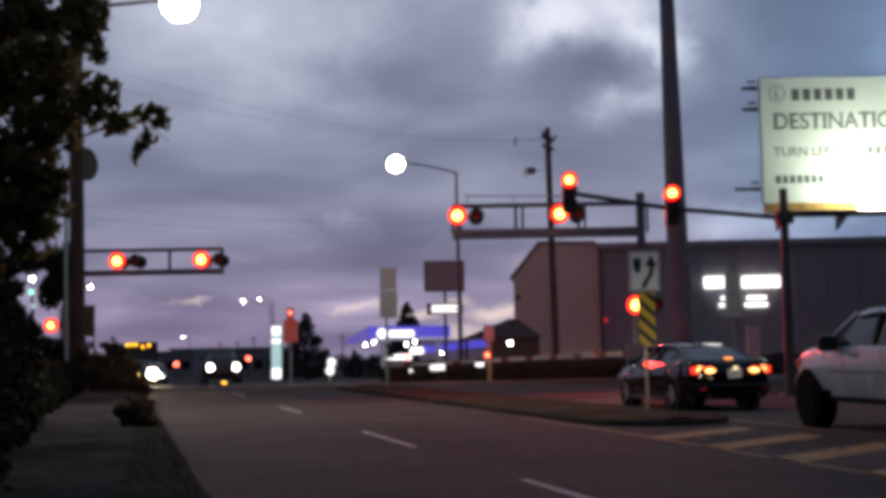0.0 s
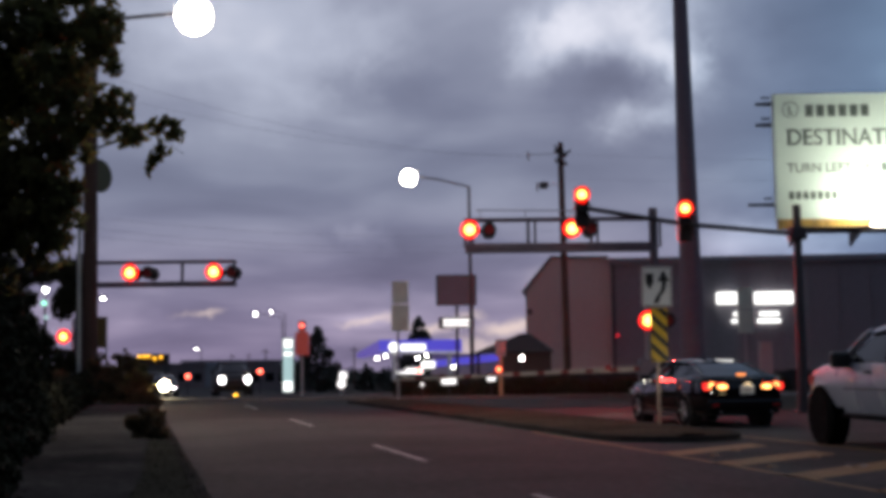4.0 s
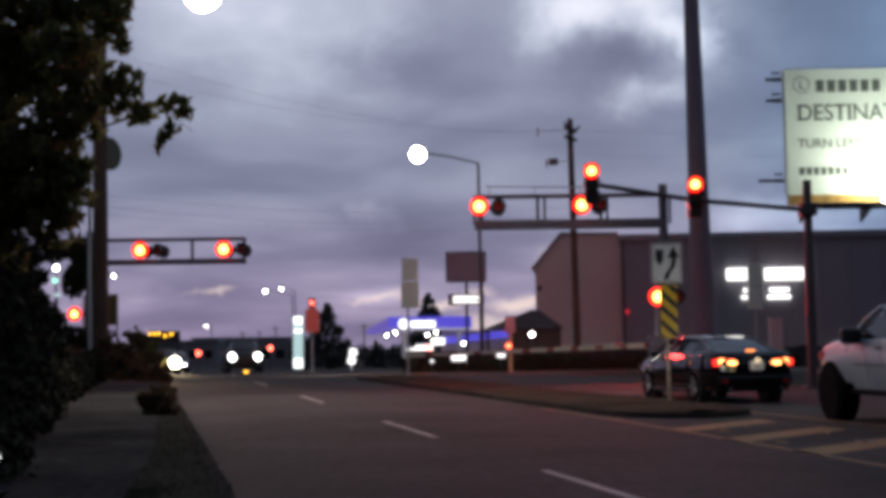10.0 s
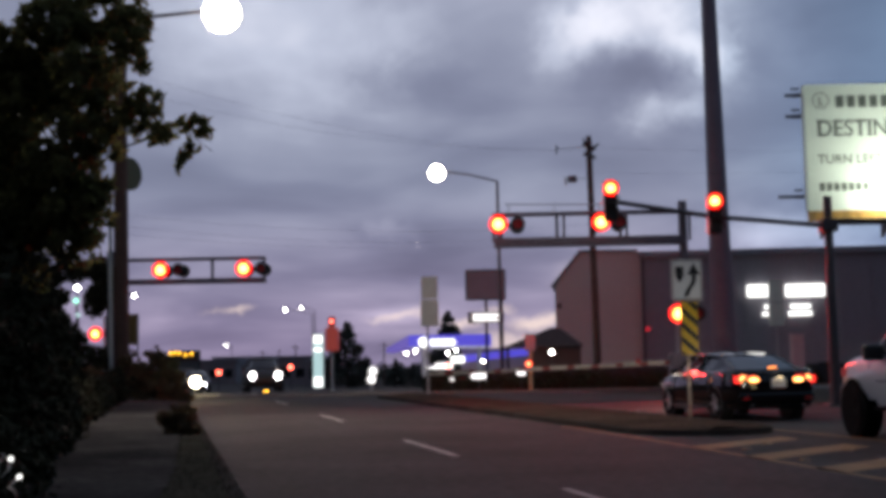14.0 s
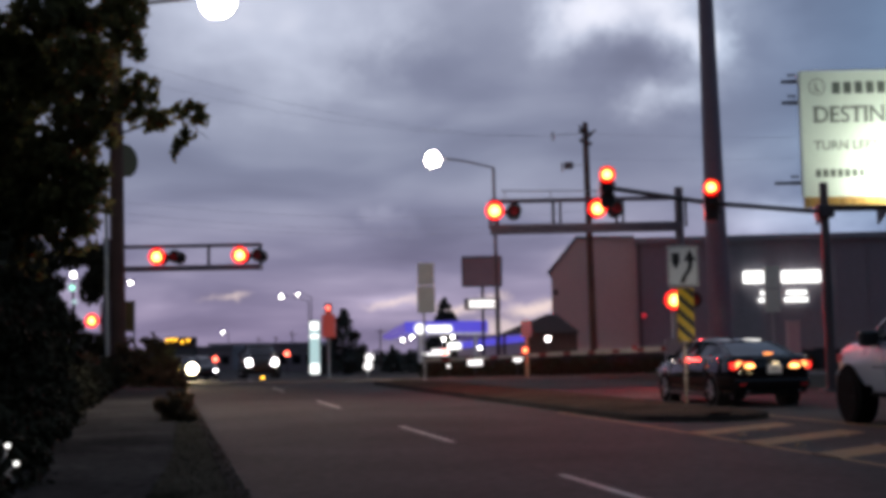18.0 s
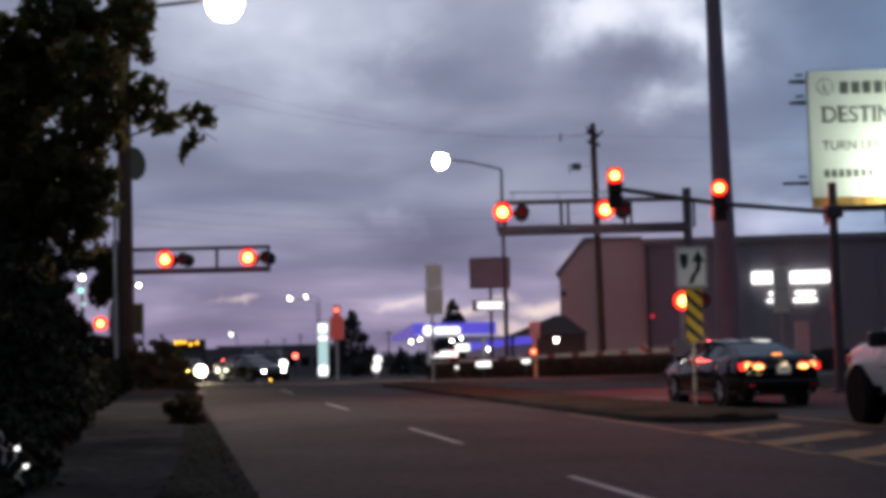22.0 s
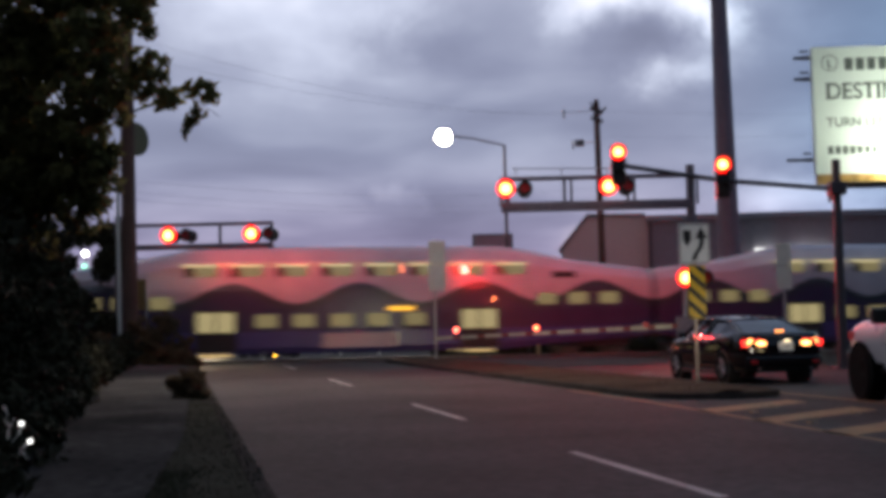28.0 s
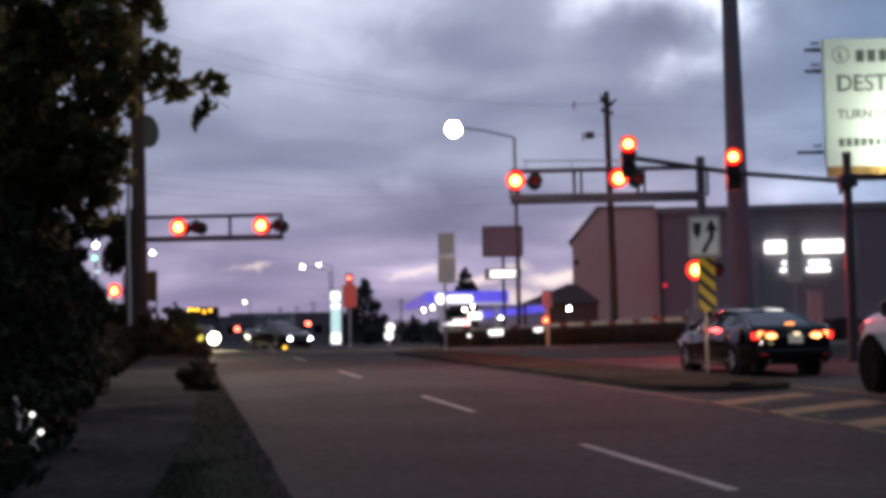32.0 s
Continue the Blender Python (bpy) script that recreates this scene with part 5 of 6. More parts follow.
for sx in (-1, 1):
    part("pillar", bent([(sx * 0.93, 1.34, 1.28), (sx * 0.86, 0.9, 1.55), (sx * 0.79, 0.48, 1.76)], 0.036, 8), CAR_WHITE, tk, smooth=True)
    part("pillar", rod((sx * 0.955, -0.32, 1.28), (sx * 0.8, -0.3, 1.77), 0.045, 0.045, 6), BLACK, tk)
    part("pillar", rod((sx * 0.94, -1.25, 1.28), (sx * 0.8, -1.2, 1.75), 0.07, 0.06, 6), CAR_WHITE, tk)
    part_at("door_mirror", box(-0.15, 0.15, -0.08, 0.08, -0.13, 0.12, 0.055), BLACK, tk, pose(sx * 1.1, 0.95, 1.33), "black door mirror")
    part("mirror_arm", box(sx * 0.93, sx * 1.06, 0.92, 1.04, 1.25, 1.33, 0.02), BLACK, tk)
    for y in (-0.72, 0.5):
        part("door_handle", box(sx * 0.985, sx * 1.015, y - 0.35, y - 0.15, 1.12, 1.16, 0.008), BLACK, tk)
    part("running_board", box(sx * 0.86, sx * 1.03, -1.3, 1.15, 0.45, 0.52, 0.02), RUBBER, tk)
    # thin dark strip draws the shade line of the door crease
    part("crease_shade", box(sx * 0.985, sx * 0.998, -1.3, 1.1, 0.88, 0.9, 0.003), CAR_GREY, tk)
    for y in (-2.05, 1.95):
        part("wheel_arch", rod((sx * 0.7, y + 0.06, 0.46), (sx * 0.992, y + 0.06, 0.46), 0.475, 0.475, 28), RUBBER, tk)
        wh_ob = wheel(tk, sx * 0.88, y, 0.42, 0.27, 6, RUBBER)
        if y > 0:
            wh_ob.matrix_local = pose(sx * 0.86, y + 0.06, 0.41, 0, 0, -5)
    part("headlamp", box(sx * 0.5, sx * 0.82, 2.5, 2.62, 0.86, 1.1, 0.02), WARM_HEAD, tk, "lit headlamp")
    part("marker_lamp", box(sx * 0.93, sx * 0.975, 2.3, 2.47, 0.95, 1.08, 0.01), RED_DIM, tk, "red lamp corner")
part("front_bumper", box(-0.95, 0.95, 2.4, 2.66, 0.5, 0.78, 0.05), BLACK, tk)
part("grille", box(-0.6, 0.6, 2.5, 2.6, 0.78, 1.12, 0.03), BLACK, tk)

sedan(R(12.0, 9.0, 0, 0), CAR_GREY, "grey car waiting behind the pickup with headlamps lit", lit_rear=True, lit_front=QUEUE_HEAD)

# waiting traffic beyond the crossing, facing the camera
sedan(R(0.85, 74.4, fall(74.4), 180), CAR_GREY, "grey car waiting beyond the crossing with headlamps lit", lit_front=HEAD_LIT, glare=0.3)
sedan(R(5.52, 77.2, fall(77.2), 180) @ Matrix.Diagonal((1.2, 1, 1.45, 1)), CAR_GREY, "grey car waiting beyond the crossing with cool white headlamps", lit_front=COOL_HEAD, glare=0.15)
mover = sedan(R(1.6, 82, fall(82), 195), CAR_BLACK, "dark car creeping up beyond the crossing")
for sx in (-0.6, 0.6):
    part_at("running_lamp", rod((0, 0, 0), (0, 0.03, 0), 0.06, 0.06, 12), COOL_HEAD, mover, pose(sx, 2.42, 0.55), "small white lamp")

van = thing("box_truck", R(1.2, 97, fall(97), 180), "dark box truck with amber roof lamps beyond the crossing", "truck", "cars")
part("box_body", box(-1.15, 1.15, -6.0, 0.0, 0.8, 3.1, 0.05), CAR_GREY, van)
part("cab", loft([ring(y, 1.0, 0.5, z) for y, z in ((0.05, 2.3), (0.9, 2.3), (1.5, 1.5), (2.2, 1.3))]), CAR_GREY, van)
for x, z in ((1.05, 2.9), (0.72, 2.92), (0.4, 2.92), (-0.05, 2.75), (-0.5, 2.86)):
    part("roof_lamp", rod((x, 0.02, z), (x, 0.1, z), 0.1, 0.1, 12), AMBER_LIT, van, "amber roof lamp")
for sx in (-0.9, 0.9):
    for y in (-4.6, 1.2):
        wheel(van, sx, y, 0.45, 0.28)

am = thing("marker_light", pose(-12.66, 73, -0.26), "small amber marker light at the road edge", "lamp")
part("stub", rod((0, 0, -0.1), (0, 0, 0.1), 0.06, 0.05, 10), BLACK, am)
part("lens", rod((0, 0, 0.02), (0, -0.1, 0.1), 0.13, 0.13, 14), AMBER_LIT, am, "lit amber lens")


def far_lights(spots, label):
    for (x, y, z), r, material in spots:
        o = thing("far_lamp", pose(x, y, 0), label, "street lamp", "far lamps")
        part("post", rod((0, 0, -1.3), (0, 0.1, z), 0.06, 0.05, 6), DARK_STEEL, o)
        part("lens", rod((0, 0, z), (0, -0.1, z), r, r, 12), material, o)


far_lights([((-23.21, 110.00, 0.83), 0.2, GATE_RED), ((-16.96, 110.00, 1.20), 0.2, GATE_RED), ((-35.70, 110.00, 8.42), 0.2, FAR_LIT), ((-35.80, 110.00, 7.29), 0.24, GREEN_LIT), ((-35.60, 110.00, 6.05), 0.22, CYAN_LIT)], "small far lamp on a post beyond the crossing")

# ---- the billboard ----
bb = thing("billboard", pose(11.22, 44, 0), "large lit white billboard with dark lettering and a timber lower edge", "billboard")
BW, BT, BB = 9.6, 10.76, 6.32
PANEL = mat("billboard_vinyl", (0.68, 0.79, 0.7), 0.6, grain=6, vary=0.05, bump=0.02)
INK = mat("billboard_ink", (0.1, 0.125, 0.11), 0.6, grain=20, vary=0.2, bump=0.0)
part("panel", box(0, BW, 0, 0.25, BB, BT, 0.02), PANEL, bb, "white vinyl face")
for i in range(int(BW / 0.2)):
    part("trim_slat", box(0.02 + i * 0.2, 0.19 + i * 0.2, -0.05, 0.1, BB - 0.36, BB - 0.005, 0.008), WOOD_TRIM, bb, "yellow timber slat" if i == 0 else "")
part("catwalk", box(0.3, BW, -1.3, -0.05, BB - 0.52, BB - 0.42, 0.01), DARK_STEEL, bb)
for i in range(5):
    x = 0.5 + i * 2.1
    part("bracket", prism([(-1.3, BB - 0.45), (0.3, BB - 0.45), (0.3, BB - 0.95)], x - 0.04, x + 0.04), DARK_STEEL, bb).matrix_local = pose(x, 0, 0, 0, 0, 90) @ pose(0, -x, 0)
for x in (5.4, 8.6):
    part("column", rod((x, 0.6, -0.2), (x, 0.6, BT - 0.4), 0.22, 0.2, 14), DARK_STEEL, bb)
for z in (BB + 0.55, BT - 1.05, BT - 0.3):
    part("stringer", box(-0.3, BW, 0.28, 0.42, z - 0.06, z + 0.06, 0.01), DARK_STEEL, bb)
    part("stringer_end", box(-0.55 if z > 8 else -0.9, 0.0, 0.3, 0.4, z - 0.05, z + 0.05, 0.01), DARK_STEEL, bb)
    part("ladder_hook", box(-0.36, -0.05, 0.26, 0.3, z + 0.18, z + 0.25, 0.01), DARK_STEEL, bb)
for x in (3.6, 7.6):
    part("floodlight", box(x - 0.75, x + 0.75, -1.5, -1.3, BB - 0.42, BB - 0.28, 0.03), glow("floodlight_lens", (1.0, 1.0, 0.9), 14), bb, "long bright floodlight")
    lamp("billboard_flood", "AREA", look((11.22 + x, 44 - 1.5, BB - 0.2), (11.22 + x, 44, BB + 2.4)), 290, (0.93, 1.0, 0.9), size=(1.4, 0.15))


# where stems stand in a letter (share of its width), their width (share of the height), and serifs at foot and head
SERIFS = {"D": [(0.1, 0.2, 1, 1)], "E": [(0.14, 0.2, 1, 1)], "T": [(0.5, 0.2, 1, 0)], "I": [(0.5, 0.2, 1, 1)], "N": [(0.08, 0.07, 1, 1), (0.92, 0.07, 0, 1)], "A": [(0.1, 0.07, 1, 0), (0.88, 0.18, 1, 0)]}


def add_serifs(bm, letter, height):
    """Widens the stems of one letter and gives them thin feet and heads."""
    xs = [v.co.x for v in bm.verts]
    lo, wide = min(xs), max(xs) - min(xs)
    for at, stem, foot, head in SERIFS.get(letter, ()):
        c = lo + at * wide
        if letter != "A":
            box(c - stem * height / 2, c + stem * height / 2, 0, height, 0.0, 0.004, 0, bm)
        for on, base in ((foot, 0.0), (head, height * 0.95)):
            if on:
                box(c - (stem / 2 + 0.1) * height, c + (stem / 2 + 0.1) * height, base, base + height * 0.05, 0.0, 0.0045, 0, bm)


def lettering(text, x, z, height, width, parent, material, y=-0.006, name="lettering", serif=False):
    cu = bpy.data.curves.new(name, "FONT")
    cu.body = text
    cu.size = height / 0.69
    cu.extrude = 0.003
    cu.offset = 0.012 * height
    ob = new(name, cu)
    bpy.context.view_layer.update()
    me = bpy.data.meshes.new_from_object(ob.evaluated_get(bpy.context.evaluated_depsgraph_get()))
    bpy.data.objects.remove(ob)
    xs = [v.co.x for v in me.vertices]
    k = width / (max(xs) - min(xs))
    for v in me.vertices:
        v.co.x = v.co.x * k
    # one object a letter: loose pieces that stand over one another belong together
    bm = bmesh.new()
    bm.from_mesh(me)
    bm.verts.ensure_lookup_table()
    left, groups = set(bm.verts), []
    while left:
        seed = next(v for v in bm.verts if v in left)
        found, queue = {seed}, [seed]
        while queue:
            for e in queue.pop().link_edges:
                for v in e.verts:
                    if v not in found:
                        found.add(v)
                        queue.append(v)
        left -= found
        lo, hi = min(v.co.x for v in found), max(v.co.x for v in found)
        for g in groups:
            if min(hi, g[1]) - max(lo, g[0]) > 0.5 * min(hi - lo, g[1] - g[0]):
                g[2] |= found
                break
        else:
            groups.append([lo, hi, found])
    groups.sort(key=lambda g: g[0])
    for letter, (lo, hi, found) in zip(text.replace(" ", ""), groups):
        one = bmesh.new()
        copied = {v: one.verts.new(v.co) for v in bm.verts if v in found}
        for f in bm.faces:
            if f.verts[0] in found:
                one.faces.new([copied[v] for v in f.verts])
        if serif:
            add_serifs(one, letter, height)
        part_at("letter", one, material, parent, pose(x, y, z, 90, 0, 0))
    bm.free()


def bars(n, x0, x1, z0, z1, parent, material, gap=0.3):
    w = (x1 - x0) / n
    for i in range(n):
        part("name_bar", box(x0 + i * w, x0 + (i + 1 - gap) * w, -0.012, -0.002, z0, z1, 0), material, parent)


lg = bmesh.new()
for i in range(28):
    a0, a1 = 2 * math.pi * i / 28, 2 * math.pi * (i + 1) / 28
    flat([(0.6 + q * math.cos(w), BT - 0.57 + q * math.sin(w)) for q, w in ((0.29, a0), (0.29, a1), (0.26, a1), (0.26, a0))], -0.004, 0.006, lg)
flat([(0.53, BT - 0.72), (0.68, BT - 0.72), (0.68, BT - 0.67), (0.58, BT - 0.67), (0.58, BT - 0.44), (0.53, BT - 0.44)], -0.004, 0.006, lg)
part("emblem", lg, INK, bb, "round dark emblem")
bars(6, 1.12, 3.45, BT - 0.83, BT - 0.42, bb, INK)
lettering("DESTINATION", 0.42, BT - 1.83, 0.56, 4.75, bb, INK, serif=True)
lettering("TURN LEFT ON", 0.42, BT - 2.79, 0.31, 3.05, bb, INK)
bars(6, 3.7, 5.4, BT - 2.79, BT - 2.48, bb, INK)
bars(7, 0.45, 2.2, BT - 3.75, BT - 3.48, bb, INK)

# ---- buildings ----
wh = thing("warehouse", pose(4.42, 80, 0, 0, 0, -5) @ pose(-4.42, -80, 0), "large blue-grey metal warehouse with a pale gable end", "building")
x0, x1, x2 = 4.42, 9.76, 60.0
DROP = 0.5
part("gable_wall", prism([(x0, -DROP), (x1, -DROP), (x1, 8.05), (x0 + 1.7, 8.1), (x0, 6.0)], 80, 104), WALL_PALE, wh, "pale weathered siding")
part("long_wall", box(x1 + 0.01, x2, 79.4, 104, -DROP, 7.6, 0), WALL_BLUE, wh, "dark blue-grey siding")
part("roof", prism([(x1 - 0.1, 7.6), (x2 + 0.3, 7.6), (x2 + 0.3, 8.0), (x1 - 0.1, 8.0)], 79.1, 104.3), ROOF_METAL, wh, "pale roof edge")
part("gable_roof", prism([(x0 - 0.15, 5.95), (x0 + 1.65, 8.12), (x1 - 0.12, 8.07), (x1 - 0.12, 8.22), (x0 + 1.6, 8.28), (x0 - 0.25, 6.05)], 79.8, 104.2), ROOF_METAL, wh)
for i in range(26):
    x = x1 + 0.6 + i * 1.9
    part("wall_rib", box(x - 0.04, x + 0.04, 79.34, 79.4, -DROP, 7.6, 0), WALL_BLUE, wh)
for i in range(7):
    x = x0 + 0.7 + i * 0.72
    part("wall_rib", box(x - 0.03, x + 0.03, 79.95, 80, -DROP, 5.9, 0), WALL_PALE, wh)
part("vent", box(x0 + 0.1, x0 + 0.4, 79.93, 80, 4.6, 4.95, 0.01), DARK_STEEL, wh)
part("downpipe", rod((x1 + 0.15, 79.3, -DROP), (x1 + 0.15, 79.3, 7.6), 0.07, 0.07, 8), DARK_STEEL, wh)
for n, (a, b, z0, z1) in enumerate([(16.15, 17.63, 5.02, 5.78), (18.44, 20.76, 4.99, 5.76)]):
    part("lit_sign", box(a, b, 78.85, 79.3, z0, z1, 0.08), SIGN_LIT, wh, "glowing white sign box")
for pa, pb, z0, z1 in ((17.17, 18.16, 4.28, 4.55), (18.72, 19.92, 4.28, 4.55), (17.03, 18.02, 3.86, 4.1), (18.58, 19.99, 3.84, 4.12)):
    part("lit_letters", box(pa, pb, 79.1, 79.3, z0, z1, 0.04), SIGN_LIT, wh, "glowing white letter bar")
part("wall_lamp", rod((10.10, 79.3, 3.2), (10.10, 79.1, 3.2), 0.12, 0.12, 12), DULL_RED, wh, "small dull red lamp")
wh2 = thing("shed", pose(4.11, 74, -0.1), "small dark brown shed with a hipped roof", "building")
part("wall", box(-1.6, 1.3, -1.5, 1.5, -0.2, 2.3, 0.02), BROWN_WALL, wh2)
for y in (-1.6, 1.6):
    part("porch_post", box(-2.9, -2.78, y - 0.06, y + 0.06, -0.2, 2.26, 0.01), BROWN_WALL, wh2)
bm = bmesh.new()
b4 = [bm.verts.new((x, y, 2.25)) for x, y in ((-3.1, -1.9), (1.45, -1.9), (1.45, 1.9), (-3.1, 1.9))]
tp = [bm.verts.new((x, 0, 3.35)) for x in (-0.35, 0.2)]
for f in ((b4[0], b4[1], tp[1], tp[0]), (b4[1], b4[2], tp[1]), (b4[2], b4[3], tp[0], tp[1]), (b4[3], b4[0], tp[0]), tuple(b4[::-1])):
    bm.faces.new(f)
part("roof", bm, BROWN_ROOF, wh2, "dark hipped roof")
far_lights([((3.66, 71.00, 1.81), 0.11, FAR_LIT)], "white yard lamp beside the shed")

gs = thing("fuel_station", pose(0, 0, 0), "fuel station with a glowing blue canopy beyond the crossing", "building")
Z = 150.0
a, b = -9.09, 0.67
part("canopy", box(a, b, Z, Z + 14, 3.35, 4.7, 0.05), CANOPY_LIT, gs, "glowing blue canopy edge")
part("canopy_side", prism([(a, 3.35), (a, 4.7), (-11.76, 3.2), (-11.76, 2.7)], Z + 0.3, Z + 12), DIM_BLUE, gs, "dim bluish side of the canopy")
part("canopy_sign", rod((a + 1.76, Z - 0.05, 3.85), (a + 1.76, Z - 0.2, 3.85), 0.62, 0.62, 18), SIGN_LIT, gs, "glowing round sign")
part("canopy_sign", box(a + 2.5, a + 5.5, Z - 0.2, Z - 0.05, 3.42, 4.2, 0.2), SIGN_LIT, gs, "glowing white sign")
part("underside", box(a + 0.2, b - 0.2, Z + 0.2, Z + 13.8, 3.24, 3.34, 0), CANOPY_SOFFIT, gs, "lit white underside")
for x in (a + 1.5, b - 1.5):
    part("column", box(x - 0.25, x + 0.25, Z + 5, Z + 5.5, -1.3, 3.35, 0.02), WHITE_PAINT, gs)
part("shop", box(-3.23, 5.59, 165, 175, -1.3, 3.2, 0.05), WALL_PALE, gs)
part("shop_fascia", prism([(-4.42, 1.3), (-4.42, 2.2), (5.56, 3.1), (5.56, 2.2)], 160, 160.6), CANOPY_LIT, gs, "glowing blue shop edge")
part("shop_sign", box(-4.4, -2.66, 159, 159.5, 1.35, 2.25, 0.2), SIGN_LIT, gs)
for wa, wb, z0, z1 in ((-7.85, -4.1, 0.66, 0.98), (-1.55, 0.28, -0.9, 0.1), (3.80, 4.79, -0.4, 0.4), (-6.3, -4.15, 0.99, 1.4)):
    part("shop_window", box(wa, wb, 158, 158.3, z0, z1, 0.05), CANOPY_UNDER, gs, "bright window")
for x, z in ((-9.3, 2.55), (-8.26, 2.83), (-4.48, 2.54), (-3.49, 2.82), (-0.32, 1.49)):
    part("canopy_lamp", rod((x, 149, z), (x, 148.8, z), 0.15, 0.15, 12), FAR_LIT, gs, "round white lamp")

ps = thing("pole_sign", pose(0.07, 80, -0.3), "tall dark sign panel on two poles above a small lit sign", "sign")
for x in (0.0, 0.98):
    part("pole", rod((x, 0, -0.3), (x, 0, 5.6), 0.09, 0.09, 10), DARK_STEEL, ps)
part("panel", box(-1.25, 1.2, -0.2, 0.1, 5.55, 7.4, 0.03), SIGN_PLUM, ps, "dark plum sign panel")
part("panel_frame", bent([(-1.25, -0.22, 5.55), (1.2, -0.22, 5.55), (1.2, -0.22, 7.4), (-1.25, -0.22, 7.4), (-1.25, -0.22, 5.55)], 0.05, 6), DARK_STEEL, ps)
part("small_sign", box(-1.15, 1.1, -0.2, 0.1, 4.08, 4.78, 0.02), BLACK, ps)
part("small_sign_face", box(-0.85, 1.0, -0.24, -0.21, 4.2, 4.66, 0.02), CANOPY_UNDER, ps, "glowing white sign face")
for i in range(5):
    part("letter_bar", box(-0.7 + 0.32 * i, -0.5 + 0.32 * i, -0.25, -0.24, 4.33 + 0.03 * (i % 2), 4.46, 0), BLACK, ps, "dark letter bar")

pr = thing("price_sign", pose(-11.24, 85, fall(84)), "tall narrow glowing cyan and white price sign", "sign")
part("cabinet", box(-0.38, 0.38, 0.0, 0.3, 0.05, 3.75, 0.04), GALV, pr)
part("face", box(-0.33, 0.33, -0.04, -0.01, 0.15, 3.68, 0.02), CYAN_LIT, pr, "glowing cyan face")
for z0, z1 in ((3.1, 3.65), (2.55, 2.8), (0.2, 0.85)):
    part("lit_panel", box(-0.3, 0.3, -0.07, -0.045, z0, z1, 0.01), SIGN_LIT, pr, "glowing white panel")
rs = thing("post_sign", pose(-9.69, 80, fall(79)), "red sign box and red lamp on a pale post", "sign")
part("post", rod((0, 0, -0.2), (0, 0, 3.0), 0.07, 0.07, 10), ALU, rs)
part("box", box(-0.42, 0.42, -0.15, 0.15, 2.45, 3.9, 0.04), REDSIGN_LIT, rs, "dimly glowing red box")
part("cap", box(-0.22, 0.22, -0.15, 0.15, 3.9, 4.6, 0.04), REDSIGN_LIT, rs)
part("lamp", rod((0, -0.16, 4.3), (0, -0.22, 4.3), 0.1, 0.1, 12), GATE_RED, rs)
ws = thing("lit_post", pose(-7.05, 78, fall(77)), "low bright white double lamp on a post", "lamp")
part("post", rod((0, 0, -0.2), (0, 0, 0.4), 0.07, 0.07, 8), ALU, ws)
for z in (0.62, 1.12):
    part("globe", rod((0.1 * (z > 1), 0.05, z), (0.1 * (z > 1), -0.2, z), 0.27, 0.24, 18), CANOPY_UNDER, ws, "bright white globe")

cb = thing("utility_cabinet", pose(15.27, 63, 0), "tan weathered utility cabinet behind the railway track", "cabinet")
part("body", box(-0.3, 0.3, -0.25, 0.25, -0.1, 2.4, 0.03), WALL_PALE, cb)
part("cap", box(-0.34, 0.34, -0.29, 0.29, 2.4, 2.47, 0.01), GALV, cb)
part("door", box(-0.25, 0.25, -0.265, -0.25, 0.2, 2.2, 0.005), WALL_PALE, cb)

for x, z, hw, hh in ((-0.35, 0.72, 0.34, 0.18), (1.6, 0.84, 0.2, 0.17), (-1.58, 0.54, 0.08, 0.08)):
    yl = thing("yard_light", pose(x, 58.6, 0), "low bright yard light behind the railway track", "lamp", "yard lights")
    part("post", rod((0, 0, -0.1), (0, 0, z - hh), 0.03, 0.03, 8), DARK_STEEL, yl)
    part("housing", box(-hw - 0.02, hw + 0.02, 0.0, 0.14, z - hh - 0.02, z + hh + 0.02, 0.03), DARK_STEEL, yl)
    part("lit_face", box(-hw, hw, -0.16, -0.005, z - hh, z + hh, min(hw, hh, 0.08) * 0.9), CANOPY_UNDER, yl, "glowing white face")

wb = thing("waste_bin", pose(*(20.20, 77.00, 0.49)[:2], -0.1), "dark waste bin beside the warehouse", "bin")
part("body", loft([[(-0.24, -0.24, 0.0), (0.24, -0.24, 0.0), (0.24, 0.24, 0.0), (-0.24, 0.24, 0.0)], [(-0.29, -0.29, 1.05), (0.29, -0.29, 1.05), (0.29, 0.29, 1.05), (-0.29, 0.29, 1.05)]]), BLACK, wb)
part("lid", box(-0.32, 0.32, -0.32, 0.32, 1.05, 1.14, 0.03), BLACK, wb)

# dark low hedge along the far side of the track
rr = random.Random(33)
rows = []
for i in range(110):
    u = -1.0 + 20 * i / 110
    p = T(u, rr.uniform(4.2, 6.0), 0).translation
    rows.append((p.x, p.y, rr.uniform(0.1, 0.45), rr.uniform(0.35, 0.58)))
hedge("low_hedge", rows, 12000, 0.09, 34, "low dark hedge behind the railway track", DARK_LEAF)
fence = thing("fence", T(-0.6, 7.0), "low dark board fence behind the railway track", "fence")
pm = part("board", box(0, 1.95, -0.02, 0.02, -0.3, 0.96, 0.01), BRICK_DARK, fence)
for i in range(16):
    k = pm if i == 0 else new("board", pm.data)
    k.parent = fence
    k.matrix_local = pose(i * 2.0, 0, random.uniform(-0.02, 0.02))
    part("post", box(i * 2.0 - 0.05, i * 2.0 - 0.0, -0.06, 0.02, -0.3, 1.04, 0.01), BRICK_DARK, fence)

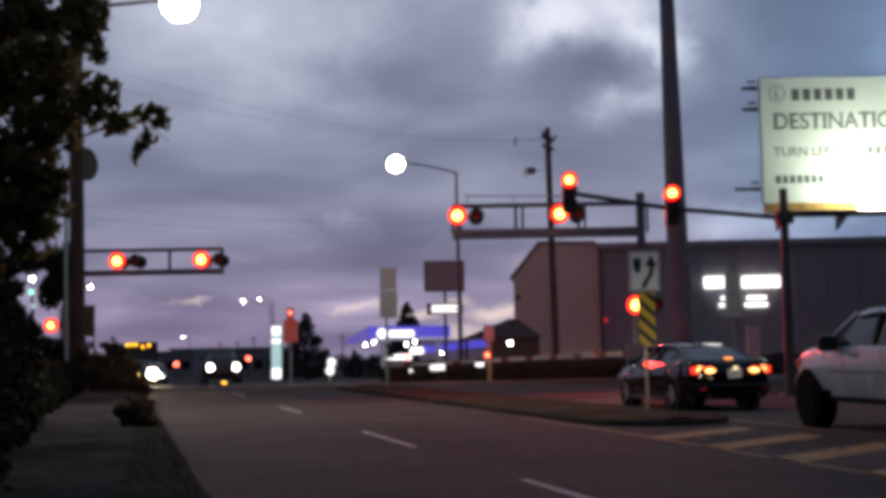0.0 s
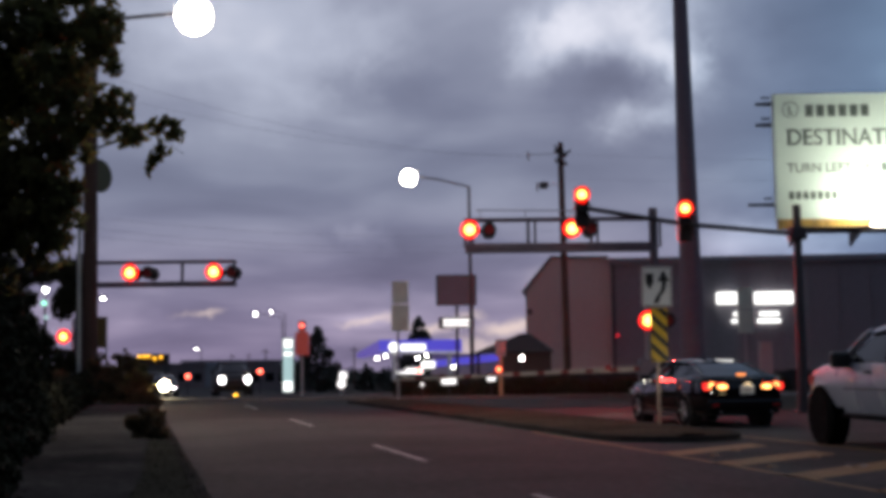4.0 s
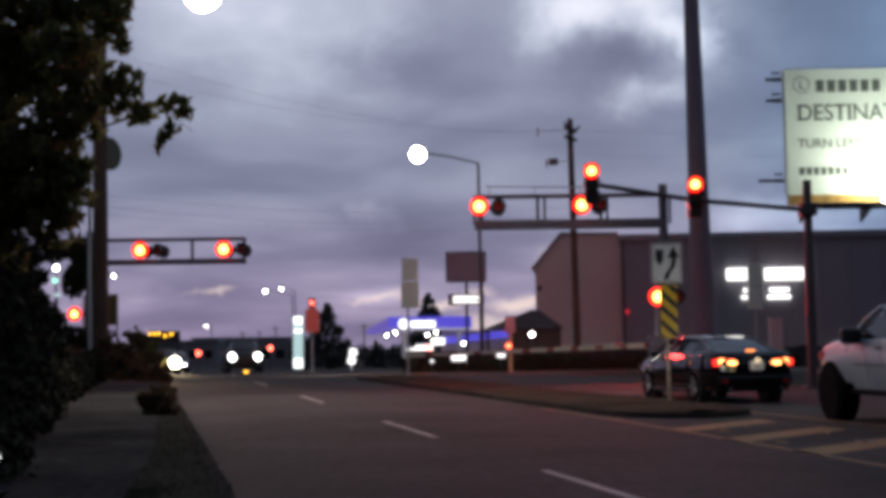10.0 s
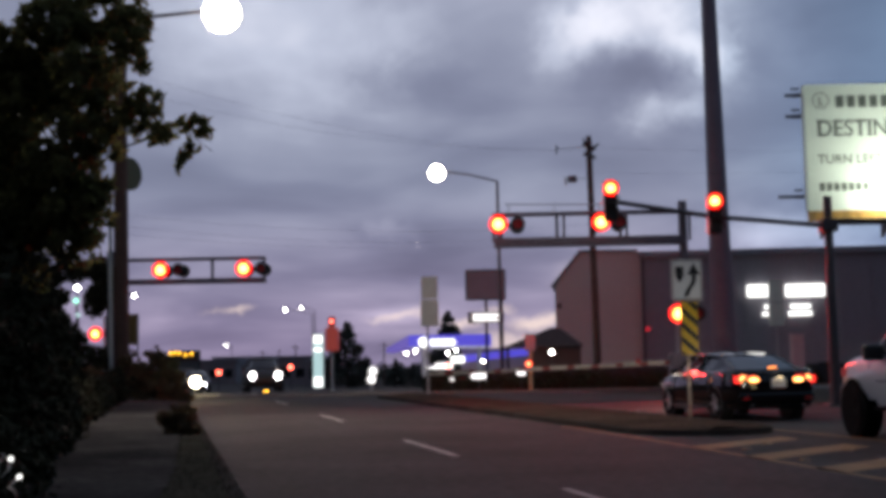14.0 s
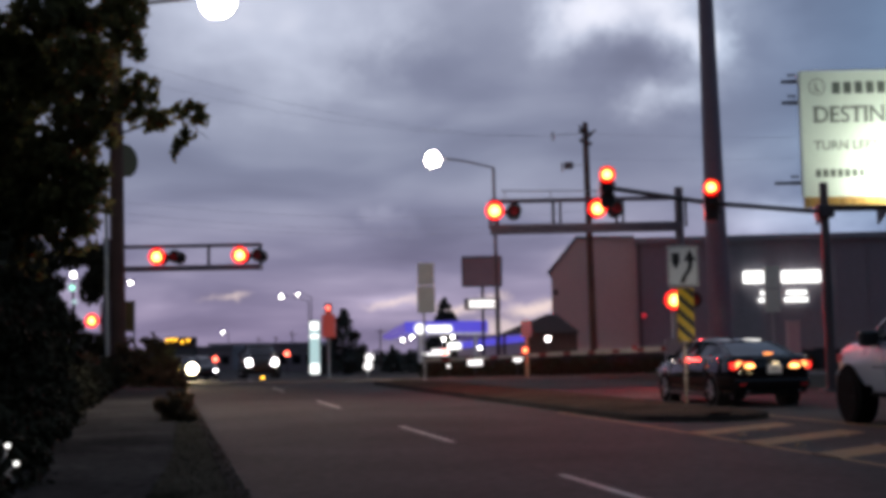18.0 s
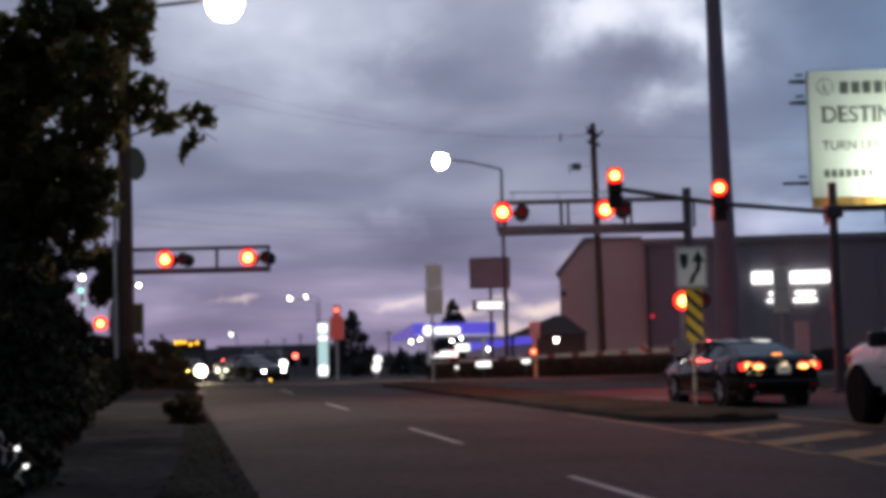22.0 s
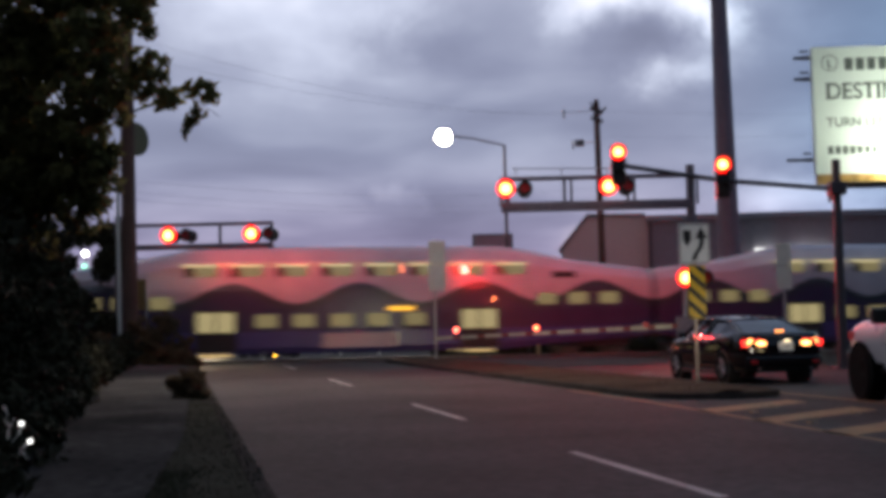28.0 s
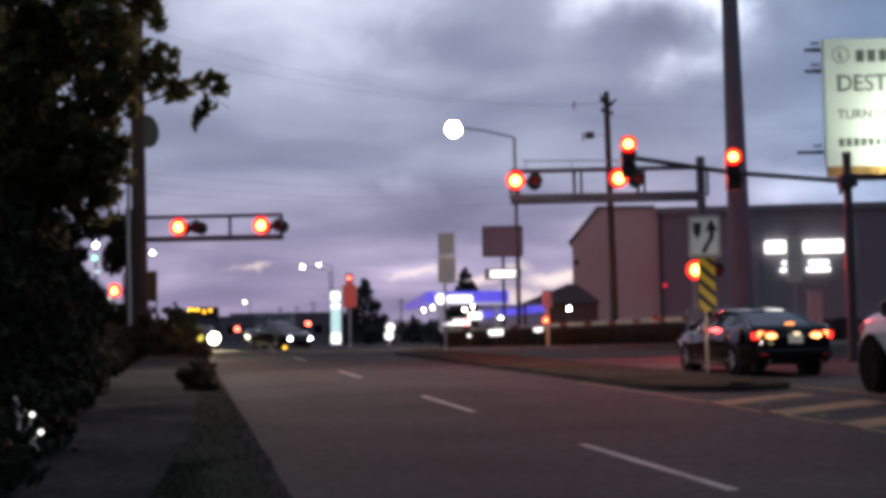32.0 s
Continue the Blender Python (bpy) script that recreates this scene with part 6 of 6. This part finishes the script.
# litter in the hedge
lt = thing("plastic_scrap", pose(*(-2.73, 7.20, 0.78)), "crumpled pale plastic scrap caught in the hedge", "litter")
bm = bmesh.new()
for k in range(4):
    rl = random.Random(k + 5)
    x, z, row = -0.07 + 0.05 * k, 0.1 - 0.07 * k, []
    for i in range(6):
        x, z = x + rl.uniform(-0.02, 0.025), z - rl.uniform(0.01, 0.03)
        row.append([bm.verts.new((x, -0.08 + 0.02 * math.sin(i + k), z)), bm.verts.new((x + 0.02, -0.1 + 0.02 * math.cos(i), z + 0.008))])
    for a, b in zip(row, row[1:]):
        bm.faces.new((a[0], a[1], b[1], b[0]))
bmesh.ops.solidify(bm, geom=bm.faces[:], thickness=0.002)
part("scrap", bm, WHITE_PAINT, lt)
# two small discs glow to imitate glints on the plastic
for x, z in ((0.06, -0.02), (0.11, -0.12)):
    part_at("reflector", rod((0, 0, 0), (0, -0.02, 0), 0.014, 0.012, 10), SIGN_LIT, lt, pose(x, -0.1, z), "glowing disc put in as a glint")

# far low buildings and poles along the road
for x, d, w, h in ((-40.96, 190, 7, 3.4), (-41.37, 215, 10, 4.0), (-33.76, 200, 8, 3.2), (-24.91, 170, 6, 3.6), (-18.64, 150, 5, 3.0)):
    fb = thing("far_building", pose(x, d, -1.2), "low dark building far beyond the crossing", "building", "far buildings")
    part("wall", box(-w / 2, w / 2, 0, 8, -0.2, h, 0.02), FAR_WALL, fb)
    part("roof", box(-w / 2 - 0.3, w / 2 + 0.3, -0.3, 8.3, h, h + 0.3, 0.02), ROOF_METAL, fb)
    for k in range(3):
        q = -w / 2 + w * (k + 0.5) / 3
        part("window", box(q - 0.6, q + 0.6, -0.04, 0.0, 1.0, 2.2, 0.0), GLASS_DARK, fb)
for x, d, h in ((-36.16, 205, 5.2), (-37.50, 230, 5.6), (-27.02, 180, 5.6), (-13.23, 165, 5.5)):
    fp = thing("utility_pole", pose(x, d, -1.2), "thin dark utility pole far beyond the crossing", "utility pole", "utility poles")
    part("pole", rod((0, 0, -0.2), (0, 0, h), 0.11, 0.07, 8), POLE_WOOD, fp)
    part("crossarm", box(-0.6, 0.6, -0.05, 0.05, h - 0.5, h - 0.41, 0.01), POLE_WOOD, fp)

# hills of roofs and trees on the skyline
rr = random.Random(77)
rows = []
for i in range(260):
    way = rr.uniform(-0.438, 0.408)
    d = rr.uniform(230, 320)
    rows.append((way * d, d, rr.uniform(-1.2, 0.6), rr.uniform(1.2, 2.4)))
hedge("far_trees", rows, 30000, 0.35, 78, "far dark trees along the skyline", NEEDLE, "woods")

# plain dark walls, added out of view, close the scene behind and beside the camera
bw = part("backdrop", box(-70, 70, -29, -28, -0.1, 13, 0), BRICK_DARK)
tagged(bw, "unseen plain dark wall added to close the scene", "wall", kind="structure")
bw = part("backdrop", box(48, 49, -28, 36, -0.1, 13, 0), BRICK_DARK)
tagged(bw, "unseen plain dark wall added to close the scene", "wall", kind="structure")
bw = part("backdrop", box(-31, -30, -28, 40, -0.1, 11, 0), BRICK_DARK)
tagged(bw, "unseen plain dark wall added to close the scene", "wall", kind="structure")

# ---- the train ----


def livery(name, wave, level, skirt):
    """White above, a teal-edged wave and deep blue below."""
    m = bpy.data.materials.new(name)
    m.use_nodes = True
    nt = m.node_tree
    L = nt.links.new
    b = nt.nodes["Principled BSDF"]
    tc = nt.nodes.new("ShaderNodeTexCoord")
    sep = nt.nodes.new("ShaderNodeSeparateXYZ")
    L(tc.outputs["Object"], sep.inputs[0])

    def calc(op, a, c=None, d=None):
        n = nt.nodes.new("ShaderNodeMath")
        n.operation = op
        for i, v in enumerate((a, c, d)):
            if v is None:
                continue
            if isinstance(v, (int, float)):
                n.inputs[i].default_value = v
            else:
                L(v, n.inputs[i])
        return n.outputs[0]

    x, z = sep.outputs[0], sep.outputs[2]
    s = calc("SINE", calc("MULTIPLY_ADD", x, 2 * math.pi / 5.2, math.pi / 2))
    edge = calc("MULTIPLY_ADD", s, wave, level)
    over = calc("SUBTRACT", z, edge)
    r = nt.nodes.new("ShaderNodeValToRGB")
    e = r.color_ramp.elements
    e[0].position, e[0].color = 0.36, (0.055, 0.042, 0.1, 1)
    e[1].position, e[1].color = 0.5, (0.54, 0.5, 0.55, 1)
    for p, c in ((0.455, (0.055, 0.06, 0.075)), (0.485, (0.075, 0.1, 0.11))):
        k = e.new(p)
        k.color = (*c, 1)
    L(calc("MULTIPLY_ADD", over, 0.25, 0.5), r.inputs[0])
    low = nt.nodes.new("ShaderNodeMix")
    low.data_type = "RGBA"
    L(calc("LESS_THAN", z, skirt), low.inputs["Factor"])
    L(r.outputs[0], low.inputs["A"])
    low.inputs["B"].default_value = (0.085, 0.07, 0.22, 1)
    n = node(nt, "ShaderNodeTexNoise", Scale=1.2, Detail=4.0)
    L(tc.outputs["Object"], n.inputs["Vector"])
    mx = nt.nodes.new("ShaderNodeMix")
    mx.data_type, mx.blend_type = "RGBA", "MULTIPLY"
    mx.inputs["Factor"].default_value = 0.35
    L(low.outputs["Result"], mx.inputs["A"])
    L(n.outputs[0], mx.inputs["B"])
    L(mx.outputs["Result"], b.inputs["Base Color"])
    b.inputs["Roughness"].default_value = 0.25
    b.inputs["Coat Weight"].default_value = 0.7
    b.inputs["Coat Roughness"].default_value = 0.025
    return m


TRAIN_WHITE = livery("coach_livery", 0.42, 2.85, 1.25)
LOCO_WHITE = livery("locomotive_livery", 0.24, 3.4, 1.2)
PALE_PANEL = mat("pale_panel", (0.42, 0.38, 0.36), 0.4, grain=8, vary=0.2, bump=0.0)
UNDER = mat("underframe", (0.02, 0.02, 0.022), 0.7, 0.2, grain=12, vary=0.3, bump=0.2)
# tan base colour stands for headlamp light on the gear below the locomotive
TAN_TANK = mat("headlit_tank", (0.16, 0.12, 0.07), 0.7, grain=8, vary=0.35, bump=0.1)
PANE_DARK = mat("dark_window_part", (0.1, 0.085, 0.07), 0.25, grain=6, vary=0.3, bump=0.0)
STEP_LIT = glow("step_light", (1.0, 0.72, 0.32), 0.5)


LEAN = 4.3


def train_ring(x, hw, z0, z1, cham, lean=0.0):
    """A coach's cross-section at x; with lean, in degrees, the upper sides tip inward."""
    mid = min(2.95, z1 - cham - 0.1)
    top = hw - math.tan(radians(lean)) * (z1 - cham - mid)
    return [(x, -hw, z0 + 0.25), (x, -hw + 0.15, z0), (x, hw - 0.15, z0), (x, hw, z0 + 0.25), (x, hw, mid), (x, top, z1 - cham), (x, top - cham * 0.45, z1 - cham * 0.3), (x, hw - cham, z1),
            (x, -hw + cham, z1), (x, -top + cham * 0.45, z1 - cham * 0.3), (x, -top, z1 - cham), (x, -hw, mid)]


def bogie(c, x):
    b = part_at("bogie", box(-1.5, 1.5, -1.15, 1.15, 0.38, 0.72, 0.05), UNDER, c, pose(x, 0, 0), "dark bogie")
    for dx in (-1.1, 1.1):
        part("axle", rod((dx, -0.8, 0.45), (dx, 0.8, 0.45), 0.08, 0.08, 8), UNDER, b)
        for y in (-0.75, 0.75):
            part("wheel", rod((dx, y - 0.06, 0.45), (dx, y + 0.06, 0.45), 0.42, 0.42, 20), RAIL_STEEL, b)


def windows(c, z0, z1, xs, w, material):
    for x in xs:
        for y in (1, -1):
            part("window", box(x - w / 2, x + w / 2, y * 1.5 - 0.02, y * 1.5 + 0.02, z0, z1, 0), material, c, "glowing window" if material is not GLASS_DARK else "dark window")


def leaning_pane(c, name, x, w, z0, z1, material, label):
    """A pane on either leaning upper side."""
    zc = (z0 + z1) / 2
    out = 1.5 - math.tan(radians(LEAN)) * (zc - 2.95)
    for y in (1, -1):
        part_at(name, box(-w / 2, w / 2, -0.012, 0.012, (z0 - z1) / 2, (z1 - z0) / 2, 0), material, c, pose(x, y * out, zc, y * LEAN), label)


HALF = 13.0
HEAD = 13.75


def coach(cab=False):
    c = thing("cab_coach" if cab else "train_coach", T(-400, 0, 0, 180), "white and deep blue double-deck railway coach with lit windows" if not cab else "white and deep blue double-deck cab coach leading the train", "train", "train carriages")
    rear = [(-HALF + 0.12, 1.45, 0.9, 3.68, 0.5), (-HALF + 0.4, 1.5, 0.8, 3.76, 0.5), (-HALF + 3.6, 1.5, 0.6, 4.15, 0.58), (-HALF + 5.6, 1.5, 0.45, 4.58, 0.64), (-HALF + 6.8, 1.5, 0.35, 4.76, 0.66)]
    secs = rear + [(-x, hw, z0, z1, ch) for x, hw, z0, z1, ch in rear[::-1]]
    if cab:
        secs = secs[:-2] + [(HEAD - 1.9, 1.5, 0.6, 4.2, 0.55), (HEAD - 1.0, 1.46, 0.6, 4.0, 0.6), (HEAD - 0.3, 1.34, 0.6, 3.4, 0.7), (HEAD - 0.05, 1.2, 0.6, 2.7, 0.6), (HEAD + 0.1, 1.1, 0.65, 2.2, 0.4)]
    part("body", loft([train_ring(*s, lean=LEAN) for s in secs]), TRAIN_WHITE, c, "white body with a dark teal wave and blue skirt")
    lit = WINDOW_SHEEN if cab else WINDOW_LIT
    for k in range(8):
        # a separate darker pane makes up the front third of each window
        leaning_pane(c, "window", -6.72 + 1.857 * k, 0.92, 3.5, 3.92, lit, "window with a reflection put in as faint glow" if cab else "glowing window")
        leaning_pane(c, "window", -6.05 + 1.857 * k, 0.42, 3.5, 3.92, PANE_DARK, "dark part of a window")
        leaning_pane(c, "ceiling_glow", -6.5 + 1.857 * k, 1.5, 3.922, 4.02, CEILING_LIT, "lit strip over the window")
    windows(c, 1.42, 1.95, [-2.35, -0.8, 0.75, 2.3] + ([] if cab else [3.85]), 0.9, lit)
    windows(c, 2.22, 2.72, [-10.9, -9.5, -8.1, 8.1, 9.5] + ([] if cab else [10.9]), 0.85, lit)
    for y in (1, -1):
        for x in (-5.1, 5.9):
            d = part("door", box(x - 0.85, x + 0.85, y * 1.49, y * 1.53, 0.45, 2.15, 0.01), UNDER, c, "dark sliding door")
            part("door_window", box(x - 0.75, x - 0.04, y * 1.5, y * 1.545, 1.25, 2.05, 0), WINDOW_WARM, d)
            part("door_window", box(x + 0.04, x + 0.75, y * 1.5, y * 1.545, 1.25, 2.05, 0), WINDOW_WARM, d)
            if cab:
                part("door_lamp", box(x - 0.5, x + 0.5, y * 1.5, y * 1.56, 2.2, 2.3, 0.01), CANOPY_UNDER, c, "bright white lamp over the door")
            part("step_light", box(x - 0.6, x + 0.6, y * 1.5, y * 1.53, 0.27, 0.36, 0), STEP_LIT, c, "glowing step light")
        part("lower_panel", box(-1.55, 1.55, y * 1.5 - 0.012, y * 1.5 + 0.012, 0.55, 1.15, 0), PALE_PANEL, c, "pale panel")
        part("gutter", box(-6.4, 6.4, y * 1.415 - 0.015, y * 1.415 + 0.015, 4.08, 4.12, 0), ALU, c)
    if not cab:
        part("destination_sign", box(-2.3, -1.2, 1.5, 1.54, 2.05, 2.22, 0.01), DEST_LIT, c, "amber destination sign")
    for x in (-HALF + 2.6, HALF - 2.6):
        bogie(c, x)
    part("gangway", box(-HALF - 0.1, -HALF + 0.2, -0.6, 0.6, 0.95, 3.2, 0.05), UNDER, c, "dark gangway")
    for y in (1, -1):
        part("vent", box(-9.4, -8.4, y * 1.45, y * 1.5, 3.35, 3.62, 0), UNDER, c, "dark vent")
    if not cab:
        part("gangway", box(HALF - 0.2, HALF + 0.1, -0.6, 0.6, 0.95, 3.2, 0.05), UNDER, c, "dark gangway")
    else:
        for y in (1, -1):
            part("cab_window", box(HEAD - 2.1, HEAD - 1.1, y * 1.48, y * 1.51, 2.6, 3.2, 0.02), GLASS_DARK, c, "dark cab window")
        part("windscreen", box(HEAD - 0.95, HEAD - 0.18, -1.0, 1.0, 2.85, 3.6, 0.08), GLASS_DARK, c, "dark windscreen")
        part("pilot", box(HEAD - 0.5, HEAD + 0.12, -1.2, 1.2, 0.15, 0.75, 0.05), UNDER, c)
        for y in (-0.8, 0.8):
            part("headlamp", rod((HEAD + 0.02, y, 1.95), (HEAD + 0.125, y, 1.95), 0.1, 0.1, 14), HEAD_LIT, c, "bright headlamp")
    return c


PITCH = 26.0
train = [(coach(True), 0.0)]
plain = coach()
train.append((plain, PITCH))
for i in range(2, 7):
    train.append((copy_thing(plain, T(-400, 0, 0, 180)), PITCH * i))

loco = thing("locomotive", T(-400, 0, 0, 180), "white and deep blue diesel locomotive pushing the train", "train", "train carriages")
LH = 8.6
secs = [(LH - 0.1, 1.46, 1.1, 4.7, 0.35), (LH - 0.3, 1.5, 1.05, 4.82, 0.4), (-LH + 3.6, 1.5, 1.05, 4.82, 0.45), (-LH + 2.6, 1.5, 1.0, 4.62, 0.6), (-LH + 1.6, 1.42, 0.95, 3.75, 0.6), (-LH + 0.45, 1.25, 0.85, 2.75, 0.6), (-LH + 0.02, 1.05, 0.8, 1.9, 0.4)]
part("body", loft([train_ring(*s) for s in secs]), LOCO_WHITE, loco, "white body with a dark teal wave")
part("windscreen", prism([(-LH + 2.62, 4.5), (-LH + 1.75, 3.82), (-LH + 1.58, 3.78), (-LH + 2.55, 4.6)], -1.1, 1.1), GLASS_DARK, loco, "raked dark windscreen")
part("nose_skin", loft([[(x, -w - 0.015, 0.9), (x, w + 0.015, 0.9), (x, w + 0.015, z), (x, -w - 0.015, z)] for x, w, z in ((-LH + 3.0, 1.5, 3.45), (-LH + 1.8, 1.44, 3.3), (-LH + 0.9, 1.34, 2.5))]), UNDER, loco, "dark nose")
for y in (1, -1):
    part("cab_window", box(-LH + 2.1, -LH + 3.6, y * 1.5 - 0.03, y * 1.5 + 0.03, 3.72, 4.28, 0.02), GLASS_DARK, loco, "dark cab window")
    for x0, x1, z0, z1 in ((-LH + 5.0, -LH + 6.1, 4.0, 4.45), (-LH + 8.0, -LH + 9.7, 3.9, 4.45), (-LH + 10.1, -LH + 13.4, 3.9, 4.6), (-LH + 13.7, -LH + 15.8, 3.9, 4.6)):
        g = part("grille", box(x0, x1, y * 1.5 - 0.03, y * 1.5 + 0.03, z0, z1, 0.01), UNDER, loco, "dark louvred grille")
        for k in range(4):
            part("louvre", box(x0 + 0.05, x1 - 0.05, y * 1.53 - 0.02, y * 1.53 + 0.02, z0 + 0.05 + k * 0.13, z0 + 0.1 + k * 0.13, 0), DARK_STEEL, g)
    part("hand_rail", rod((-4, y * 1.58, 1.4), (7.8, y * 1.58, 1.4), 0.02, 0.02, 6), ALU, loco)
    part("name_bar", box(-1.6, 1.9, y * 1.51 - 0.012, y * 1.51 + 0.012, 2.02, 2.58, 0.0), PALE_PANEL, loco, "pale name bar")
    part("side_lamp", box(3.1, 3.9, y * 1.42 - 0.02, y * 1.42 + 0.02, 0.82, 0.98, 0.01), CANOPY_UNDER, loco, "white side lamp")
    part("end_lamp", box(LH - 0.9, LH - 0.15, y * 1.5 - 0.02, y * 1.5 + 0.02, 3.7, 3.85, 0.01), CANOPY_UNDER, loco, "white end lamp")
part("fuel_tank", box(-2.2, 3.2, -1.35, 1.35, 0.35, 1.05, 0.08), TAN_TANK, loco, "fuel tank coloured tan as if headlamp-lit")
part("roof_fans", box(0.5, 7.9, -1.2, 1.2, 4.78, 4.95, 0.04), UNDER, loco, "dark roof fans")
part("pilot", box(-LH - 0.05, -LH + 0.5, -1.25, 1.25, 0.15, 0.85, 0.05), UNDER, loco)
part("frame_sill", box(-LH + 0.8, LH - 0.4, -1.2, 1.2, 0.5, 1.1, 0.04), UNDER, loco, "dark frame sill")
bogie(loco, 5.9)
bogie(loco, -5.6)
train.append((loco, 6 * PITCH + HALF + 0.1 + LH))


def nose(t):
    """How far the train's head has come along the track, to the left; it comes into view late."""
    return 2.6 + 23.1 * (t - 22.8) - (6.0 if t < 22.1 else 0.0)


def motions():
    times = sorted([*range(33), 21.6, 21.8, 22.2, 22.3, 22.4, 22.6, 22.8])
    for car, back in train:
        walk(car, [(float(t), T(-(nose(t) - HALF - back), 0, 0, 180)) for t in times])
    creep = [(0, 1.75, 88, 180), (14, 1.75, 86, 180), (17, 1.8, 82, 184), (19, 2.3, 78, 196), (21, 3.3, 72, 208), (23, 4.6, 68.5, 206), (24, 4.75, 68, 204), (32, 4.75, 68, 204)]
    walk(mover, [(t, R(lat, s, fall(s), rz)) for t, lat, s, rz in creep])
    # the flashing lamps light by turns, twice a second
    for ob, m, swing in LIT:
        other = m @ pose(swing, 0, 0)
        rows = [(0.0, m)]
        for k in range(32):
            rows += [(k + 4 / 30, m), (k + 5 / 30, other), (k + 19 / 30, other), (k + 20 / 30, m)]
        rows.append((32.0, m))
        walk(ob, rows)


motions()
